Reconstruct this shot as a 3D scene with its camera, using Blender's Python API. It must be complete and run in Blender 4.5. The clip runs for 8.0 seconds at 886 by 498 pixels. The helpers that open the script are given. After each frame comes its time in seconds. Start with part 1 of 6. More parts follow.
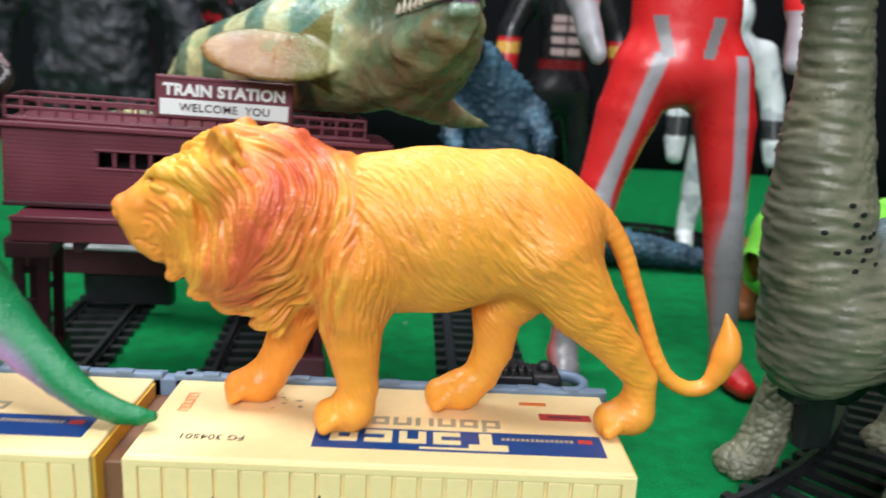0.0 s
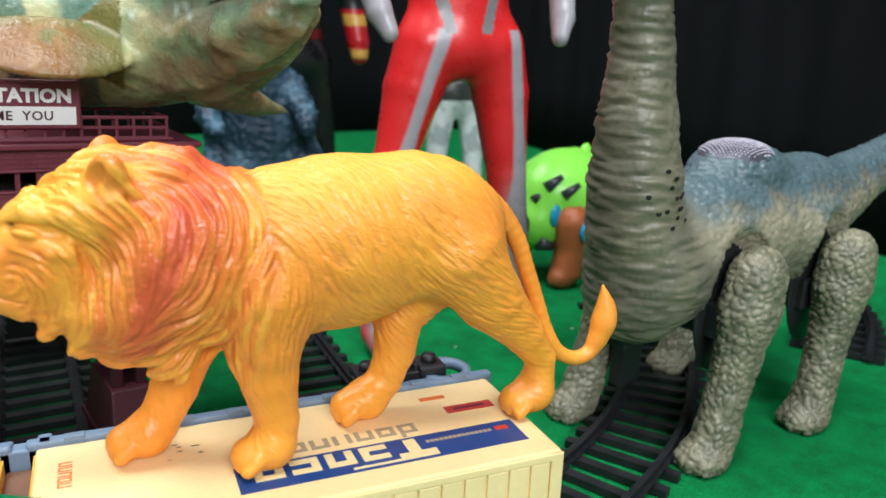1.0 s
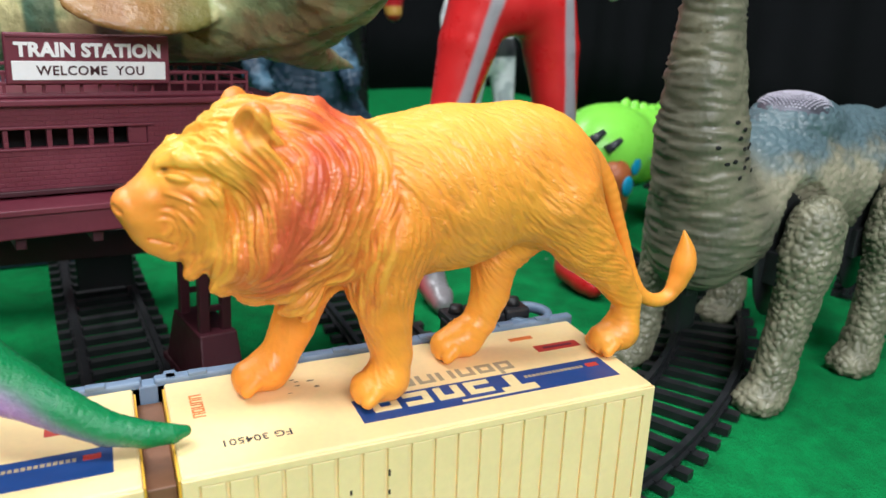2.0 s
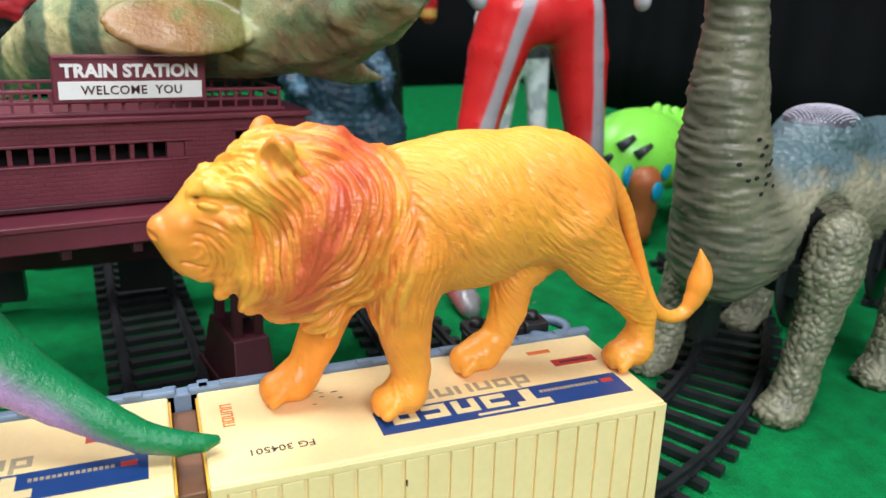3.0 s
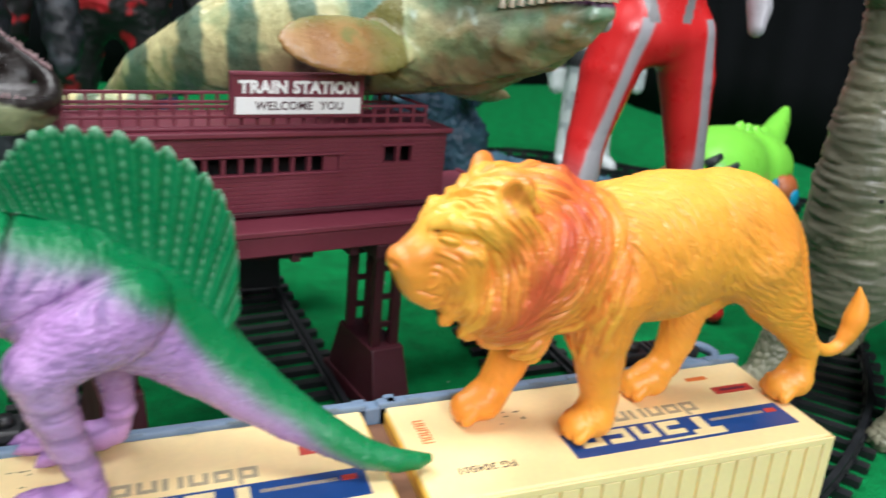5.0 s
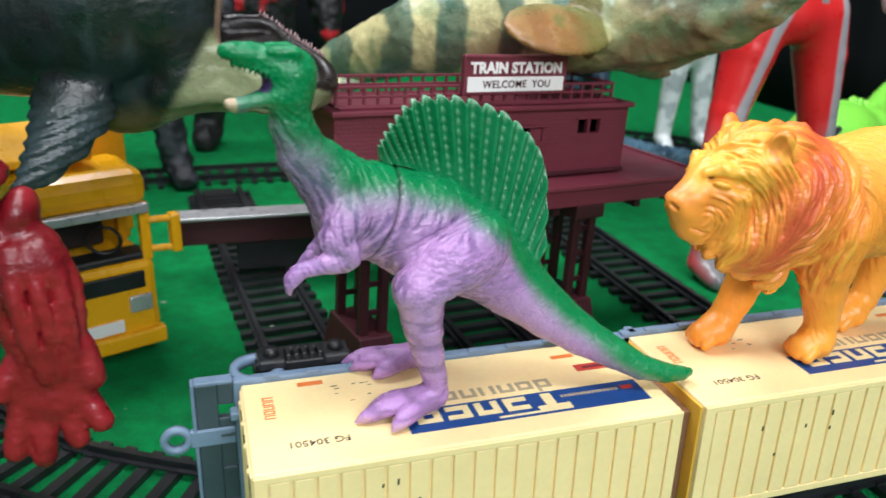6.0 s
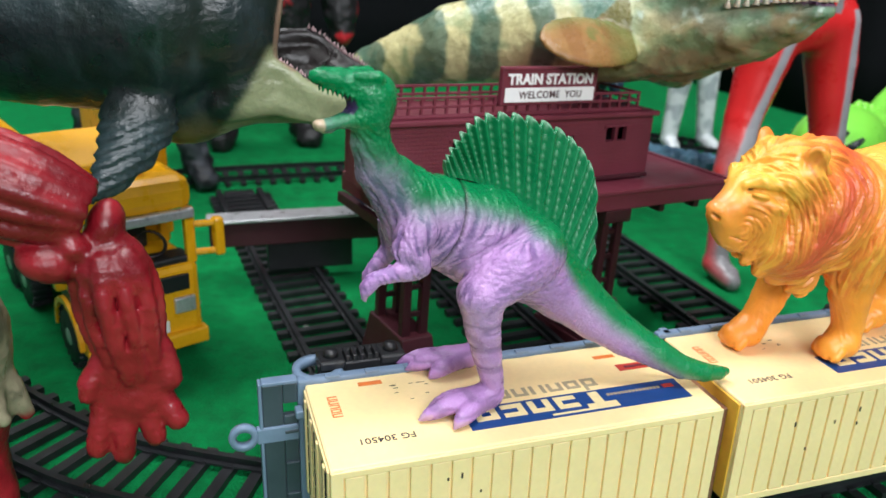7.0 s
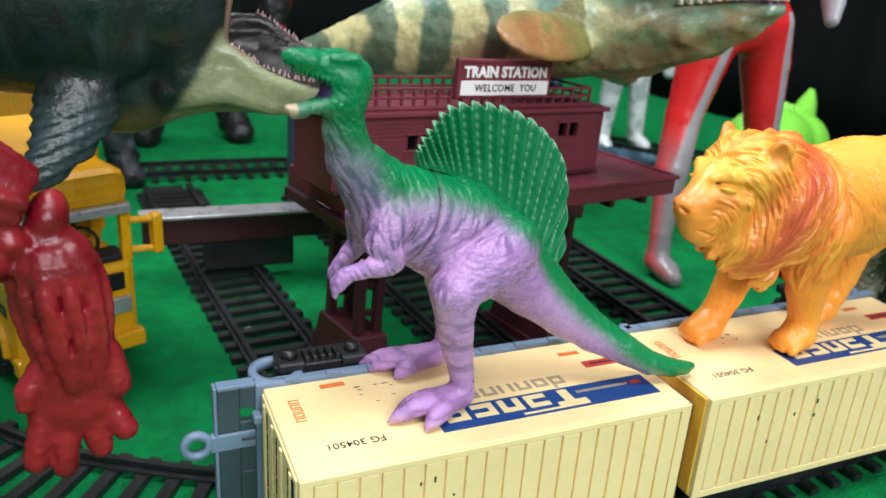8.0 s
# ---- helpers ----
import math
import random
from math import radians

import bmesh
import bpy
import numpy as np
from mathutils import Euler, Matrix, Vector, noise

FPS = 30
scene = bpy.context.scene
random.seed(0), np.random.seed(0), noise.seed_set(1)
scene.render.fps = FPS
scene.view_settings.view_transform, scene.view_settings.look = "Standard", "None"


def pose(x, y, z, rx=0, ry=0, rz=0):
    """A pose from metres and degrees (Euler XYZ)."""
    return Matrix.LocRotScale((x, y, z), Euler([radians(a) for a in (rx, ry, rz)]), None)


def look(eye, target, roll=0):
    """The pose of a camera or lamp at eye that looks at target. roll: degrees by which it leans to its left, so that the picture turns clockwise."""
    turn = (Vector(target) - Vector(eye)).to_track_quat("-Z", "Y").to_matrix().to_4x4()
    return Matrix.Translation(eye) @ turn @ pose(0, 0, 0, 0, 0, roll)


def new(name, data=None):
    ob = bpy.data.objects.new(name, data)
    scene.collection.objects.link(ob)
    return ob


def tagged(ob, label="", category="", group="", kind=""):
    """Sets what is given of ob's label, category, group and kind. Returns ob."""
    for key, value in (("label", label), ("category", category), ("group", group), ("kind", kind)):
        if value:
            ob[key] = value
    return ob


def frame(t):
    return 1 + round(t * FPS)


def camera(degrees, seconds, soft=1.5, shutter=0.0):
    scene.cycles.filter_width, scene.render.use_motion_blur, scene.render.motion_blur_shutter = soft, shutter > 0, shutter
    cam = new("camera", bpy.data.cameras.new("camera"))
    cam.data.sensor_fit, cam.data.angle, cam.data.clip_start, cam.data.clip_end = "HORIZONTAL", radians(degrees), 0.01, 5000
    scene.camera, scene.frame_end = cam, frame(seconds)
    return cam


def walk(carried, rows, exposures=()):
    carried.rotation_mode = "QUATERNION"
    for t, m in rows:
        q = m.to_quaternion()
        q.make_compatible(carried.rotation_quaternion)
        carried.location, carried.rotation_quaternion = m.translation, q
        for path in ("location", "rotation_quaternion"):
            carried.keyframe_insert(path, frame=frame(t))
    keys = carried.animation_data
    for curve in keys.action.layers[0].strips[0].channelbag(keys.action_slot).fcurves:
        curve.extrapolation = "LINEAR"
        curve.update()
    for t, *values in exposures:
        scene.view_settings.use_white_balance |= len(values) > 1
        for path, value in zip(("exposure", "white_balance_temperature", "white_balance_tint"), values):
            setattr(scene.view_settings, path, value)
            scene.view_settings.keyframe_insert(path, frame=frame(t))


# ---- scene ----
cam = camera(58.4, 8.0, shutter=0.35)
cam.data.dof.use_dof, cam.data.dof.focus_distance, cam.data.dof.aperture_fstop = True, 0.205, 22.0
PATH = [
    (0, (-0.0060, 0.0040, 0.1390), (0.0370, 1.9440, -0.3450), 2.90),
    (0.2, (-0.0140, 0.0090, 0.1440), (0.1920, 1.9350, -0.3540), 3.50),
    (0.3, (-0.0190, 0.0090, 0.1460), (0.2920, 1.9230, -0.3490), 3.90),
    (0.5, (-0.0320, 0.0100, 0.1450), (0.4970, 1.8820, -0.3290), 3.70),
    (0.7, (-0.0450, 0.0160, 0.1430), (0.6510, 1.8240, -0.3650), 2.95),
    (1, (-0.0510, 0.0210, 0.1460), (0.7240, 1.7800, -0.4070), 2.00),
    (1.5, (-0.0700, 0.0220, 0.1450), (0.7230, 1.7640, -0.4360), 1.40),
    (1.7, (-0.0752, 0.0222, 0.1418), (0.7048, 1.7580, -0.4726), 1.60),
    (2.8, (-0.0770, 0.0120, 0.1580), (0.6070, 1.7660, -0.5160), 1.30),
    (3, (-0.0740, 0.0140, 0.1540), (0.5900, 1.7770, -0.5180), 1.30),
    (3.5, (-0.0760, 0.0180, 0.1580), (0.5830, 1.7790, -0.5240), 2.50),
    (4, (-0.0780, 0.0200, 0.1600), (0.5690, 1.7840, -0.5260), 3.30),
    (4.5, (-0.0890, 0.0270, 0.1590), (0.5720, 1.7850, -0.5290), 3.50),
    (5, (-0.1210, 0.0260, 0.1640), (0.5320, 1.7830, -0.5310), 3.60),
    (5.2, (-0.1420, 0.0240, 0.1630), (0.4860, 1.7910, -0.5320), 3.70),
    (6.3, (-0.2010, 0.0060, 0.1630), (0.3570, 1.7850, -0.5620), 1.50),
    (6.5, (-0.2060, 0.0060, 0.1650), (0.3570, 1.7820, -0.5620), 1.70),
    (7, (-0.2120, 0.0040, 0.1700), (0.3750, 1.7720, -0.5590), 2.00),
    (7.5, (-0.2170, 0.0030, 0.1730), (0.4540, 1.7390, -0.5580), 2.80),
    (8, (-0.2210, 0.0150, 0.1650), (0.5510, 1.7140, -0.5530), 4.00),
]
walk(cam, [(t, look(eye, target, roll)) for t, eye, target, roll in PATH])

# ------------------------------------------------------------------ light
world = bpy.data.worlds.new("room_air")
scene.world = world
world.use_nodes = True
world.node_tree.nodes["Background"].inputs["Color"].default_value = (0.9, 0.95, 1.0, 1)
world.node_tree.nodes["Background"].inputs["Strength"].default_value = 0.035
scene.view_settings.exposure = 0.0


def unseen_lamp(name, at, target, size, watts, colour):
    li = bpy.data.lights.new(name, "AREA")
    li.shape, li.size, li.size_y, li.energy, li.color = "RECTANGLE", size[0], size[1], watts, colour
    ob = new(name, li)
    ob.matrix_basis = look(at, target)
    return tagged(ob, "unseen rectangular lamp panel lighting the table, switched on", "lamp", kind="structure")


# Two unseen overhead lamps, their places assumed
unseen_lamp("unseen_lamp", (-0.15, -0.1, 1.5), (-0.1, 0.25, 0), (0.9, 0.35), 17.0, (0.955, 0.965, 1.0))
unseen_lamp("unseen_lamp", (-0.5, 0.8, 1.4), (-0.15, 0.3, 0), (0.9, 0.35), 16.0, (0.955, 0.965, 1.0))
# Added front lamp, low and out of view, to brighten front faces
unseen_lamp("unseen_lamp", (-0.1, -1.0, 0.8), (-0.18, 0.28, 0.05), (0.8, 0.5), 17.0, (0.92, 0.945, 1.0))



# ------------------------------------------------------------------ tools
from mathutils import kdtree
MM = 0.001


def mesh_from(name, verts, faces, smooth=True):
    """A mesh from vertices in metres and faces of three or four corners."""
    me = bpy.data.meshes.new(name)
    me.from_pydata([tuple(v) for v in verts], [], [tuple(f) for f in faces])
    me.polygons.foreach_set("use_smooth", [smooth] * len(me.polygons))
    me.update()
    return me


def part(name, bm, material, parent=None, label="", smooth=False):
    """Link a bmesh (or a mesh) as one object, under a thing or on its own."""
    if isinstance(bm, bpy.types.Mesh):
        me = bm
    else:
        me = bpy.data.meshes.new(name)
        bm.to_mesh(me)
        bm.free()
        me.polygons.foreach_set("use_smooth", [smooth] * len(me.polygons))
    if material is not None and not me.materials:
        me.materials.append(material)
    ob = new(name, me)
    ob.parent = parent
    if label:
        tagged(ob, label)
    return ob


def thing(name, label, category, at=(0, 0, 0), turn=0.0, group="", kind=""):
    """An Empty at the base of a thing."""
    ob = new(name)
    ob.empty_display_size = 0.01
    ob.matrix_basis = pose(at[0] * MM, at[1] * MM, at[2] * MM, 0, 0, turn)
    return tagged(ob, label, category, group, kind)


def add_box(bm, x0, x1, y0, y1, z0, z1, bevel=0.0, m=None):
    """A bevelled box in millimetres."""
    g = bmesh.ops.create_cube(bm, size=1.0)["verts"]
    s = Matrix.Translation(((x0 + x1) / 2 * MM, (y0 + y1) / 2 * MM, (z0 + z1) / 2 * MM)) @ Matrix.Diagonal(
        ((x1 - x0) * MM, (y1 - y0) * MM, (z1 - z0) * MM, 1))
    bmesh.ops.transform(bm, matrix=(m @ s) if m else s, verts=g)
    if bevel:
        edges = list({e for v in g for e in v.link_edges})
        bmesh.ops.bevel(bm, geom=edges, offset=bevel * MM, segments=2, profile=0.5, affect="EDGES")


def box(x0, x1, y0, y1, z0, z1, bevel=0.4):
    bm = bmesh.new()
    add_box(bm, x0, x1, y0, y1, z0, z1, bevel)
    return bm


def add_tube(bm, a, b, ra, rb=None, n=12, cap=True):
    """A tapered round bar from a to b, in millimetres."""
    rb = ra if rb is None else rb
    a, b = Vector(a) * MM, Vector(b) * MM
    d = b - a
    m = Matrix.Translation((a + b) / 2) @ d.to_track_quat("Z", "Y").to_matrix().to_4x4()
    bmesh.ops.create_cone(bm, cap_ends=cap, segments=n, radius1=ra * MM, radius2=rb * MM, depth=d.length, matrix=m)


def lathe(profile, n=32, axis="Z", m=None):
    """A turned body: profile is (radius, height) in millimetres."""
    verts, faces = [], []
    for r, h in profile:
        for i in range(n):
            a = 2 * math.pi * i / n
            p = (r * math.cos(a) * MM, r * math.sin(a) * MM, h * MM)
            if axis == "Y":
                p = (p[0], p[2], p[1])
            verts.append(p)
    for j in range(len(profile) - 1):
        for i in range(n):
            k = (i + 1) % n
            faces.append((j * n + i, j * n + k, (j + 1) * n + k, (j + 1) * n + i))
    me = mesh_from("turned", verts, faces, True)
    bm = bmesh.new()
    bm.from_mesh(me)
    bpy.data.meshes.remove(me)
    bmesh.ops.remove_doubles(bm, verts=bm.verts, dist=1e-6)
    bmesh.ops.holes_fill(bm, edges=bm.edges)
    bmesh.ops.recalc_face_normals(bm, faces=bm.faces)
    if m:
        bmesh.ops.transform(bm, matrix=m, verts=bm.verts)
    return bm


def lettering(text, size, depth=0.2, spacing=1.0, bold=0.0):
    """A mesh of letters, centred, facing +Z, size in millimetres."""
    cu = bpy.data.curves.new("letters", "FONT")
    cu.body, cu.size, cu.align_x, cu.align_y = text, size * MM, "CENTER", "CENTER"
    cu.extrude, cu.offset, cu.space_character, cu.resolution_u = depth * MM, bold * MM, spacing, 3
    ob = bpy.data.objects.new("letters", cu)
    scene.collection.objects.link(ob)
    me = bpy.data.meshes.new_from_object(ob.evaluated_get(bpy.context.evaluated_depsgraph_get()))
    bpy.data.objects.remove(ob)
    bpy.data.curves.remove(cu)
    return me


# smooth noise on arrays of points, repeatable
_rs = np.random.RandomState(7)
_PERM = _rs.rand(64, 64, 64)


def vnoise(p):
    """Value noise, 0 to 1, at points p (n, 3), one cell a unit."""
    i = np.floor(p).astype(int)
    f = p - i
    f = f * f * (3 - 2 * f)
    i0, i1 = i & 63, (i + 1) & 63
    out = 0
    for dx in (0, 1):
        for dy in (0, 1):
            for dz in (0, 1):
                w = (f[:, 0] if dx else 1 - f[:, 0]) * (f[:, 1] if dy else 1 - f[:, 1]) * (f[:, 2] if dz else 1 - f[:, 2])
                out = out + w * _PERM[(i1 if dx else i0)[:, 0], (i1 if dy else i0)[:, 1], (i1 if dz else i0)[:, 2]]
    return out


def cells(p):
    """Rounded cells: 0 on the joints between them, about 0.5 in their middles."""
    i = np.floor(p).astype(int)
    f = p - i
    a, b = np.full(len(p), 9.0), np.full(len(p), 9.0)
    for dx in (-1, 0, 1):
        for dy in (-1, 0, 1):
            for dz in (-1, 0, 1):
                j = (i + (dx, dy, dz)) & 63
                g = np.stack([_PERM[j[:, 0], j[:, 1], j[:, 2]], _PERM[j[:, 1], j[:, 2], j[:, 0]], _PERM[j[:, 2], j[:, 0], j[:, 1]]], 1)
                d = np.sqrt(((g * 0.9 + (dx, dy, dz) - f) ** 2).sum(1))
                b = np.minimum(b, np.maximum(a, d))
                a = np.minimum(a, d)
    return b - a


def strands(across, along, seed=0.0):
    """Combed strands: 1 on their crests, 0 in the sharp grooves between them."""
    return np.abs(2 * vnoise(np.column_stack([across, along, np.full(len(across), seed)])) - 1)


def strokes(v, n, count, where, flow, length, radius, amp, seed, step=0.7):
    """Overlapping raised strands laid along a flow over a skin. Gives their height and a tone for each strand."""
    rng = np.random.default_rng(seed)
    flow = flow - n * (flow * n).sum(1)[:, None]
    flow = flow / np.maximum(np.linalg.norm(flow, axis=1), 1e-6)[:, None]
    kd = kdtree.KDTree(len(v))
    for i, p in enumerate(v):
        kd.insert(p, i)
    kd.balance()
    height, tone = np.zeros(len(v)), np.full(len(v), 0.5)
    for s in rng.choice(len(v), count, p=where / where.sum()):
        if height[s] > 0.2 * amp:
            continue
        i, p = s, v[s].copy()
        top, w, shade = amp * rng.uniform(0.6, 1), radius * rng.uniform(0.8, 1.2), rng.random()
        m = max(int(length * rng.uniform(0.6, 1.3) / step), 2)
        for k in range(m + 1):
            if where[i] < 0.05:
                break
            h0 = top * min(1, 4 * (k + 0.5) / m, 2.2 * (1.05 - k / m))
            for _, j, d in kd.find_range(p, w):
                h = h0 * max(1 - (d / w) ** 2, 0)
                if h > height[j]:
                    height[j], tone[j] = h, shade
            p = p + flow[i] * step
            co, i, _ = kd.find(p)
            p = p - n[i] * np.dot(p - np.array(co), n[i])
    return height, tone


def fbm(p, n=3):
    return sum(vnoise(p * 2 ** k + 17 * k) * 0.5 ** (k + 1) for k in range(n)) / (1 - 0.5 ** n)


def smooth_step(a, b, x):
    t = np.clip((x - a) / (b - a), 0, 1)
    return t * t * (3 - 2 * t)


class Sculpt:
    """A soft body of round limbs and lumps, melted together, in millimetres."""

    def __init__(self, lo, hi, step):
        self.lo, self.step = np.array(lo, float), step
        self.n = np.ceil((np.array(hi, float) - self.lo) / step).astype(int) + 1
        self.f = np.full(self.n, 60.0, np.float32)

    def _window(self, lo, hi, pad):
        a = np.clip(np.floor((lo - pad - self.lo) / self.step).astype(int), 0, self.n - 1)
        b = np.clip(np.ceil((hi + pad - self.lo) / self.step).astype(int) + 1, 1, self.n)
        s = tuple(slice(x, y) for x, y in zip(a, b))
        g = np.meshgrid(*[self.lo[k] + self.step * np.arange(a[k], b[k]) for k in range(3)], indexing="ij")
        return s, np.stack(g, -1)

    def _blend(self, s, d, k, cut):
        f = self.f[s]
        if cut:
            d = -d
            h = np.clip(0.5 - 0.5 * (f - d) / k, 0, 1)
            self.f[s] = f * (1 - h) + d * h + k * h * (1 - h)
        else:
            h = np.clip(0.5 + 0.5 * (f - d) / k, 0, 1)
            self.f[s] = f * (1 - h) + d * h - k * h * (1 - h)

    def limb(self, pts, k=4.0, flat=(1, 1, 1), cut=False):
        """A chain of tapered limbs: (x, y, z, radius) each. flat widens the limb along the axes."""
        w = np.array(flat, float)
        if len(pts) > 3 and max(p[3] for p in pts) < 6:
            q = np.array([pts[0], *pts, pts[-1]], float)
            u = np.array([0, 1 / 3, 2 / 3])[:, None]
            pts = [tuple(row) for i in range(1, len(q) - 2) for row in 0.5 * (2 * q[i] + (q[i + 1] - q[i - 1]) * u + (2 * q[i - 1] - 5 * q[i] + 4 * q[i + 1] - q[i + 2]) * u ** 2 + (3 * q[i] - q[i - 1] - 3 * q[i + 1] + q[i + 2]) * u ** 3)] + [tuple(q[-1])]
        c = np.array([p[:3] for p in pts], float)
        r = max(p[3] for p in pts) * w.max()
        s, g = self._window(c.min(0) - r, c.max(0) + r, k * 2 + 2 * self.step)
        total = None
        for p, q in zip(pts[:-1], pts[1:]):
            a, b, ra, rb = np.array(p[:3], float), np.array(q[:3], float), p[3], q[3]
            ab = (b - a) / w
            ga = (g - a) / w
            t = np.clip((ga @ ab) / max(ab @ ab, 1e-9), 0, 1)
            d = np.sqrt((((ga - t[..., None] * ab)) ** 2).sum(-1)) - (ra + (rb - ra) * t)
            if total is None:
                total = d
            else:
                kk = min(1.6, 0.2 * min(ra, rb) + 0.01)
                h = np.clip(0.5 + 0.5 * (total - d) / kk, 0, 1)
                total = total * (1 - h) + d * h - 0.75 * kk * h * (1 - h)
        self._blend(s, total.astype(np.float32), k, cut)
        return self

    def lump(self, c, r, k=4.0, turn=(0, 0, 0), cut=False):
        """An ellipsoid with radii r, turned by degrees."""
        c, r = np.array(c, float), np.array(r, float)
        m = np.array(Euler([radians(a) for a in turn]).to_matrix())
        s, g = self._window(c - r.max(), c + r.max(), k * 2 + 2 * self.step)
        q = (g - c) @ m
        k0 = np.sqrt(((q / r) ** 2).sum(-1))
        k1 = np.sqrt(((q / r ** 2) ** 2).sum(-1))
        self._blend(s, (k0 * (k0 - 1) / np.maximum(k1, 1e-6)).astype(np.float32), k, cut)
        return self

    def surface(self):
        """Vertices and quads of the skin."""
        f = self.f
        inside = f < 0
        nx, ny, nz = self.n
        c = np.zeros((nx - 1, ny - 1, nz - 1), int)
        for dx in (0, 1):
            for dy in (0, 1):
                for dz in (0, 1):
                    c += inside[dx:nx - 1 + dx, dy:ny - 1 + dy, dz:nz - 1 + dz]
        cells = np.argwhere((c > 0) & (c < 8))
        ident = np.full((nx - 1, ny - 1, nz - 1), -1)
        ident[tuple(cells.T)] = np.arange(len(cells))
        total, count = np.zeros((len(cells), 3)), np.zeros(len(cells))
        corners = [(x, y, z) for x in (0, 1) for y in (0, 1) for z in (0, 1)]
        for a in corners:
            for ax in range(3):
                if a[ax]:
                    continue
                b = list(a)
                b[ax] = 1
                fa, fb = f[tuple((cells + a).T)], f[tuple((cells + b).T)]
                hit = (fa < 0) != (fb < 0)
                t = np.where(hit, fa / np.where(hit, fa - fb, 1), 0)
                p = np.array(a, float) + t[:, None] * (np.array(b) - np.array(a))
                total += np.where(hit[:, None], p, 0)
                count += hit
        verts = self.lo + self.step * (cells + total / count[:, None])
        faces = []
        for ax in range(3):
            u, v = (ax + 1) % 3, (ax + 2) % 3
            sa = [slice(None)] * 3
            sb = [slice(None)] * 3
            sa[ax], sb[ax] = slice(0, -1), slice(1, None)
            ia, ib = inside[tuple(sa)], inside[tuple(sb)]
            e = np.argwhere(ia != ib)
            e = e[(e[:, u] > 0) & (e[:, v] > 0) & (e[:, u] < self.n[u] - 1) & (e[:, v] < self.n[v] - 1)]
            first = ia[tuple(e.T)]
            du, dv = np.zeros(3, int), np.zeros(3, int)
            du[u], dv[v] = 1, 1
            q = np.stack([ident[tuple((e - du - dv).T)], ident[tuple((e - dv).T)], ident[tuple(e.T)], ident[tuple((e - du).T)]], 1)
            q[~first] = q[~first][:, ::-1]
            faces.append(q)
        faces = np.concatenate(faces)
        faces = faces[(faces >= 0).all(1)]
        g = np.gradient(f, self.step)
        idx = tuple(np.clip(np.round((verts - self.lo) / self.step).astype(int), 0, self.n - 1).T)
        nrm = np.stack([x[idx] for x in g], 1)
        nrm /= np.maximum(np.linalg.norm(nrm, axis=1, keepdims=True), 1e-6)
        return verts, faces, nrm


def skin_mesh(name, verts, faces, colours=None, origin=(0, 0, 0)):
    """A smooth mesh from sculpted millimetres, with a colour at each point."""
    v = (np.asarray(verts) - np.array(origin, float)) * MM
    me = bpy.data.meshes.new(name)
    me.vertices.add(len(v))
    me.vertices.foreach_set("co", v.astype(np.float32).ravel())
    me.loops.add(len(faces) * 4)
    me.loops.foreach_set("vertex_index", faces.astype(np.int32).ravel())
    me.polygons.add(len(faces))
    me.polygons.foreach_set("loop_start", np.arange(0, len(faces) * 4, 4, dtype=np.int32))
    me.polygons.foreach_set("loop_total", np.full(len(faces), 4, np.int32))
    me.update(calc_edges=True)
    me.polygons.foreach_set("use_smooth", np.ones(len(faces), bool))
    if colours is not None:
        at = me.color_attributes.new("Tint", "FLOAT_COLOR", "POINT")
        at.data.foreach_set("color", np.concatenate([np.clip(colours, 0, 1), np.ones((len(v), 1))], 1).astype(np.float32).ravel())
    me.validate()
    return me


def split_skin(verts, faces, colours, origin, material, parent, kinds, names):
    """One sculpted skin, parted into meshes of their own along face kinds, smooth across the seams."""
    whole = skin_mesh("whole", verts, faces, None, origin)
    nv = np.zeros(len(verts) * 3, np.float32)
    whole.vertices.foreach_get("normal", nv)
    nv = nv.reshape(-1, 3)
    bpy.data.meshes.remove(whole)
    for k, name in enumerate(names):
        sel = faces[kinds == k]
        used, inverse = np.unique(sel, return_inverse=True)
        me = skin_mesh(name, verts[used], inverse.reshape(-1, 4), colours[used], origin)
        me.normals_split_custom_set_from_vertices([tuple(q) for q in nv[used].tolist()])
        part(name, me, material[k], parent)


def srgb(r, g, b):
    """A colour as it is mixed on a palette, to the linear values of a material."""
    return tuple((c / 12.92 if c <= 0.04045 else ((c + 0.055) / 1.055) ** 2.4) for c in (r / 255, g / 255, b / 255))


def mix(a, b, t):
    return np.asarray(a) * (1 - t[:, None]) + np.asarray(b) * t[:, None]


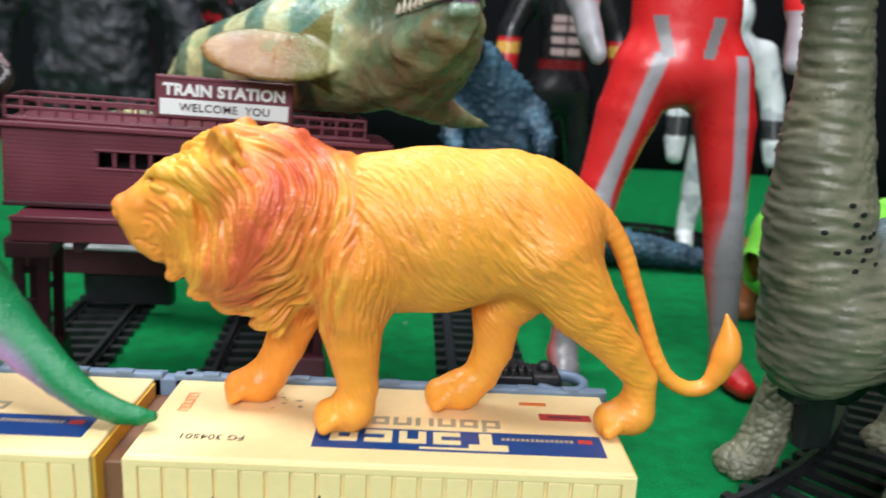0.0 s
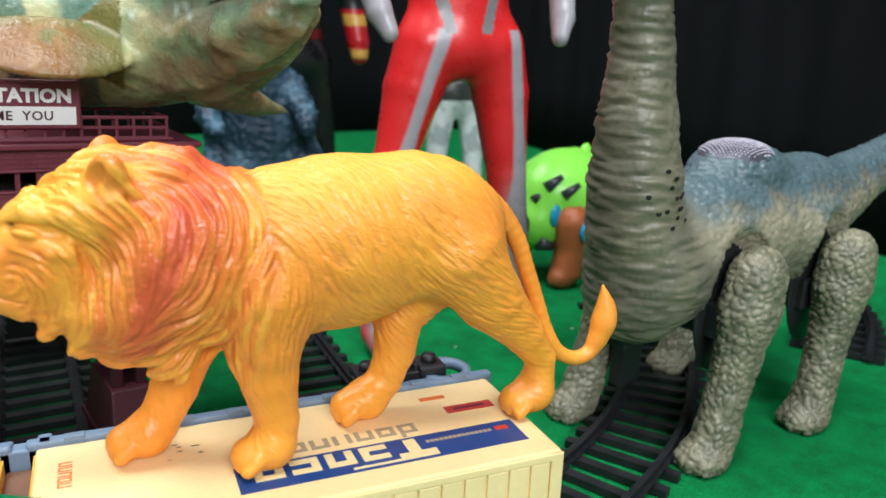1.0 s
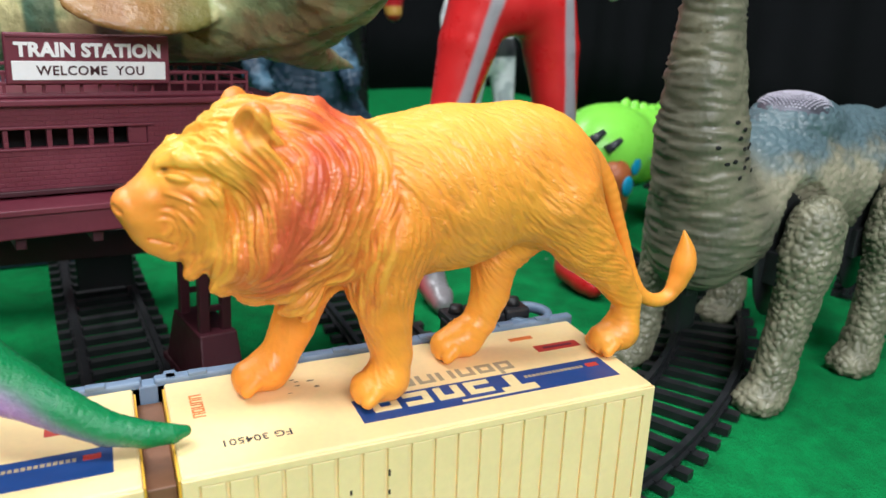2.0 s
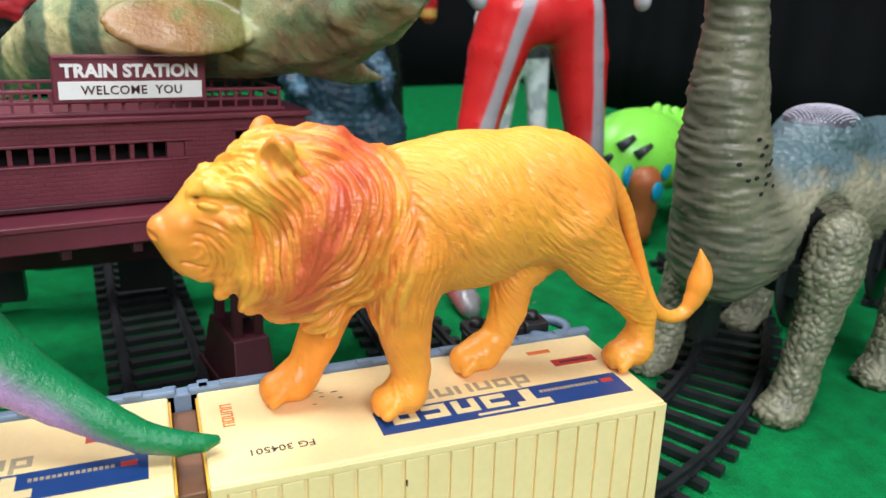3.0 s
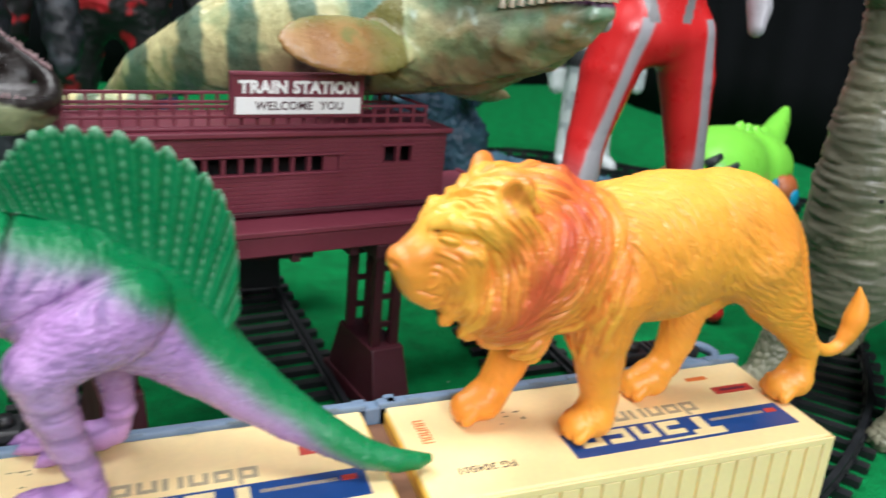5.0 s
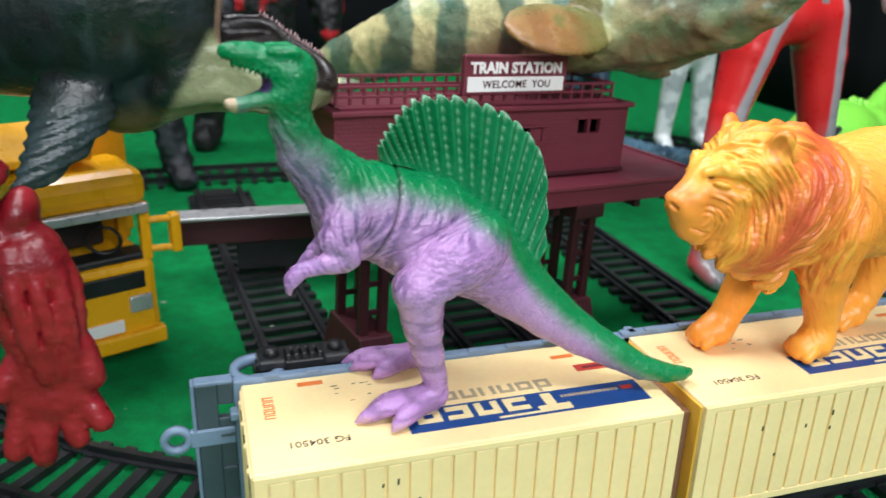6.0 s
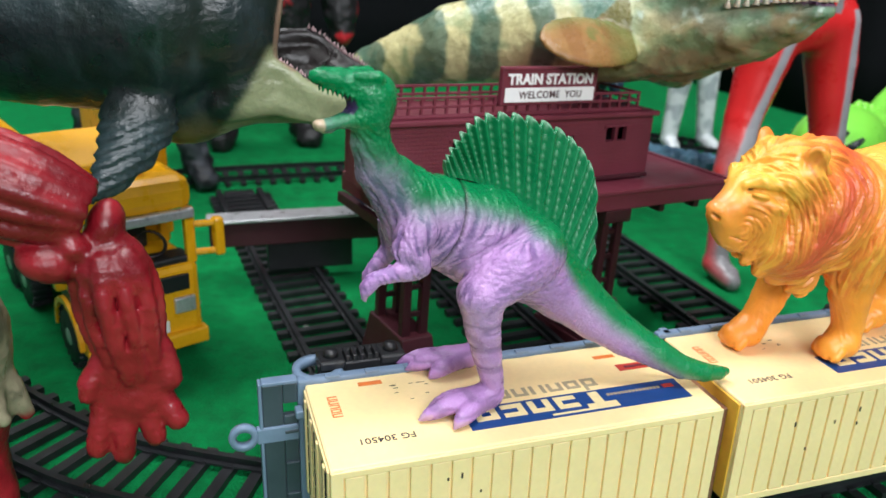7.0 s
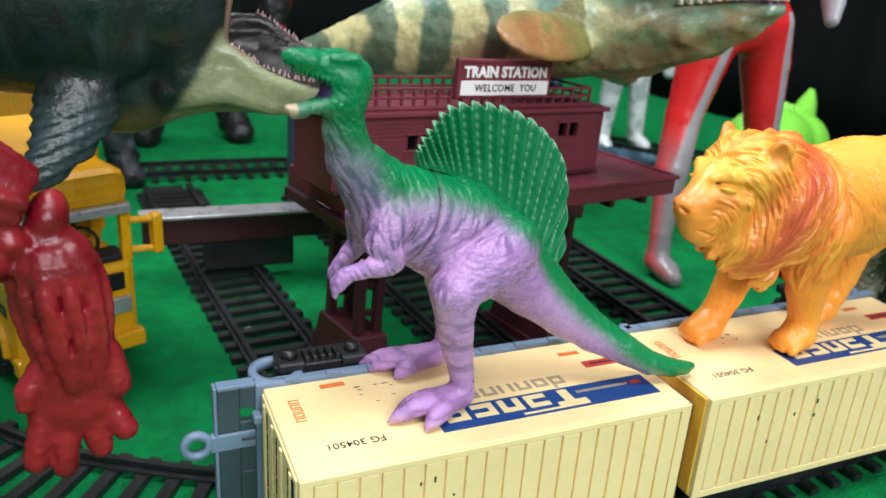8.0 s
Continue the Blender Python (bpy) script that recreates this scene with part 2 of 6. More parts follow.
# ------------------------------------------------------------------ materials
def mat(name, colour, rough=0.45, var=0.12, vscale=60.0, bump=0.15, bscale=700.0, depth=0.0006, metal=0.0, sss=0.0,
        tint=False, brick=0.0, groove=False, stretch=(1, 1, 1), turn=(0, 0, 0), coat=0.0, rvar=0.12, spec=0.5, random=0.0):
    """A moulded or painted surface: colour with stains at vscale, grain and relief at bscale (both per metre)."""
    ma = bpy.data.materials.new(name)
    ma.use_nodes = True
    nt = ma.node_tree
    bs = nt.nodes["Principled BSDF"]

    def node(kind, **kw):
        n = nt.nodes.new(kind)
        for k, v in kw.items():
            n.inputs[k].default_value = v
        return n

    co = nt.nodes.new("ShaderNodeTexCoord")
    rot = node("ShaderNodeMapping", Rotation=[radians(a) for a in turn])
    mp = node("ShaderNodeMapping", Scale=stretch)
    nt.links.new(co.outputs["Object"], rot.inputs["Vector"])
    nt.links.new(rot.outputs["Vector"], mp.inputs["Vector"])
    broad = node("ShaderNodeTexNoise", Scale=vscale, Detail=5.0, Roughness=0.6)
    fine = node("ShaderNodeTexNoise", Scale=bscale, Detail=4.0, Roughness=0.55)
    nt.links.new(co.outputs["Object"], broad.inputs["Vector"])
    nt.links.new(mp.outputs["Vector"], fine.inputs["Vector"])
    val = node("ShaderNodeMapRange")
    val.inputs["From Min"].default_value, val.inputs["From Max"].default_value = 0.3, 0.7
    val.inputs["To Min"].default_value, val.inputs["To Max"].default_value = 1 - var, 1 + var
    nt.links.new(broad.outputs["Fac"], val.inputs["Value"])
    grain = node("ShaderNodeMapRange")
    grain.inputs["From Min"].default_value, grain.inputs["From Max"].default_value = 0.3, 0.7
    grain.inputs["To Min"].default_value, grain.inputs["To Max"].default_value = 1 - var * 0.5, 1 + var * 0.5
    nt.links.new(fine.outputs["Fac"], grain.inputs["Value"])
    mul = nt.nodes.new("ShaderNodeMath")
    mul.operation = "MULTIPLY"
    nt.links.new(val.outputs["Result"], mul.inputs[0])
    nt.links.new(grain.outputs["Result"], mul.inputs[1])
    factor = mul.outputs[0]
    if random:
        info = nt.nodes.new("ShaderNodeObjectInfo")
        rr = node("ShaderNodeMapRange")
        rr.inputs["To Min"].default_value, rr.inputs["To Max"].default_value = 1 - random, 1 + random
        nt.links.new(info.outputs["Random"], rr.inputs["Value"])
        m2 = nt.nodes.new("ShaderNodeMath")
        m2.operation = "MULTIPLY"
        nt.links.new(factor, m2.inputs[0])
        nt.links.new(rr.outputs["Result"], m2.inputs[1])
        factor = m2.outputs[0]
    sc = nt.nodes.new("ShaderNodeVectorMath")
    sc.operation = "SCALE"
    if tint:
        at = nt.nodes.new("ShaderNodeAttribute")
        at.attribute_name = "Tint"
        nt.links.new(at.outputs["Color"], sc.inputs[0])
    else:
        sc.inputs[0].default_value = colour[:3]
    nt.links.new(factor, sc.inputs["Scale"])
    nt.links.new(sc.outputs["Vector"], bs.inputs["Base Color"])
    ro = node("ShaderNodeMapRange")
    ro.inputs["From Min"].default_value, ro.inputs["From Max"].default_value = 0.3, 0.7
    ro.inputs["To Min"].default_value, ro.inputs["To Max"].default_value = max(rough - rvar, 0.02), min(rough + rvar, 1)
    nt.links.new(broad.outputs["Fac"], ro.inputs["Value"])
    nt.links.new(ro.outputs["Result"], bs.inputs["Roughness"])
    bs.inputs["Metallic"].default_value = metal
    bs.inputs["Specular IOR Level"].default_value = spec
    bs.inputs["Coat Weight"].default_value = coat
    bs.inputs["Coat Roughness"].default_value = 0.15
    if sss:
        bs.inputs["Subsurface Weight"].default_value = sss
        bs.inputs["Subsurface Radius"].default_value = (0.003, 0.0014, 0.0006)
        bs.inputs["Subsurface Scale"].default_value = 1.0
    bp = node("ShaderNodeBump", Strength=bump, Distance=depth)
    if groove:
        wav = node("ShaderNodeTexNoise", Scale=60.0, Detail=2.0)
        nt.links.new(co.outputs["Object"], wav.inputs["Vector"])
        shift = nt.nodes.new("ShaderNodeVectorMath")
        shift.operation = "MULTIPLY_ADD"
        shift.inputs[1].default_value = (0.0, 0.0, 0.0025)
        nt.links.new(wav.outputs["Color"], shift.inputs[0])
        nt.links.new(mp.outputs["Vector"], shift.inputs[2])
        nt.links.new(shift.outputs["Vector"], fine.inputs["Vector"])
        mid = node("ShaderNodeMath")
        mid.operation = "SUBTRACT"
        mid.inputs[1].default_value = 0.5
        nt.links.new(fine.outputs["Fac"], mid.inputs[0])
        ab = nt.nodes.new("ShaderNodeMath")
        ab.operation = "ABSOLUTE"
        nt.links.new(mid.outputs[0], ab.inputs[0])
        cut = node("ShaderNodeMapRange")
        cut.interpolation_type = "SMOOTHSTEP"
        cut.inputs["From Max"].default_value = 0.05
        nt.links.new(ab.outputs[0], cut.inputs["Value"])
        nt.links.new(cut.outputs["Result"], bp.inputs["Height"])
    else:
        nt.links.new(fine.outputs["Fac"], bp.inputs["Height"])
    last = bp.outputs["Normal"]
    if brick:
        sp = nt.nodes.new("ShaderNodeSeparateXYZ")
        cb = nt.nodes.new("ShaderNodeCombineXYZ")
        nt.links.new(co.outputs["Object"], sp.inputs[0])
        sx = nt.nodes.new("ShaderNodeMath")
        nt.links.new(sp.outputs["X"], sx.inputs[0])
        nt.links.new(sp.outputs["Y"], sx.inputs[1])
        nt.links.new(sx.outputs[0], cb.inputs["X"])
        nt.links.new(sp.outputs["Z"], cb.inputs["Y"])
        br = nt.nodes.new("ShaderNodeTexBrick")
        for k, w in (("Scale", 1.0), ("Mortar Size", brick * 0.16), ("Mortar Smooth", 0.3), ("Brick Width", brick * 2), ("Row Height", brick), ("Color1", (1, 1, 1, 1)), ("Color2", (0.9, 0.9, 0.9, 1)), ("Mortar", (0, 0, 0, 1))):
            br.inputs[k].default_value = w
        nt.links.new(cb.outputs[0], br.inputs["Vector"])
        b2 = node("ShaderNodeBump", Strength=1.0, Distance=0.0005)
        nt.links.new(br.outputs["Color"], b2.inputs["Height"])
        nt.links.new(last, b2.inputs["Normal"])
        last = b2.outputs["Normal"]
    nt.links.new(last, bs.inputs["Normal"])
    return ma


FELT = mat("green_felt", srgb(4, 135, 71), 0.95, 0.3, 90, 1.0, 1100, 0.002, spec=0.15)
BLACK_CLOTH = mat("black_cloth", (0.006, 0.0065, 0.008), 0.95, 0.3, 6, 0.5, 1200, spec=0.1)
WALL_PAINT = mat("wall_paint", (0.76, 0.77, 0.8), 0.8, 0.05, 2, 0.1, 60, 0.002)
FLOOR_TILE = mat("floor_tile", (0.35, 0.33, 0.3), 0.4, 0.08, 3, 0.05, 80)
WOOD = mat("table_wood", (0.22, 0.13, 0.07), 0.5, 0.2, 9, 0.2, 60, stretch=(1, 8, 1))
CREAM = mat("cream_plastic", srgb(250, 222, 164), 0.42, 0.05, 40, 0.06, 600, sss=0.1)
# Cream end in amber: light bounced inside the gap put into colour
BOUNCE_END = mat("amber_bounce_end", srgb(240, 186, 70), 0.42, 0.08, 60, 0.06, 600, sss=0.1)
BLUE_INK = mat("blue_print", srgb(22, 66, 128), 0.4, 0.08, 200, 0.03, 900)
ORANGE_INK = mat("orange_print", srgb(226, 120, 52), 0.45, 0.1, 300, 0.03, 900)
RED_INK = mat("red_print", srgb(190, 62, 52), 0.45, 0.12, 300, 0.03, 900)
GREY_INK = mat("grey_print", srgb(172, 158, 128), 0.45, 0.1, 300, 0.03, 900)
DARK_INK = mat("dark_print", srgb(52, 50, 56), 0.45, 0.1, 300, 0.03, 900)
CREAM_INK = mat("cream_print", srgb(232, 214, 160), 0.45, 0.06, 300, 0.03, 900)
DIRT = mat("dark_grime", srgb(70, 60, 48), 0.7, 0.3, 900, 0.2, 2000)
WAGON_GREY = mat("blue_grey_plastic", srgb(112, 134, 158), 0.45, 0.08, 60, 0.08, 500)
BLACK_PLASTIC = mat("black_plastic", (0.013, 0.014, 0.016), 0.42, 0.25, 80, 0.15, 700, random=0.12)
RAIL_PLASTIC = mat("black_rail_plastic", (0.014, 0.0155, 0.018), 0.36, 0.25, 80, 0.1, 700)
MAROON = mat("maroon_plastic", srgb(108, 44, 58), 0.45, 0.1, 50, 0.08, 600)
MAROON_BRICK = mat("maroon_brick_wall", srgb(108, 44, 58), 0.45, 0.12, 50, 0.08, 600, brick=0.0015)
# Maroon darkened for the piers: shade under the deck put into colour
PIER_SHADE = mat("shaded_pier_maroon", srgb(72, 30, 39), 0.5, 0.12, 50, 0.08, 600)
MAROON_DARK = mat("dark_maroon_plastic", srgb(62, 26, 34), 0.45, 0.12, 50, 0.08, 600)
SILVER_EDGE = mat("silver_paint", (0.55, 0.56, 0.58), 0.35, 0.15, 200, 0.1, 800, metal=0.6)
WHITE_PLATE = mat("white_print", (0.82, 0.82, 0.82), 0.45, 0.04, 100, 0.03, 900)
INTERIOR_SHADE = mat("window_interior_shade", (0.01, 0.008, 0.01), 0.6, 0.1, 60, 0.05)
FUR = mat("lion_vinyl", (1, 1, 1), 0.38, 0.05, 160, 0.4, 760, 0.0005, sss=0.12, tint=True, stretch=(0.2, 1.0, 1.2), turn=(0, -33, 0))
COAT = mat("combed_lion_vinyl", (1, 1, 1), 0.4, 0.04, 160, 0.4, 600, 0.0003, sss=0.12, tint=True, groove=True, stretch=(0.13, 0.8, 1.1), turn=(0, -28, 0))
VINYL = mat("smooth_lion_vinyl", (1, 1, 1), 0.36, 0.04, 160, 0.12, 900, 0.0005, sss=0.12, tint=True)
SCALY = mat("painted_vinyl_skin", (1, 1, 1), 0.27, 0.05, 120, 0.5, 1100, 0.0008, tint=True)
SAIL_SKIN = mat("green_vinyl_sail", (1, 1, 1), 0.33, 0.1, 200, 0.3, 1200, 0.0006, tint=True)
HIDE = mat("grey_green_rubber_hide", (1, 1, 1), 0.38, 0.08, 150, 0.15, 900, 0.0006, tint=True)
SEA_SKIN = mat("painted_sea_reptile_skin", (1, 1, 1), 0.3, 0.12, 120, 0.4, 600, 0.001, tint=True)
DARK_HIDE = mat("dark_reptile_skin", (1, 1, 1), 0.34, 0.15, 90, 0.4, 420, 0.001, tint=True, spec=0.5)
REPTILE = mat("dull_scaly_vinyl", (1, 1, 1), 0.55, 0.15, 90, 0.3, 420, 0.001, tint=True)
DOLL = mat("glossy_figure_vinyl", (1, 1, 1), 0.32, 0.04, 90, 0.05, 600, tint=True, coat=0.15)
RED_SKIN = mat("red_vinyl", (1, 1, 1), 0.34, 0.12, 130, 0.4, 700, tint=True)
YELLOW_PAINT = mat("yellow_toy_paint", srgb(232, 168, 20), 0.3, 0.06, 60, 0.04, 500, coat=0.3)
TYRE = mat("black_rubber", (0.016, 0.02, 0.024), 0.6, 0.2, 120, 0.2, 700)
LIME = mat("lime_plastic", srgb(136, 226, 80), 0.35, 0.05, 60, 0.05, 600, sss=0.05)
BROWN_LEG = mat("orange_brown_plastic", srgb(176, 98, 56), 0.42, 0.1, 90, 0.1, 500)
CYAN_SPOT = mat("cyan_paint", srgb(20, 150, 190), 0.35, 0.06, 100, 0.05)
DISC_DOT = mat("silver_dot_paint", (0.5, 0.48, 0.56), 0.35, 0.1, 300, 0.05, 600, metal=0.4)
DISC = mat("silver_mesh_paint", (0.1, 0.1, 0.125), 0.42, 0.2, 300, 0.1, 900, metal=0.5)
HOLE = mat("speaker_hole", (0.004, 0.004, 0.004), 0.8, 0.1)
PINK_TOOTH = mat("pinkish_tooth_paint", srgb(176, 146, 148), 0.35, 0.15, 300, 0.1, 900)
DARK_PLATE = mat("dark_slate_plate", srgb(62, 76, 84), 0.45, 0.1, 60, 0.08, 500)
TOOTH = mat("ivory_tooth", srgb(226, 214, 196), 0.35, 0.12, 300, 0.1, 900)


# ------------------------------------------------------------------ the room and the table
def structure(name, bm, material, label, category):
    return tagged(part(name, bm, material), label, category, kind="structure")


def felt_top():
    """The felt lies a little uneven."""
    nx, ny = 110, 110
    xs, ys = np.linspace(-900, 470, nx), np.linspace(-450, 1080, ny)
    g = np.stack(np.meshgrid(xs, ys, indexing="ij"), -1).reshape(-1, 2)
    z = (fbm(np.column_stack([g / 70.0, np.zeros(len(g))])) - 0.5) * 0.9 - 0.3
    verts = np.column_stack([g, z]) * MM
    i = np.arange(nx * ny).reshape(nx, ny)
    quads = np.stack([i[:-1, :-1], i[1:, :-1], i[1:, 1:], i[:-1, 1:]], -1).reshape(-1, 4)
    return mesh_from("ground", verts, quads)


def hanging_cloth(x0, y0, x1, y1, height, folds):
    """A curtain from one corner to another, with soft folds."""
    n, rows = 160, 8
    d = Vector((x1 - x0, y1 - y0)).normalized()
    verts, faces = [], []
    for i in range(n + 1):
        t = i / n
        wave = (math.sin(t * folds * 6.28) + 0.6 * math.sin(t * folds * 14.1 + 1.3)) * 4
        for j in range(rows + 1):
            h = j / rows
            w = wave * (0.35 + 0.65 * h)
            verts.append(((x0 + (x1 - x0) * t - d.y * w) * MM, (y0 + (y1 - y0) * t + d.x * w) * MM, (h * height - 2) * MM))
    for i in range(n):
        for j in range(rows):
            a = i * (rows + 1) + j
            faces.append((a, a + rows + 1, a + rows + 2, a + 1))
    me = mesh_from("backdrop", verts, faces)
    return me


structure("ground", felt_top(), FELT, "bright green felt cloth spread flat over a table", "felt cloth")
structure("table_top", box(-910, 480, -460, 1090, -32, -3, 2), WOOD, "wooden table top under the green felt", "table")
for lx, ly in ((-860, -410), (430, -410), (-860, 1040), (430, 1040)):
    structure("table_leg", box(lx - 25, lx + 25, ly - 25, ly + 25, -750, -32, 2), WOOD, "square wooden table leg", "table leg")
for ends in ((-905, 1045, 440, 1045), (440, 1045, 440, 300), (440, 300, 475, -100), (-905, 200, -905, 1045)):
    c = structure("backdrop", hanging_cloth(*ends, 620, 7), BLACK_CLOTH, "black cloth hung upright round the table's edge", "backdrop")
    so = c.modifiers.new("thickness", "SOLIDIFY")
    so.thickness = 0.002
structure("floor", box(-2200, 2200, -2200, 2200, -790, -750, 0), FLOOR_TILE, "plain grey tiled room floor", "floor")
structure("ceiling", box(-2200, 2200, -2200, 2200, 1600, 1640, 0), WALL_PAINT, "plain white painted ceiling", "ceiling")
for nm, b in (("wall_north", (-2240, 2240, 2200, 2240)), ("wall_south", (-2240, 2240, -2240, -2200)),
              ("wall_east", (2200, 2240, -2200, 2200)), ("wall_west", (-2240, -2200, -2200, 2200))):
    structure(nm, box(*b, -750, 1600, 0), WALL_PAINT, "plain off-white painted room wall", "wall")


# ------------------------------------------------------------------ railway track
def sleeper_mesh():
    bm = bmesh.new()
    add_box(bm, -1.95, 1.95, -20.5, 20.5, 0, 2.6)
    for s in (-1, 1):
        add_box(bm, -1.6, 1.6, s * 13.5 - 2.6, s * 13.5 + 2.6, 2.6, 3.5)
    me = bpy.data.meshes.new("sleeper")
    bm.to_mesh(me)
    bm.free()
    me.materials.append(BLACK_PLASTIC)
    return me


SLEEPER = sleeper_mesh()


def track(points, label, lift=0.0, pitch=10.4):
    """A length of toy track along a line of points (millimetres on the felt)."""
    t = thing("railway_track", label, "toy track", (*points[0], lift), group="toy railway tracks")
    base = Vector(points[0])
    pts = [Vector(p) - base for p in points]
    fine = []
    for i in range(len(pts) - 1):
        p0, p1, p2, p3 = pts[max(i - 1, 0)], pts[i], pts[i + 1], pts[min(i + 2, len(pts) - 1)]
        for k in range(12):
            u = k / 12
            fine.append(0.5 * (2 * p1 + (p2 - p0) * u + (2 * p0 - 5 * p1 + 4 * p2 - p3) * u * u + (3 * p1 - p0 - 3 * p2 + p3) * u ** 3))
    fine.append(pts[-1])
    run = [0]
    for a, b in zip(fine[:-1], fine[1:]):
        run.append(run[-1] + (b - a).length)

    def spot(s):
        for i in range(len(run) - 1):
            if s <= run[i + 1] + 1e-6:
                u = (s - run[i]) / max(run[i + 1] - run[i], 1e-6)
                return fine[i].lerp(fine[i + 1], u), (fine[i + 1] - fine[i]).normalized()
        return fine[-1], (fine[-1] - fine[-2]).normalized()

    for side in (-1, 1):
        verts, faces = [], []
        shape = [(-2.0, 2.4), (-2.0, 3.2), (-0.7, 3.6), (-0.7, 5.0), (-1.1, 5.2), (-1.1, 6.2), (1.1, 6.2), (1.1, 5.2), (0.7, 5.0), (0.7, 3.6), (2.0, 3.2), (2.0, 2.4)]
        steps = max(int(run[-1] / 6), 2)
        for i in range(steps + 1):
            p, d = spot(run[-1] * i / steps)
            nrm = Vector((-d.y, d.x))
            for a, h in shape:
                q = p + nrm * (side * 13.5 + a)
                verts.append((q.x * MM, q.y * MM, h * MM))
        m = len(shape)
        for i in range(steps):
            for j in range(m):
                k = (j + 1) % m
                faces.append((i * m + j, i * m + k, (i + 1) * m + k, (i + 1) * m + j))
        faces += [tuple(range(m - 1, -1, -1)), tuple(steps * m + j for j in range(m))]
        me = mesh_from("rail", verts, faces, False)
        bm = bmesh.new()
        bm.from_mesh(me)
        bmesh.ops.recalc_face_normals(bm, faces=bm.faces)
        bm.to_mesh(me)
        bm.free()
        part("rail", me, RAIL_PLASTIC, t)
    n = int(run[-1] / pitch)
    for i in range(n):
        p, d = spot((i + 0.5) * run[-1] / n)
        ob = new("sleeper", SLEEPER)
        ob.parent = t
        ob.matrix_basis = Matrix.Translation((p.x * MM, p.y * MM, 0)) @ Matrix.Rotation(math.atan2(d.y, d.x), 4, "Z")
    return t


track([(-72, 232), (-79, 320), (-86, 405), (-94, 520)], "straight black plastic toy track running under the station")
track([(24, 232), (22, 310), (20, 400), (18, 500)], "straight black plastic toy track beside the station")
track([(-155, 262), (-161, 330), (-168, 400), (-172, 450)], "short black plastic toy track beside the station pier")
track([(-330, 350), (-290, 292), (-255, 252), (-222, 229), (-180, 208), (-130, 192), (-60, 184), (20, 186), (62, 196), (104, 218), (140, 246), (168, 278), (190, 318), (200, 360)],
      "long curved black plastic toy track under the tipped wagons")
track([(258, 262), (300, 296), (330, 340), (350, 400)], "curved black plastic toy track on the green felt")
track([(-290, 580), (-190, 586), (-90, 584), (10, 580)], "far straight black plastic toy track")
track([(100, 640), (180, 642), (260, 560), (330, 470)], "far curved black plastic toy track")


def connector_piece():
    t = thing("track_plate", "short black plastic track end piece lying on the felt", "toy track", (-181, 518, 0), 4)
    bm = bmesh.new()
    for i in range(5):
        add_box(bm, -20, 20, -20 + i * 8.5, -14 + i * 8.5, 0.2, 3)
    for s in (-1, 1):
        add_box(bm, s * 13.5 - 2, s * 13.5 + 2, -22, 24, 3, 6, 0.4)
    add_box(bm, -10, 10, 20, 27, 0.2, 4, 0.4)
    part("plate", bm, BLACK_PLASTIC, t)


connector_piece()


# ------------------------------------------------------------------ the tipped container train
TOP, BASE, FRONT, BACK = 51.0, 16.5, 160.0, 200.88


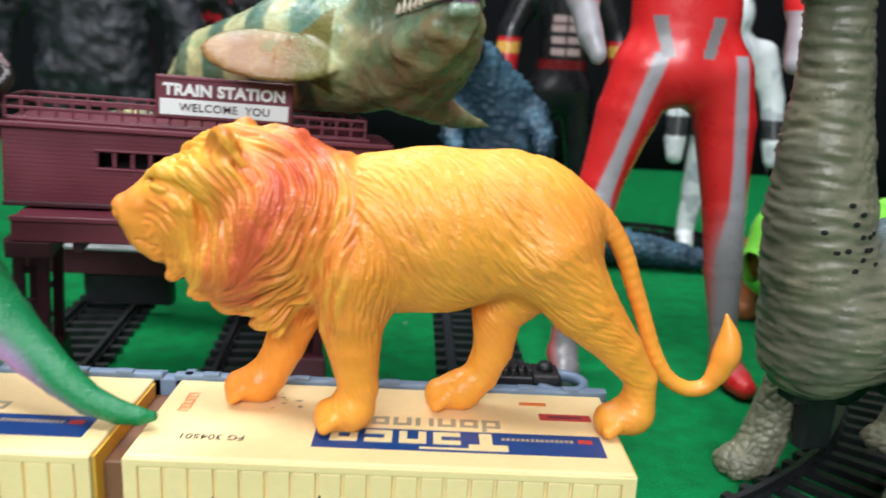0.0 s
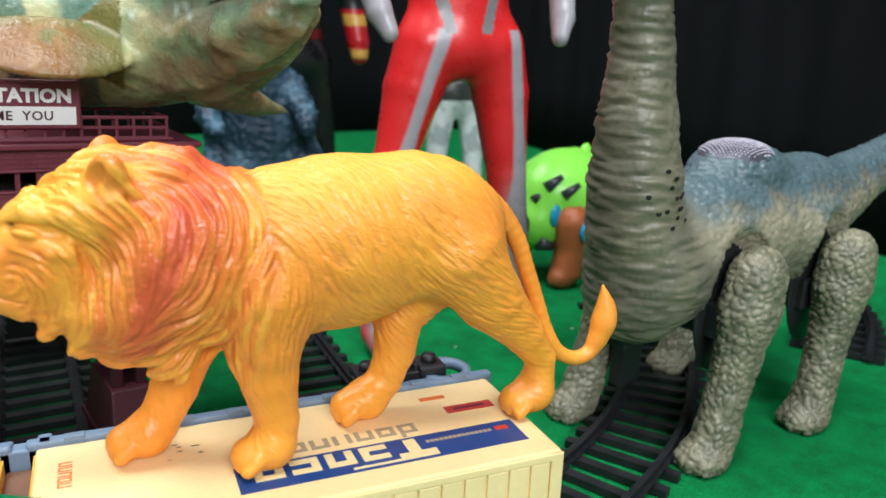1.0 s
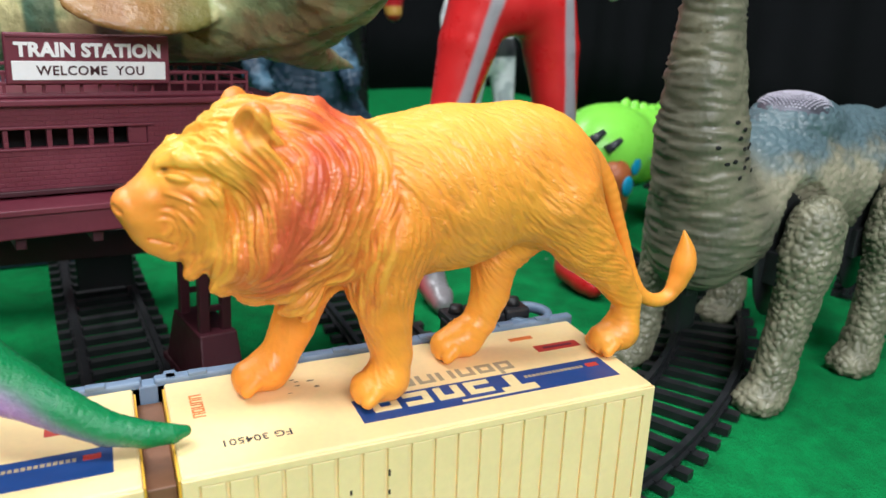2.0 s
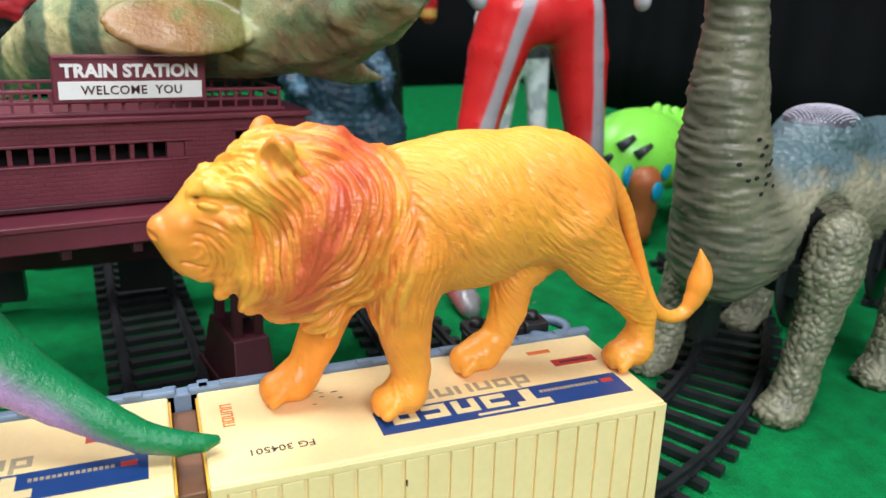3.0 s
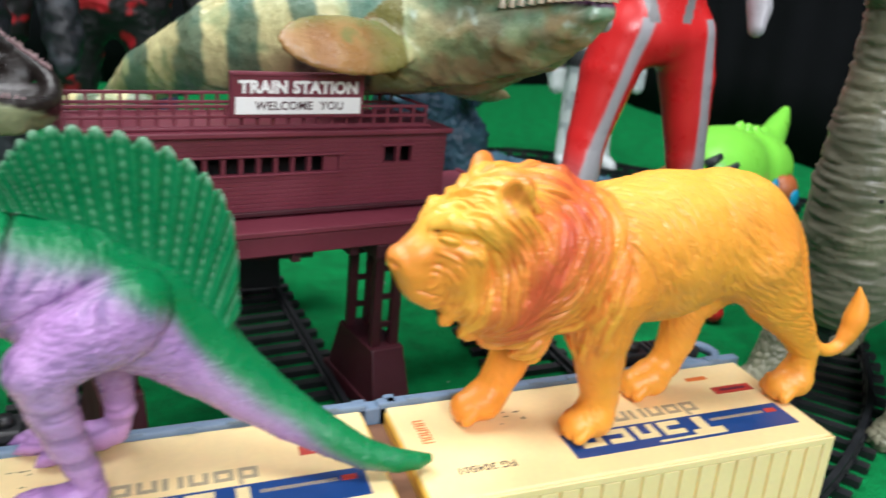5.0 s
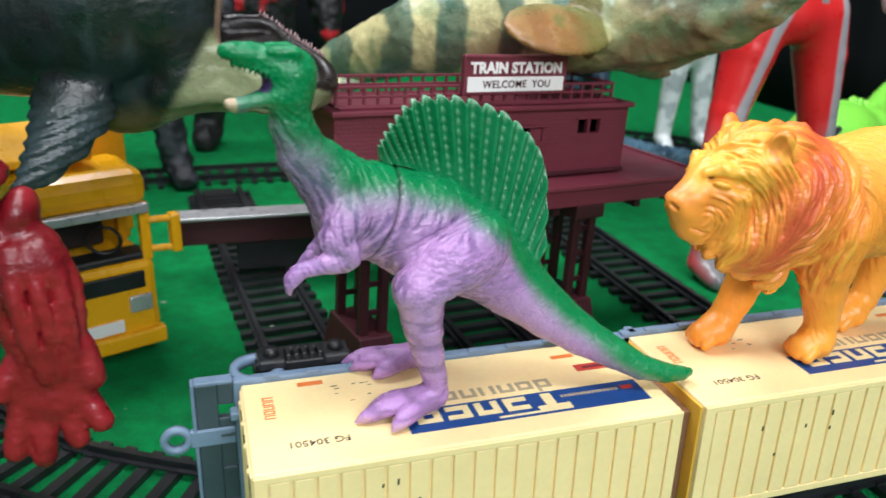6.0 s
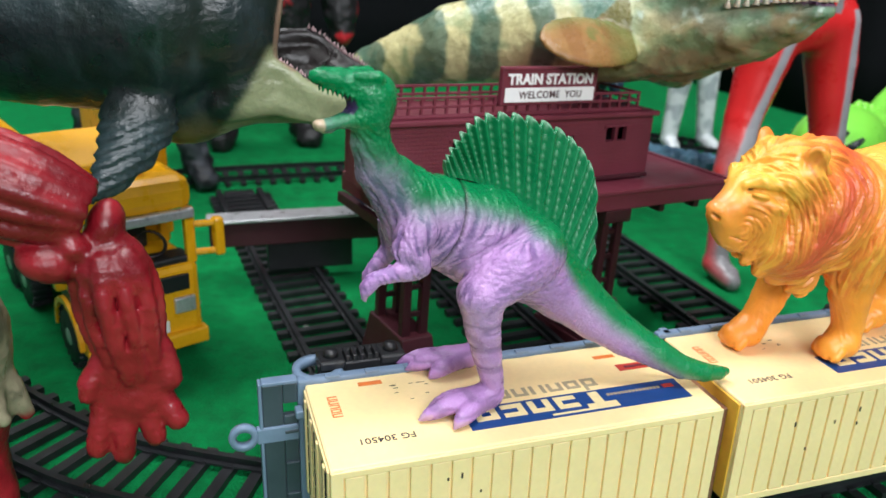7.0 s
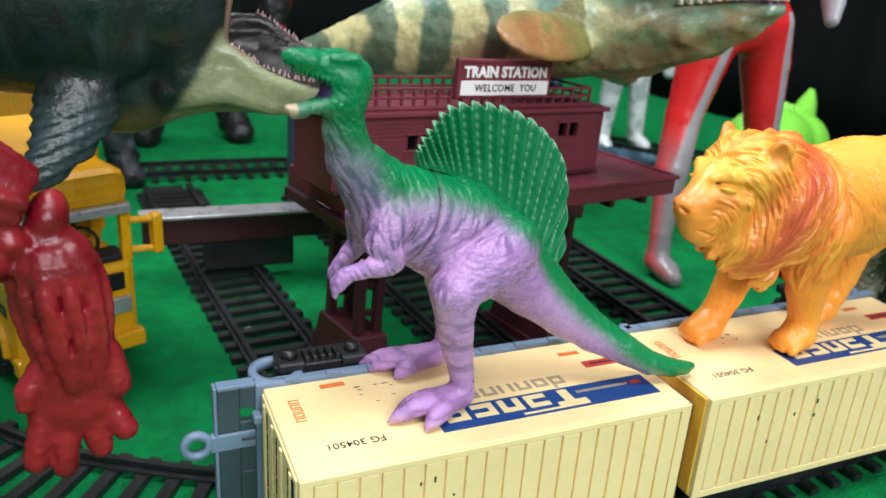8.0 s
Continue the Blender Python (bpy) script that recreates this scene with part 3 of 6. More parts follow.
def container(x0, x1, orange_left):
    """A cream container on its side: its printed wall is uppermost, its ribbed roof faces the viewer."""
    t = thing("shipping_container", "cream plastic toy shipping container lying on its side on a wagon", "toy container", ((x0 + x1) / 2, 180, BASE), group="toy containers")
    L = (x1 - x0) / 2
    H = TOP - BASE
    yf, yb = FRONT - 180, BACK - 180
    bm = bmesh.new()
    add_box(bm, -L, L, yf, yb, 0, H, 0.7)
    part("shell", bm, CREAM, t)
    n = 19
    for i in range(n):
        a = -L + 3.2 + (2 * L - 6.4) * i / n
        bm = bmesh.new()
        add_box(bm, a + 0.3, a + (2 * L - 6.4) / n - 0.4, yf - 0.8, yf + 0.3, 2.4, H - 2.2, 0.3)
        part("rib", bm, CREAM, t)
    for z in ((0, 2.4), (H - 2.2, H - 0.3)):
        part("roof_rail", box(-L, L, yf - 0.85, yf + 0.2, z[0], z[1], 0.25), CREAM, t)
    for s in (-1, 1):
        part("corner_post", box(s * L - (3.2 if s > 0 else 0), s * L + (0 if s > 0 else 3.2), yf - 0.85, yf + 0.2, 0, H - 0.3, 0.3), CREAM, t)
        d = thing("door", "plastic end door with bars", "door", (s * L, 0, 0))
        del d["category"]
        d.parent = t
        part("panel", box(-0.2, 0.5, yf + 1, yb - 1, 1, H - 1.0, 0.2) if s > 0 else box(-0.5, 0.2, yf + 1, yb - 1, 1, H - 1.0, 0.2), CREAM if s < 0 and orange_left else BOUNCE_END, d)
        if not (s < 0 and orange_left):
            continue
        for k in range(4):
            bm = bmesh.new()
            y = yf + 5.5 + k * 10
            add_box(bm, s * 0.5 - 0.5, s * 0.5 + 0.5, y - 1.0, y + 1.0, 2, H - 2, 0.25)
            part("bar", bm, CREAM, d)
        for k in range(5):
            z = 3.2 + k * (H - 5) / 5
            for y0, wide in ((yf + 2.6, 1.6), (yf + 8.0, 0.5), (yf + 20.6, 0.5), (yf + 24.5, 2.0), (yf + 32.0, 0.5)):
                part("panel_slot", box(s * 0.62 - 0.12, s * 0.62 + 0.12, y0, y0 + wide, z, z + (H - 9) / 5, 0.05), HOLE, d)
    # print on the wall that is uppermost
    z0, z1 = H - 0.1, H + 0.06

    def ink(name, xa, xb, ya, yb2, m, lift=0.0):
        return part(name, box(xa, xb, ya, yb2, z0 + lift, z1 + lift, 0), m, t)

    def ring(name, x1, y0, w, h, bar, m, sides, lift=0.0):
        """A hollow block of print; sides says which edges it has: back, front, near and far end."""
        if "b" in sides:
            ink(name, x1 - w, x1, y0 + h - bar, y0 + h, m, lift)
        if "f" in sides:
            ink(name, x1 - w, x1, y0, y0 + bar, m, lift)
        lo, hi = y0 + bar * ("f" in sides) + 0.01, y0 + h - bar * ("b" in sides) - 0.01
        if "r" in sides:
            ink(name, x1 - bar, x1, lo, hi, m, lift)
        if "l" in sides:
            ink(name, x1 - w, x1 - w + bar, lo, hi, m, lift)

    ink("blue_panel", -16.5, L - 5.0, yf + 7.0, yf + 17.2, BLUE_INK)
    # wordmark as plain hollow blocks with a rule under them
    ink("wordmark_rule", L - 48.0, L - 27.5, yf + 8.0, yf + 8.8, CREAM_INK, 0.12)
    ink("wordmark_block", L - 36.6, L - 27.5, yf + 8.81, yf + 10.8, CREAM_INK, 0.12)
    ink("wordmark_block", L - 34.0, L - 31.0, yf + 10.81, yf + 16.2, CREAM_INK, 0.12)
    for k, sides in enumerate(("bfl", "frl", "bfr", "bfrl")):
        ring("wordmark_block", L - 38.4 - k * 8.0, yf + 10.4, 6.4, 5.8, 1.9, CREAM_INK, sides, 0.12)
    for k in range(15):
        ink("small_print_bar", L - 12.6 - k * 1.15, L - 11.8 - k * 1.15, yf + 13.4, yf + 14.5, GREY_INK, 0.12)
    ink("flag_mark", L - 10.6, L - 7.2, yf + 13.2, yf + 15.0, RED_INK, 0.12)
    for k, sides in enumerate(("bfrl", "bfrl", "frl", "rl", "frl", "bfrl")):
        ring("grey_letter_block", L - 28.5 - k * 5.4, yf + 19.4, 4.4, 4.2, 1.15, GREY_INK, sides)
    ink("grey_letter_block", L - 33.0, L - 31.9, yf + 17.6, yf + 19.39, GREY_INK)
    ink("red_mark", L - 18.2, L - 5.2, yf + 25.0, yf + 28.6, RED_INK)
    ink("red_mark_bar", L - 16.0, L - 7.4, yf + 26.3, yf + 27.3, MAROON, 0.12)
    ink("orange_mark", L - 22.5, L - 15.5, yf + 33.2, yf + 35.0, ORANGE_INK)
    if orange_left:
        ink("orange_mark", -L + 14.6, -L + 21.4, yf + 36.0, yf + 38.0, ORANGE_INK)
    for k, sides in enumerate(("bfl", "bfrl", "bfr", "bfl", "bfl")):
        ring("mark_block", -L + 7.6, yf + 22.2 + k * 2.15, 2.8, 1.75, 0.45, ORANGE_INK, sides)
    me = lettering("FG 304501", 3.4, 0.06, 1.0, 0.02)
    tx = part("number", me, DARK_INK, t)
    tx.matrix_basis = pose((-L + 16.5) * MM, (yf + 9.8) * MM, (H + 0.03) * MM, 0, 0, 180)
    for i in range(9):
        rx, ry = random.uniform(-L + 20, -L + 36), random.uniform(yf + 25, yf + 35)
        g = bmesh.new()
        bmesh.ops.create_circle(g, cap_ends=True, segments=7, radius=random.uniform(0.15, 0.5) * MM,
                                matrix=Matrix.Translation((rx * MM, ry * MM, (H + 0.045) * MM)) @ Matrix.Diagonal((2.2, 0.6, 1, 1)))
        part("scuff", g, DIRT, t)
    for i in range(5):
        rx, rz = random.uniform(-L * 0.7, -L * 0.2), random.uniform(H * 0.35, H * 0.85)
        part("stain", box(rx - 0.25, rx + 0.25, yf - 0.95, yf - 0.75, rz - random.uniform(0.3, 1.3), rz + 0.4, 0), DIRT, t)
    return t


def wheelset(parent, x, y, z):
    bm = lathe([(0.2, -1.6), (5.2, -1.6), (5.6, -1.2), (5.6, -0.4), (4.8, 0), (4.6, 1.6), (2.2, 1.8), (0.2, 1.8)], 20)
    bmesh.ops.transform(bm, matrix=Matrix.Translation((x * MM, y * MM, z * MM)), verts=bm.verts)
    part("wheel", bm, BLACK_PLASTIC, parent, smooth=True)


def bogie(wagon, x):
    """A bogie lying on its side: its frame and wheels point away from the viewer."""
    b = part("bogie", box(x - 13.5, x + 13.5, 26.0, 30.0, 47.5, 53.5, 0.5), BLACK_PLASTIC, wagon, "black plastic bogie with wheels")
    for s in (-1, 1):
        part("axle_box", box(x + s * 9 - 3.8, x + s * 9 + 3.8, 24.8, 33.5, 51.6, 54.8, 0.7), BLACK_PLASTIC, b)
        bm = bmesh.new()
        add_tube(bm, (x + s * 9, 29, 54.6), (x + s * 9, 29, 56.8), 2.4, 1.8, 14)
        part("axle_cap", bm, BLACK_PLASTIC, b, smooth=True)
    for k in range(5):
        part("spring", box(x - 5.0 + k * 2.2, x - 3.7 + k * 2.2, 26.4, 32.2, 53.2, 55.4, 0.3), BLACK_PLASTIC, b)
    part("side_bar", box(x - 12, x + 12, 32, 34, 51.5, 54.4, 0.4), BLACK_PLASTIC, b)
    for s in (-1, 1):
        wheelset(b, x + s * 9, 30, 46.4)
        wheelset(b, x + s * 9, 30, 13.5)
        bm = bmesh.new()
        add_tube(bm, (x + s * 9, 30, 14), (x + s * 9, 30, 46), 1.2)
        part("axle", bm, BLACK_PLASTIC, b)
    part("centre_post", box(x - 4, x + 4, 23, 28, 20, 40, 0.6), BLACK_PLASTIC, b)
    part("lower_frame", box(x - 13.5, x + 13.5, 26.0, 30.0, 6.3, 11.0, 0.5), BLACK_PLASTIC, b)


def flat_wagon(x0, x1, left_hook, right_hook):
    """A container wagon tipped over on its side, deck upright behind the container."""
    c = (x0 + x1) / 2
    t = thing("flat_wagon", "blue-grey plastic toy container wagon tipped over on its side", "toy wagon", (c, 180, 0), group="toy wagons")
    L = (x1 - x0) / 2
    part("deck", box(-L - 2, L + 2, 20.9, 24.0, 6.2, 52.2, 0.6), WAGON_GREY, t)
    for k in range(9):
        a = -L + 8 + k * (2 * L - 16) / 8
        part("deck_clip", box(a - 2.2, a + 2.2, 20.6, 22.6, 51.9, 52.9, 0.25), WAGON_GREY, t)
    if left_hook:
        plate = bmesh.new()
        add_box(plate, -L - 12.0, -L - 6.2, 20.9, 23.4, 6.2, 52.0, 0.4)
        add_box(plate, -L - 6.2, -L - 2.05, 20.9, 23.4, 6.2, 41.5, 0.4)
        add_box(plate, -L - 6.2, -L - 2.05, 20.9, 23.4, 45.5, 52.0, 0.4)
        part("end_plate", plate, DARK_PLATE, t, "dark slate end plate with a small square hole")
        part("end_rim", box(-L - 13.0, -L - 12.02, 20.3, 24.0, 6.2, 53.0, 0.35), WAGON_GREY, t)
        part("end_rim", box(-L - 12.0, -L - 2.05, 20.3, 24.0, 52.02, 53.2, 0.35), WAGON_GREY, t)
        for z in (14, 25, 36):
            part("plate_bar", box(-L - 6.0, -L - 2.2, 19.9, 20.88, z, z + 1.0, 0.2), DARK_PLATE, t)
        part("plate_pin", box(-L - 3.2, -L - 0.9, 16.5, 20.4, 42.6, 45.0, 0.4), WAGON_GREY, t)
    for s, on in ((-1, left_hook), (1, right_hook)):
        if not on:
            continue
        xe = s * (L + 17.6)
        ring = lathe([(2.3, -1.2), (4.0, -1.2), (4.3, 0), (4.0, 1.2), (2.3, 1.2), (2.1, 0), (2.3, -1.2)], 24, "Y")
        bmesh.ops.transform(ring, matrix=Matrix.Translation((xe * MM, 21.5 * MM, 36 * MM)), verts=ring.verts)
        part("coupling_ring", ring, WAGON_GREY, t, smooth=True)
        part("coupling_bar", box(min(s * (L + 2), s * (L + 14.0)), max(s * (L + 2), s * (L + 14.0)), 20.2, 22.6, 33.4, 38.6, 0.5), WAGON_GREY, t)
    for s in ((-1,) if left_hook else (1,)):
        ring = lathe([(5.4, -1.4), (7.4, -1.4), (7.6, 0), (7.4, 1.4), (5.4, 1.4), (5.2, 0), (5.4, -1.4)], 26)
        bmesh.ops.transform(ring, matrix=Matrix.Translation(((s * (L - (5.0 if s < 0 else 9.5))) * MM, 28 * MM, 51 * MM)), verts=ring.verts)
        part("pivot_ring", ring, WAGON_GREY, t, smooth=True)
        part("pivot_arm", box(s * (L - 6) - 3, s * (L - 6) + 3, 22.8, 24.5, 42, 52, 0.5), WAGON_GREY, t)
        bogie(t, s * (L - (18 if s < 0 else 23)))
    return t


container(-186.6, -76.4, True)
container(-69.5, 42.5, False)
flat_wagon(-186.6, -76.4, True, False)
flat_wagon(-69.5, 42.5, False, False)
wg = thing("wagon_coupling", "blue-grey plastic coupling between two tipped toy wagons", "coupling", (-71.7, 180, 0))
bm = bmesh.new()
add_box(bm, -5.5, 5.0, 20.9, 25.0, 5.0, 51.0, 0.5)
add_box(bm, -6, -2.5, 21, 25.5, 49, 51.6, 0.5)
add_box(bm, 2.5, 5.5, 21, 25.5, 49, 52.2, 0.5)
part("bracket", bm, WAGON_GREY, wg)
# Added plate: the gap's shade as a brown sheet
part("brown_plate", box(-4.2, 1.6, -15, 20.5, 8, 46.5, 0.3), mat("brown_plastic", srgb(124, 88, 66), 0.5), wg, "added brown plate, colour of the shaded gap")


# ------------------------------------------------------------------ the station
def station():
    t = thing("train_station", "maroon plastic toy train station on piers with a roof sign", "toy station", (-56, 288.5, 0))
    t.matrix_basis = pose(-59.8 * MM, 289.0 * MM, 2.2 * MM, 0, 2.4, 12.5)
    u0, u1, v1 = -95, 35, 30
    zb, zt = 75.5, 102
    # front wall built round its windows
    openings = [(-65 + i * 5.85, -65 + i * 5.85 + 4.5, 89.6, 95.0) for i in range(10)] + [(9.5, 14.3, 91.8, 97.4), (15.8, 20.6, 91.8, 97.4)]
    wall = bmesh.new()
    us = sorted({u0, u1} | {c for o in openings for c in o[:2]})
    zs = sorted({zb, zt} | {c for o in openings for c in o[2:]})
    grid = {(u, z): wall.verts.new((u * MM, 0, z * MM)) for u in us for z in zs}
    for i in range(len(us) - 1):
        for j in range(len(zs) - 1):
            um, zm = (us[i] + us[i + 1]) / 2, (zs[j] + zs[j + 1]) / 2
            if not any(o[0] < um < o[1] and o[2] < zm < o[3] for o in openings):
                wall.faces.new([grid[us[i], zs[j]], grid[us[i + 1], zs[j]], grid[us[i + 1], zs[j + 1]], grid[us[i], zs[j + 1]]])
    out = bmesh.ops.extrude_face_region(wall, geom=list(wall.faces))
    bmesh.ops.translate(wall, vec=(0, 2 * MM, 0), verts=[e for e in out["geom"] if isinstance(e, bmesh.types.BMVert)])
    bmesh.ops.recalc_face_normals(wall, faces=wall.faces)
    part("front_wall", wall, MAROON_BRICK, t)
    part("back_wall", box(u0, u1, v1 - 2, v1, zb, zt, 0.2), MAROON_BRICK, t)
    part("end_wall", box(u0, u0 + 2, 2, v1 - 2, zb, zt, 0.2), MAROON_BRICK, t)
    part("end_wall", box(u1 - 2, u1, 2, v1 - 2, zb, zt, 0.2), MAROON_BRICK, t)
    # Near-black sheets behind the windows put the interior's shade into colour
    part("inner_floor", box(u0 + 2, u1 - 2, 2, v1 - 2, zb, zb + 1, 0), INTERIOR_SHADE, t)
    part("inner_wall", box(u0 + 2, u1 - 2, 14, 15, zb + 1, zt, 0), INTERIOR_SHADE, t)
    part("window_frame", box(-66.5, -6.0, -0.9, 0.2, 95.2, 96.0, 0.2), MAROON, t)
    part("window_frame", box(-66.5, -6.0, -0.5, 0.2, 88.8, 89.5, 0.2), MAROON, t)
    part("window_frame", box(8.2, 21.8, -0.9, 0.2, 97.6, 98.3, 0.2), MAROON, t)
    part("window_shutter", box(-12.3, -7.9, 0.8, 1.4, 89.6, 95.0, 0.1), MAROON, t)
    part("roof_ledge", box(u0 - 1.5, u1 + 1.5, -2.2, v1 + 1, zt, zt + 2.0, 0.5), MAROON, t)
    part("roof", box(u0 + 2, 28, 0.5, v1 - 1, zt + 2, zt + 3.2, 0.4), MAROON, t)
    # railing
    for v in (1.0, v1 - 3):
        for z in (104.6, 107.8, 111.0):
            part("railing_bar", box(-94, 26, v, v + 1.2, z, z + 1.0, 0.2), MAROON, t)
        n = 23
        for i in range(n + 1):
            a = -94 + 120 * i / n
            part("railing_post", box(a - 0.45, a + 0.45, v + 0.1, v + 1.1, 104.8, 111.6, 0), MAROON, t)
    for a in (-94, 26):
        for z in (107.8, 111.0):
            part("railing_bar", box(a - 0.6, a + 0.6, 1, v1 - 2, z, z + 1.0, 0.2), MAROON, t)
    # sign
    s = part("sign", box(-46.5, -0.5, -1.6, 1.0, 108.3, 122.8, 0.5), MAROON, t, "maroon sign board with raised white letters")
    part("sign_border", box(-46.0, -1.0, -2.1, -1.5, 121.6, 122.5, 0.2), MAROON, s)
    part("sign_plate", box(-45, -2.0, -1.95, -1.5, 109.6, 115.0, 0.1), WHITE_PLATE, s)
    big = part("sign_letters", lettering("TRAIN STATION", 5.4, 0.15, 1.03, 0.24), WHITE_PLATE, s)
    big.matrix_basis = pose(-23.5 * MM, -1.75 * MM, 118.0 * MM, 90, 0, 0)
    sm = part("sign_letters", lettering("WELCOME  YOU", 3.8, 0.1, 1.08, 0.06), MAROON_DARK, s)
    sm.matrix_basis = pose(-23.5 * MM, -2.0 * MM, 112.2 * MM, 90, 0, 0)
    # deck
    part("deck", box(-89, 72, -16, v1 + 16, 66.5, 74.5, 0.6), MAROON, t)
    part("deck_edge", box(-89, 72, -17.2, -15.4, 73.6, 75.4, 0.3), MAROON, t)
    part("deck_edge", box(71, 73.2, -17.2, v1 + 16, 73.6, 75.4, 0.3), MAROON, t)
    for i in range(8):
        a = -92 + i * 21
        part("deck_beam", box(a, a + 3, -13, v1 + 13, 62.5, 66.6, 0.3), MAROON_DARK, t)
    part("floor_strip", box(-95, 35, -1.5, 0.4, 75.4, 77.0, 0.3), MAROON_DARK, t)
    # piers
    for u in (-84, 8):
        p = thing("pier", "maroon pier darkened as shaded, with posts on a stepped base", "pier", (u, -2, 0))
        del p["category"]
        p.parent = t
        bm = bmesh.new()
        g = bmesh.ops.create_cube(bm, size=1.0)["verts"]
        low = 4.2 if u < 0 else -0.4
        for q in g:
            top = q.co.z > 0
            q.co.x = (1 if q.co.x > 0 else -1) * (6.5 if top else 8.0) * MM
            q.co.y = (1 if q.co.y > 0 else -1) * (14 if top else 22) * MM
            q.co.z = (26 if top else -low) * MM
        bmesh.ops.bevel(bm, geom=list(bm.edges), offset=0.6 * MM, segments=2, profile=0.5, affect="EDGES")
        part("pier_base", bm, PIER_SHADE, p)
        part("pier_step", box(-8.4, 8.4, -23, 23, -low, 6 - low * 0.3, 0.5), PIER_SHADE, p)
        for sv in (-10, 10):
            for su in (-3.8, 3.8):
                part("post", box(su - 1.7, su + 1.7, sv - 1.7, sv + 1.7, 25.5, 66.6, 0.4), PIER_SHADE, p)
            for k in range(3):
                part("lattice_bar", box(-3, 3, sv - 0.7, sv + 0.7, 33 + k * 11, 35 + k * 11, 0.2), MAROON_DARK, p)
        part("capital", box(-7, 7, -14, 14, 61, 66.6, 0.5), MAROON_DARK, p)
    return t


station()
pl = thing("platform", "low dark maroon plastic platform with a silver front edge", "toy platform", (-132, 405, 0), -1.5)
part("slab", box(-74, 78, -18, -5, 22, 35.5, 0.5), MAROON_DARK, pl)
part("edge_strip", box(-75, 79, -20, -6, 35.0, 36.6, 0.3), SILVER_EDGE, pl)
part("foot", box(-46, -2, -15, -7, 6.25, 22.2, 0.5), BLACK_PLASTIC, pl)
part("foot", box(38, 62, -15, -7, 6.25, 22.2, 0.5), BLACK_PLASTIC, pl)
po = thing("signal_post", "blue-grey plastic post standing behind the station", "post", (-116, 462, 0))
part("column", box(-4.5, 4.5, -4.5, 4.5, 0, 92, 0.6), mat("slate_plastic", srgb(58, 72, 98), 0.45), po)
part("foot", box(-22, 22, -14, 14, 0, 7, 0.8), bpy.data.materials["slate_plastic"], po)


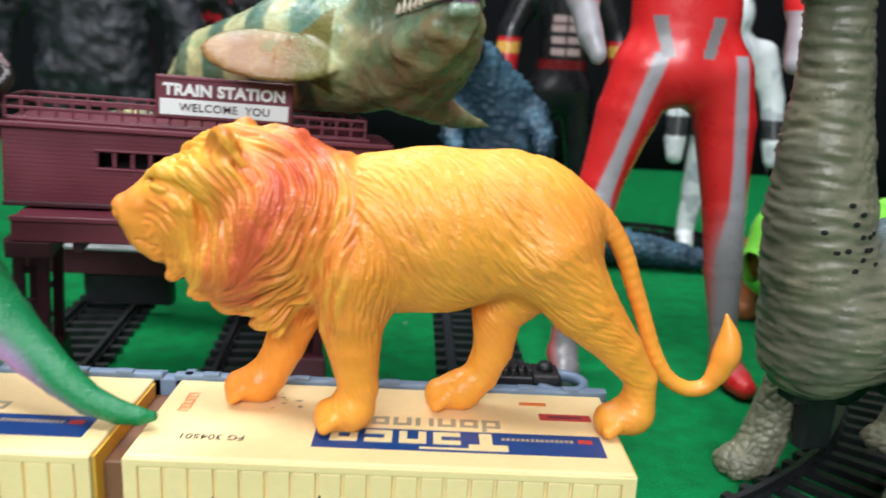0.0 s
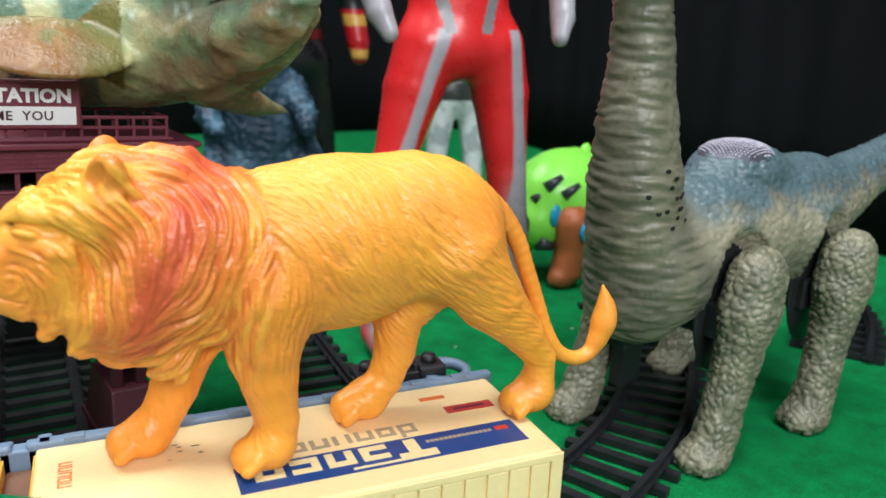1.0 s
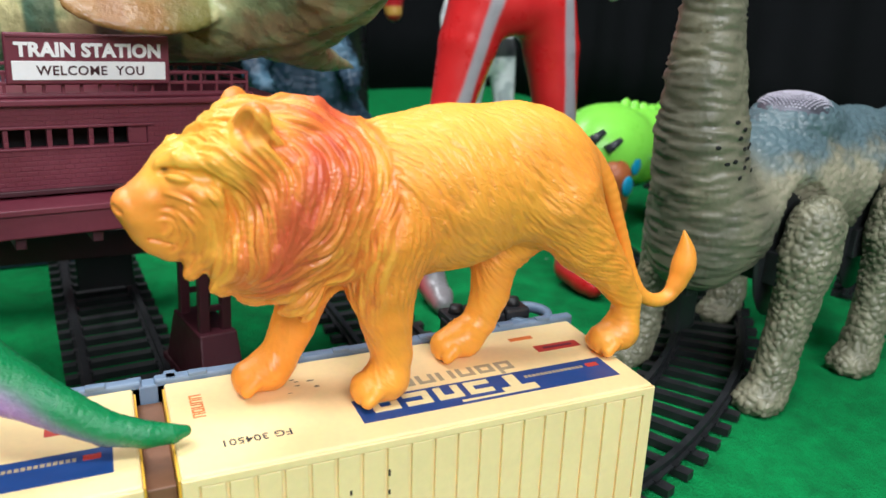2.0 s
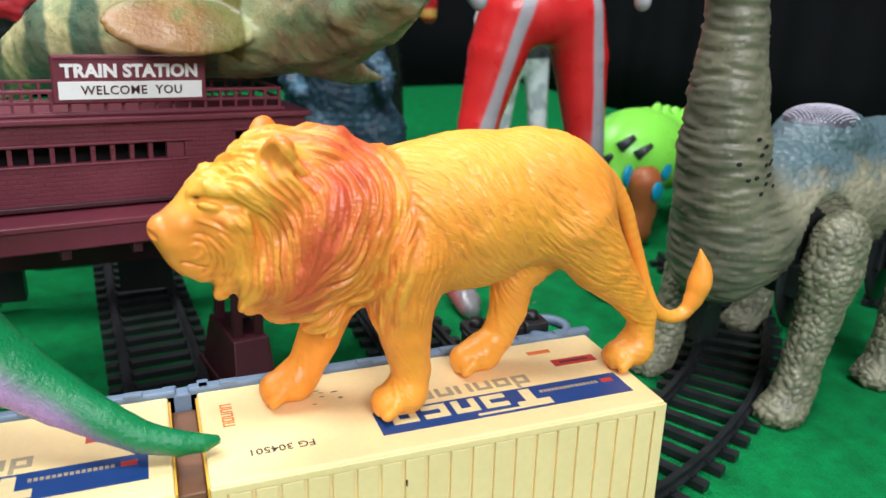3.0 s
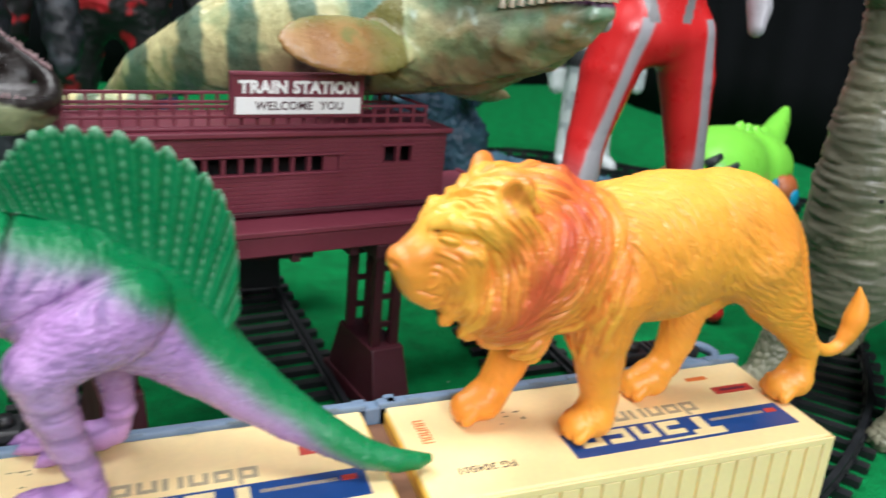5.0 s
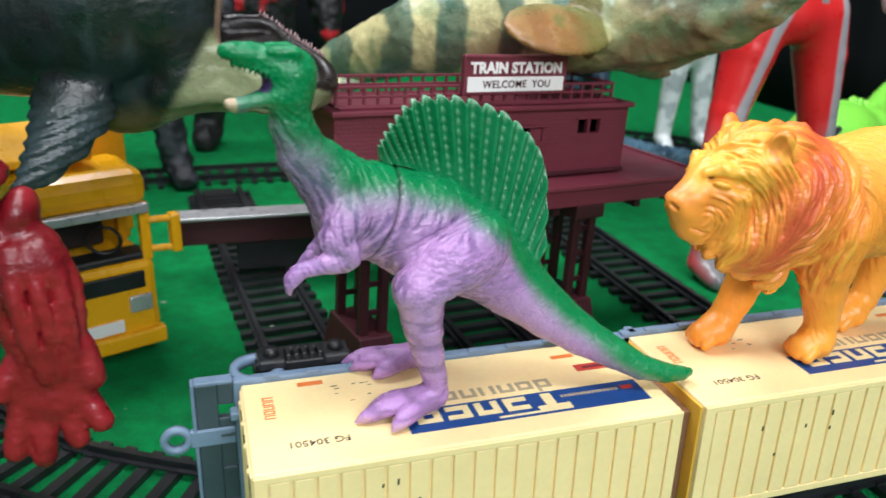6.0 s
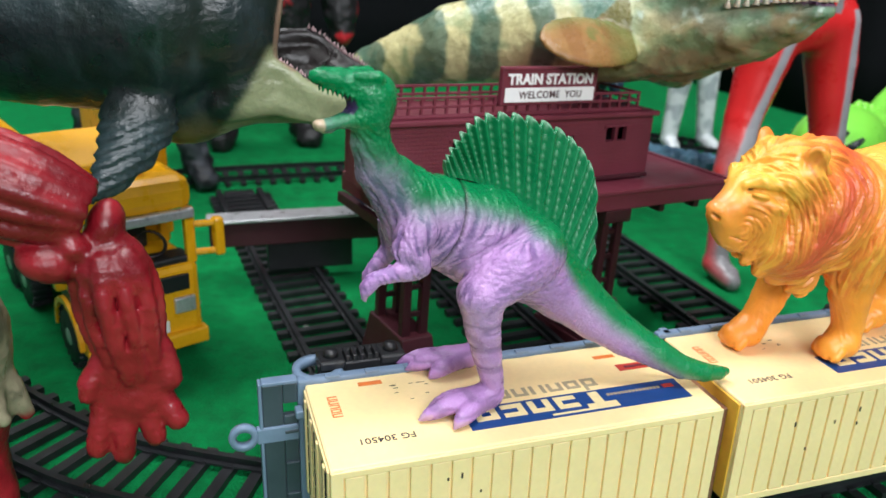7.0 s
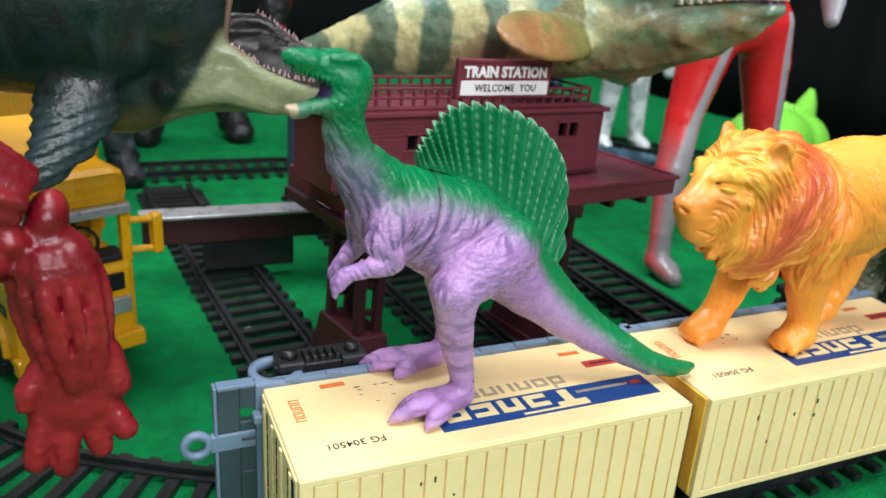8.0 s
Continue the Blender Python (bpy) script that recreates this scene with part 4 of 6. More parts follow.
# ------------------------------------------------------------------ the toy animals
def lion():
    Y = 184.0
    s = Sculpt((-84, 158, 49), (82, 212, 130), 0.35)
    # trunk
    s.limb([(-22, Y, 96.5, 22.5), (-4, Y, 98.6, 23.4), (12, Y, 101, 20.4), (19.5, Y, 100, 16)], 4, (1, 0.64, 0.82))
    s.lump((20.5, Y, 99), (12, 11.8, 14.6), 5)
    s.lump((-24, Y, 92), (12, 13.5, 17), 5)
    # mane
    s.lump((-40, Y - 0.5, 99), (17.5, 16, 20.5), 4, (0, -12, 0))
    s.lump((-31, Y, 102.5), (10.5, 14.2, 13.6), 4)
    s.lump((-47.5, 182, 91), (11.5, 12.5, 11), 3.5, (0, 18, 0))
    s.limb([(-46, 180.5, 87, 9), (-41.5, 179.4, 79, 5.2), (-39.5, 179, 74.2, 2.0)], 3.0)
    s.limb([(-58.5, 178.6, 94, 5.0), (-62.6, 177.8, 87.0, 1.8)], 3.0)
    s.limb([(-56, 184, 92, 5.0), (-60.5, 183.6, 87.0, 1.8)], 3.0)
    s.limb([(-55, 177.6, 89, 5.0), (-57.2, 177.6, 83.6, 2.2)], 3.0)
    s.limb([(-50, 178.6, 86, 5.6), (-51.0, 178.6, 80.4, 2.6)], 3.2)
    s.limb([(-40, Y - 1, 116.6, 4.2), (-36.0, Y - 2, 119.0, 1.8)], 1.6)
    # head, turned a little towards the viewer
    s.lump((-53.5, 182.6, 109), (10.5, 11.6, 9.6), 3.5)
    s.lump((-50.5, 183, 114.0), (8.6, 9.6, 7.2), 1.6, (0, -8, 0))
    s.lump((-41, Y, 114.5), (9, 10, 6.2), 3)
    s.limb([(-55, 182.2, 106.5, 8.8), (-62.6, 181.2, 106.2, 7.0), (-65.6, 180.8, 106.0, 5.0)], 2.0)
    s.limb([(-62, 180.8, 104.4, 5.6), (-69.5, 180, 102.6, 4.6), (-73.2, 179.7, 101.6, 3.5)], 2.0, (1, 1.12, 1))
    s.limb([(-60, 181, 99, 7.2), (-66, 180.3, 97.6, 5.6), (-69.6, 180, 96.6, 4.2)], 2.0)
    s.lump((-74.3, 179.5, 102.9), (2.0, 3.2, 1.3), 0.8, (0, -24, 0))
    s.limb([(-59, 180.8, 94.5, 5.6), (-66.0, 180, 92.8, 3.7)], 2.2, (1, 1.15, 1))
    s.lump((-66.8, 179.8, 93.8), (2.6, 3.3, 3.0), 1.6)
    s.limb([(-72.2, 179.8, 98.6, 2.9), (-69.2, 179.9, 93.8, 2.9)], 1.6)
    for sy in (-1, 1):
        def yc(x):
            return 183 + 0.13 * (x + 50)
        s.lump((-70.6, yc(-70.6) + sy * 2.7, 99.2), (3.6, 2.4, 3.0), 1.4, (0, 24, 0))
        s.lump((-59.5, yc(-59) + sy * 6.2, 100.5), (5.4, 3.4, 5.6), 2.4)
        s.limb([(-66.8, yc(-68) + sy * 3.2, 109.4, 1.6), (-63.0, yc(-63) + sy * 6.2, 111.0, 2.5), (-57.0, yc(-57) + sy * 8.8, 110.6, 2.6)], 1.0)
        s.lump((-64.4, yc(-64) + sy * 6.9, 107.4), (2.5, 1.3, 1.05), 0.4, (0, 12, sy * 20))
        s.limb([(-67.2, yc(-67) + sy * 4.6, 108.4, 0.7), (-64.5, yc(-64) + sy * 7.2, 109.0, 0.6), (-60.0, yc(-60) + sy * 9.4, 108.0, 0.4)], 0.5, cut=True)
        s.limb([(-65.5, yc(-65) + sy * 5.6, 104.8, 1.3), (-58.5, yc(-58) + sy * 9.0, 104.0, 2.2)], 1.4)
        # ears
        s.lump((-49.5, yc(-50) + sy * 8.2, 112), (6, 5, 7), 3.0)
        s.lump((-50.4, yc(-51) + sy * 10.4, 117.4), (3.6, 2.3, 4.7), 1.0, (sy * -16, 24, sy * 16))
        s.lump((-52.6, yc(-53) + sy * 12.4, 118.0), (2.0, 1.7, 3.2), 0.5, (sy * -16, 24, sy * 16), cut=True)
        s.limb([(-76.2, yc(-76) + sy * 1.7, 101.6, 0.6), (-75.0, yc(-75) + sy * 2.6, 100.9, 0.6)], 0.5, cut=True)
        s.limb([(-72.6, yc(-72) + sy * 1.0, 95.6, 0.3), (-70.4, yc(-70) + sy * 3.8, 95.2, 0.3), (-66.0, yc(-66) + sy * 5.4, 94.0, 0.2)], 0.6, cut=True)
    # legs
    s.limb([(-22, 178, 90, 10), (-22.3, 177.5, 80, 7.8), (-21.8, 177, 72, 6.2), (-20.4, 176.5, 62, 4.7), (-21.2, 176.3, 57, 4.7)], 4)
    s.limb([(-32, 190, 86, 8.5), (-37, 191, 75, 6.2), (-40, 191, 66, 5.1), (-44, 191, 58, 4.6), (-46, 190.6, 56, 4.5)], 3.5)
    s.limb([(22.5, 179, 95, 10.6), (31, 179, 83.5, 7.9), (41, 179, 73, 5.1), (46.6, 179.5, 65.5, 3.8), (46.6, 180, 57, 4.3)], 4)
    s.limb([(21, 190, 88, 9.0), (12.5, 191, 77, 6.3), (12, 191.5, 67, 5.0), (9.4, 191.5, 60, 4.4), (5.5, 191, 56, 4.5)], 3.5)
    for px, py in ((-22.5, 176.0), (-47.0, 190.4), (44.4, 179.8), (3.4, 190.6)):
        s.limb([(px + 0.5, py, 56.0, 4.9), (px - 4.2, py - 0.3, 54.9, 3.9)], 2.2, (1, 1.1, 1))
        for k in (-1.5, -0.5, 0.5, 1.5):
            s.limb([(px - 3.2, py + k * 2.5, 54.9, 2.0), (px - 6.3 + abs(k) * 0.8, py + k * 2.6 - 0.3, 53.3, 1.7)], 0.45)
    # tail
    s.limb([(27, Y, 107, 4.6), (31.5, Y, 105.2, 3.4), (36, Y, 101.6, 2.7), (40.3, Y, 95.5, 2.3), (43.4, Y, 88, 2.1), (46.8, Y, 79.5, 2.0), (50.2, Y, 71, 1.95), (54.2, Y, 64.5, 1.9), (59.4, Y, 61.6, 1.9), (64, Y, 62.4, 2.0), (66.6, Y, 66, 2.3)], 1.0)
    s.limb([(66.6, Y, 66, 2.3), (68, Y, 70.4, 3.3), (68.3, Y, 74.5, 2.7), (67.6, Y, 78, 1.5), (66.8, Y, 81, 0.4)], 1.5)
    s.f[:, :, :4] = np.maximum(s.f[:, :, :4], 0.4)
    v, f, n = s.surface()
    # flowing mane: strands circle the cheek from the crown to the beard
    x, y, z = v.T
    dx, dz = (x + 68) * 0.8, z - 98
    mane = smooth_step(-64, -56, x + 0.35 * (96 - z) * (z < 96)) * (1 - smooth_step(-23, -18.5, x + 0.18 * np.abs(z - 100))) * smooth_step(70, 75, z)
    face = 1 - smooth_step(-63, -57, x)
    ears = np.zeros(len(v))
    for sy in (-1, 1):
        ears = np.maximum(ears, 1 - smooth_step(4.6, 6.6, np.sqrt((x + 51.5) ** 2 + (y - 182.8 - sy * 12) ** 2 + (z - 117.6) ** 2)))
    turn = 2.0 * (fbm(v / 13.0 + 3, 2) - 0.5) - 0.1
    r0 = np.maximum(np.hypot(dx, dz), 1e-3)
    fx, fz = dz / r0, -dx / r0
    flow = np.column_stack([fx * np.cos(turn) - fz * np.sin(turn), 0.25 * np.sign(y - Y), fx * np.sin(turn) + fz * np.cos(turn)])
    top = smooth_step(107, 112, z + 0.4 * (x + 60)) * smooth_step(-65, -60, x)
    hairy = np.clip(np.maximum(mane * (1 - 0.7 * face), 1.0 * top * (x < -50)) * (1 - 0.9 * ears), 0, 1)
    locks, lock_tone = strokes(v, n, 500, hairy, flow, 17, 1.7, 0.7, 4)
    wisp, tone = strokes(v, n, 3600, hairy, flow, 17, 0.72, 1.0, 7, 0.6)
    thread, thread_tone = strokes(v, n, 5200, hairy, flow, 14, 0.48, 0.6, 9, 0.45)
    tone = 0.5 * tone + 0.5 * thread_tone
    fine = (0.3 * locks + wisp + 0.4 * thread) / 1.35
    v = v + n * ((locks * 1.35 + wisp * 0.9 + thread - 1.5) * hairy)[:, None]
    beard = np.clip(face * (1 - smooth_step(-59, -56, x)) * smooth_step(-70, -64.5, x) * (1 - 0.9 * smooth_step(103, 106, z)) + 0.8 * smooth_step(111, 114, z) * (x < -55), 0, 1)
    whisker, _ = strokes(v, n, 1500, np.clip(beard, 0.0005, 1), flow, 8, 0.65, 0.85, 15, 0.45)
    v = v + n * ((whisker - 0.35) * beard)[:, None]
    # short combed coat, smoother on the legs
    trunk = (1 - np.maximum(mane, face)) * smooth_step(69, 84, z) * (1 - smooth_step(33, 37, x - 0.35 * (100 - z)))
    coat = (1 - np.maximum(mane, face)) * (0.22 + 0.78 * trunk)
    coat = coat * np.where(x - 0.35 * (100 - z) > 36, 0.15, 1.0) * smooth_step(54, 60, z)
    tilt = 0.62 - 0.5 * smooth_step(2, 26, x) * (1 - smooth_step(92, 104, z)) + 0.5 * (1 - smooth_step(-22, -4, x)) * (1 - smooth_step(94, 106, z))
    lie = -tilt - 0.25 + 1.3 * (fbm(v / 22.0 + 8, 2) - 0.5)
    comb, _ = strokes(v, n, 7500, np.clip(coat, 0, 1), np.column_stack([np.cos(lie), 0.12 * np.sign(y - Y), np.sin(lie)]), 9.5, 0.55, 0.55, 12, 0.45)
    hair = comb / 0.5
    v = v + n * ((comb - 0.25) * np.clip(coat * 1.4, 0, 1))[:, None]
    v[:, 2] = np.maximum(v[:, 2], 51.05)
    # paint
    amber, gold, lemon = srgb(245, 152, 56), srgb(250, 166, 62), srgb(254, 186, 76)
    rust, pink, brown = srgb(202, 78, 58), srgb(232, 128, 100), srgb(206, 116, 60)
    t1 = fbm(v / 22.0, 3)
    col = mix(amber, gold, smooth_step(0.35, 0.65, t1))
    # Browner between combed strands: shade of the grooves put into the colour
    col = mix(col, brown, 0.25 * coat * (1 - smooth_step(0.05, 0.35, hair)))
    col = mix(col, srgb(228, 142, 72), 0.3 * smooth_step(0.52, 0.7, fbm(v / 11.0 + 30, 3)) * (x > -25))
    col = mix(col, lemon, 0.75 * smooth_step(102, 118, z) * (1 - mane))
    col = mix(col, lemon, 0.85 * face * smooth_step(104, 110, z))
    streak = smooth_step(0.25, 0.8, 0.55 * lock_tone + 0.45 * tone)
    red = np.exp(-((x + 34 + 0.4 * (115 - z)) / 8.0) ** 2) * smooth_step(74, 90, z) * mane
    low = np.exp(-((x + 49) / 10.0) ** 2) * np.exp(-((z - 87) / 8.0) ** 2) * mane
    col = mix(col, srgb(232, 118, 58), 0.5 * mane * smooth_step(-60, -50, x))
    col = mix(col, lemon, mane * 0.75 * streak * (1 - red))
    col = mix(col, lemon, mane * 0.7 * (1 - smooth_step(-56, -47, x + 0.3 * (112 - z))) * smooth_step(98, 106, z))
    col = mix(col, rust, np.clip(red * (0.5 + 0.5 * (1 - streak)) + low * 0.4 * (1 - 0.7 * streak), 0, 0.85))
    # Mane grooves get a red-brown that stands for their shade
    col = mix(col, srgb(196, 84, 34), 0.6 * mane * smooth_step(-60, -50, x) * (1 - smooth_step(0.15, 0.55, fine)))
    col = mix(col, pink, (1 - smooth_step(-76, -68, x)) * smooth_step(101, 104, z) * 0.55)
    col = mix(col, srgb(246, 150, 62), 0.75 * (1 - smooth_step(-63, -57, x)) * (1 - smooth_step(103, 107, z)))
    # Shade between the whisker strands, painted in orange-brown
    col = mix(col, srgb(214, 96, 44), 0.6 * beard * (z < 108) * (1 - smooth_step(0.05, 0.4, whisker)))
    eye = np.exp(-(((v[:, 0] + 66.6) / 0.6) ** 2 + ((v[:, 2] - 108.8) / 0.45) ** 2))
    col = mix(col, (0.02, 0.012, 0.008), np.clip(eye * 1.3, 0, 0.95))
    t = thing("lion_toy", "yellow-orange vinyl toy lion with red-tinged mane standing on a container", "toy lion", (-5, 184, 51))
    c = v[f].mean(1)
    cx, cy, cz = c.T
    on_mane = mane[f].mean(1) > 0.5
    kinds = np.zeros(len(f), int)
    low = cz < 76
    kinds[low & (cx < -8)] = 4
    kinds[low & (cx < -28.5)] = 5
    kinds[low & (cx >= -8)] = 7
    kinds[low & (cx > 25)] = 6
    kinds[cx > np.interp(cz, [56, 62, 67.5, 71, 79.5, 88, 95.5, 102.5, 103.5], [53, 53, 50.9, 48.5, 45, 41.3, 38, 34.2, 99])] = 3
    kinds[on_mane | ((cx < -33) & (cz > 70.5) & (cy < 186.5))] = 1
    kinds[(cx < -50) & ~on_mane & (cz > 82)] = 2
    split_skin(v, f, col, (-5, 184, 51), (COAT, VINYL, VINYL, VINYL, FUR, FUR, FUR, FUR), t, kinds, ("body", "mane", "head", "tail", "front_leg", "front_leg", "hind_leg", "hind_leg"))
    return t


def spinosaurus():
    s = Sculpt((-196, 150, 49), (-50, 222, 152), 0.5)
    # head
    s.limb([(-176.5, 178.5, 138, 3.9), (-182.0, 178, 140.6, 3.0), (-186.0, 177.2, 141.8, 2.3), (-189.5, 176.6, 142.4, 1.5)], 1.6, (1, 1.15, 1))
    s.lump((-176.5, 178.6, 138.0), (5.6, 4.9, 4.7), 2)
    s.limb([(-177.5, 178.3, 133.6, 3.3), (-183.0, 177.3, 132.6, 1.8), (-187.5, 176.6, 131.8, 1.5), (-189.2, 176.5, 132.0, 1.3)], 1.4, (1, 1.3, 1))
    s.limb([(-181.5, 177.6, 136.3, 0.7), (-186.0, 177, 136.6, 1.5), (-190, 176, 136.8, 2.0)], 0.6, (1, 3.0, 1), cut=True)
    s.lump((-179.2, 178, 136.4), (3.0, 2.5, 1.7), 0.5)
    for sy in (-1, 1):
        s.limb([(-180.5, 178 + sy * 3.2, 142.4, 1.1), (-176.0, 178.5 + sy * 3.8, 142.0, 1.4)], 0.9)
        s.limb([(-189.0, 176.6 + sy * 1.1, 143.4, 0.6), (-187.6, 176.8 + sy * 1.3, 143.6, 0.6)], 0.7)
        for k in range(8):
            s.limb([(-181.0 - k * 1.0, 177.7 + sy * (3.0 - k * 0.22), 137.8 + k * 0.32, 0.45), (-181.2 - k * 1.0, 177.7 + sy * (2.9 - k * 0.22), 136.4 + k * 0.30, 0.18)], 0.3)
    # neck and trunk
    s.limb([(-176, 178.8, 134, 4.3), (-176.2, 180, 127, 4.3), (-173, 182, 120, 5.2), (-164, 185, 111, 7.8), (-154, 187, 103.5, 11.6), (-142, 188, 98, 13.6), (-128, 187, 90, 12.0), (-116, 185, 79.5, 9.0), (-107, 181, 71.5, 7.0), (-99, 176.8, 65.5, 5.6), (-91, 171.6, 61.0, 4.3), (-84, 168.4, 57.0, 3.5), (-77, 166.2, 55.0, 2.8), (-72, 165.6, 54.2, 2.1), (-69.5, 165.6, 54.2, 1.3)], 3.5)
    s.lump((-160, 186.5, 102), (8, 9.5, 9.5), 4)
    # arms
    s.limb([(-162.5, 178, 105, 5.0), (-166, 176.3, 101.5, 4.2), (-164, 175, 97, 3.0), (-169, 175, 96, 2.3), (-174.5, 175.5, 95, 1.8), (-177, 176, 92.5, 1.5), (-177.2, 176.2, 89.5, 0.6)], 1.8)
    s.limb([(-163, 193, 102, 5), (-163.5, 195, 95, 3.0), (-166, 195, 91.5, 2.3), (-169, 194, 89.5, 1.9), (-171, 193.5, 87, 1.3), (-171.2, 193.4, 85, 0.6)], 1.8)
    s.limb([(-174.5, 175.6, 94.6, 1.3), (-176.6, 174.6, 91.6, 0.6)], 0.8)
    # legs
    s.limb([(-130, 179, 96, 8.2), (-138, 176, 93, 8.4), (-147, 174.3, 87, 6.2), (-145.8, 175, 77, 4.7), (-143.4, 176, 68, 3.9), (-141, 177, 60, 3.2), (-140.5, 177.2, 55.0, 3.2)], 0.9)
    s.limb([(-126, 195, 92, 8), (-133, 199, 86, 7.0), (-135.5, 200, 79, 5.4), (-133.5, 200, 69, 4.3), (-133, 199.6, 61, 3.4), (-134.5, 199.6, 55.0, 3.2)], 3)
    s.limb([(-155, 175, 90.5, 0.5), (-151, 174, 95, 0.6), (-145, 173, 98.6, 0.6), (-138, 173, 101.6, 0.55), (-131, 175, 103, 0.4), (-126, 177, 103, 0.2)], 1.6, (1, 5, 1), cut=True)
    for (hx, hy), tips in (((-141, 177), ((-162.0, 176.8), (-158.0, 181.0), (-155.0, 169.8))), ((-137, 199), ((-157, 207.0), (-156, 202.5), (-151.5, 195.5)))):
        for tx, ty in tips:
            mx, my = hx + (tx - hx) * 0.5, hy + (ty - hy) * 0.5
            s.limb([(hx - 1, hy, 55, 3.3), (mx, my, 54.6, 2.7), (hx + (tx - hx) * 0.8, hy + (ty - hy) * 0.8, 53.4, 2.2), (tx, ty, 52.0, 0.6)], 1.2)
    s.lump((-132, 174, 94), (7, 4, 9), 2.5, (0, 35, 0))
    v, f, n = s.surface()
    x, y, z = v.T
    trunk = smooth_step(80, 90, z) * (1 - smooth_step(128, 134, z)) * (1 - smooth_step(-112, -102, x))
    throat = 1 - smooth_step(-168, -160, x)
    leg = smooth_step(-153, -149, x) * (1 - smooth_step(-124, -118, x)) * (1 - smooth_step(94, 100, z + 0.35 * (x + 135))) * (y < 182)
    patch = smooth_step(0.42, 0.6, fbm(v / 8.0 + 50, 2))
    area = np.clip(trunk * (1 - 0.85 * leg) * (1 - smooth_step(-138, -112, x)) * (0.45 + 0.55 * patch), 0, 1)
    way = -1.85 + 0.75 * throat + 1.6 * (fbm(v / 11.0 + 70, 2) - 0.5)
    ridge, _ = strokes(v, n, 1900, area, np.column_stack([np.cos(way), np.zeros(len(v)), np.sin(way)]), 7.5, 0.62, 0.75, 21, 0.5)
    folds = ridge / 0.7
    v = v + n * ((ridge - 0.35) * area)[:, None]
    scales = smooth_step(0.0, 0.45, cells(v / np.array([1.5, 1.5, 1.2]) + 60))
    hip = np.clip((0.3 + 0.7 * leg) * smooth_step(76, 82, z) * smooth_step(-153, -148, x) * (1 - smooth_step(-112, -100, x)) * (1 - smooth_step(108, 114, z)), 0, 1)
    lean = 0.5 + 2.2 * (fbm(v / 9.0 + 90, 2) - 0.5)
    wrinkle, _ = strokes(v, n, 2600, np.clip(hip, 0.0005, 1), np.column_stack([np.cos(lean), np.zeros(len(v)), np.sin(lean)]), 4.0, 0.55, 0.4, 27, 0.45)
    v = v + n * ((wrinkle - 0.2) * hip)[:, None]
    v = v + n * ((scales - 0.6) * 0.15 * (0.4 + 0.6 * (1 - trunk) * (z > 84) + 0.5 * leg * (z > 78)))[:, None]
    crease = strands((z + 2 * fbm(v / 6.0)) / 2.2, x / 9.0, 6.5)
    v = v + n * ((np.sqrt(crease) - 0.6) * 0.45 * (1 - smooth_step(76, 84, z)) * (x < -126))[:, None]
    seam = np.exp(-((v[:, 0] + 147.5 + 0.30 * (118 - v[:, 2]) + 0.004 * (118 - v[:, 2]) ** 2) / 0.45) ** 2) * (v[:, 2] > 88) * (v[:, 2] < 121) * (v[:, 1] < 190)
    v = v - n * (seam * 0.9)[:, None]
    v[:, 2] = np.maximum(v[:, 2], 51.05)
    lilac, green, dark = srgb(184, 138, 198), srgb(0, 122, 70), srgb(74, 78, 90)
    # the green runs from head along the back to the tail
    spine_z = np.interp(v[:, 0], [-190, -172, -165, -150, -136, -124, -116, -107, -99, -91, -78], [112, 118, 110, 108.5, 104, 95, 81, 72, 65, 57.5, 50])
    g = smooth_step(-4.5, 4.5, v[:, 2] - spine_z + (fbm(v / 9.0) - 0.5) * 3)
    up = (1 - smooth_step(-172, -160, v[:, 0])) * smooth_step(100, 108, v[:, 2])
    g = g * (1 - up) + up * smooth_step(110, 129, v[:, 2] + (fbm(v / 7.0) - 0.5) * 7 + 0.8 * (v[:, 0] + 174))
    g = np.maximum(g, smooth_step(-88, -76, v[:, 0]))
    cool = fbm(v / 18.0 + 9, 2)
    col = mix(lilac, srgb(196, 152, 206), smooth_step(0.4, 0.65, cool))
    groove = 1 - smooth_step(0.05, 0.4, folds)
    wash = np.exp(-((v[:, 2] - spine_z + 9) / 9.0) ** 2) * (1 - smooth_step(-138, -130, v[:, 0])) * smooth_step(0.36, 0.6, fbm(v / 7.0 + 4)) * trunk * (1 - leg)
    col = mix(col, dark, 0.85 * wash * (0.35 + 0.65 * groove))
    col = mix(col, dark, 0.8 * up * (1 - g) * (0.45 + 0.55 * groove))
    # Crease wash in purple; it also puts the folds' shade into colour
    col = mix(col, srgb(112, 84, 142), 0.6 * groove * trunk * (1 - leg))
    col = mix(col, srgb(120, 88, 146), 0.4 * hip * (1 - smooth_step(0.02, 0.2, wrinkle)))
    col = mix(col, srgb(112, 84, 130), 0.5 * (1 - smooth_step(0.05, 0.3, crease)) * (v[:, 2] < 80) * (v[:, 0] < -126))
    col = mix(col, srgb(196, 178, 160), 0.7 * (v[:, 0] > -162) * (v[:, 0] < -138) * (1 - smooth_step(83, 90, v[:, 2])) * (v[:, 2] > 76) * (v[:, 1] > 181))
    col = mix(col, green, np.clip(g, 0, 1))
    speck = smooth_step(0.5, 0.9, scales) * np.clip(g, 0, 1) * (v[:, 2] > 120)
    col = mix(col, srgb(60, 160, 110), 0.35 * speck)
    col = mix(col, srgb(50, 30, 74), 0.9 * (v[:, 0] < -180.5) * np.exp(-((v[:, 2] - 136.4) / 1.6) ** 2) * smooth_step(0.2, 0.9, 1 - np.abs(n[:, 1])))
    col = mix(col, srgb(200, 170, 140), 0.8 * (v[:, 0] < -188.0) * (v[:, 2] < 136))
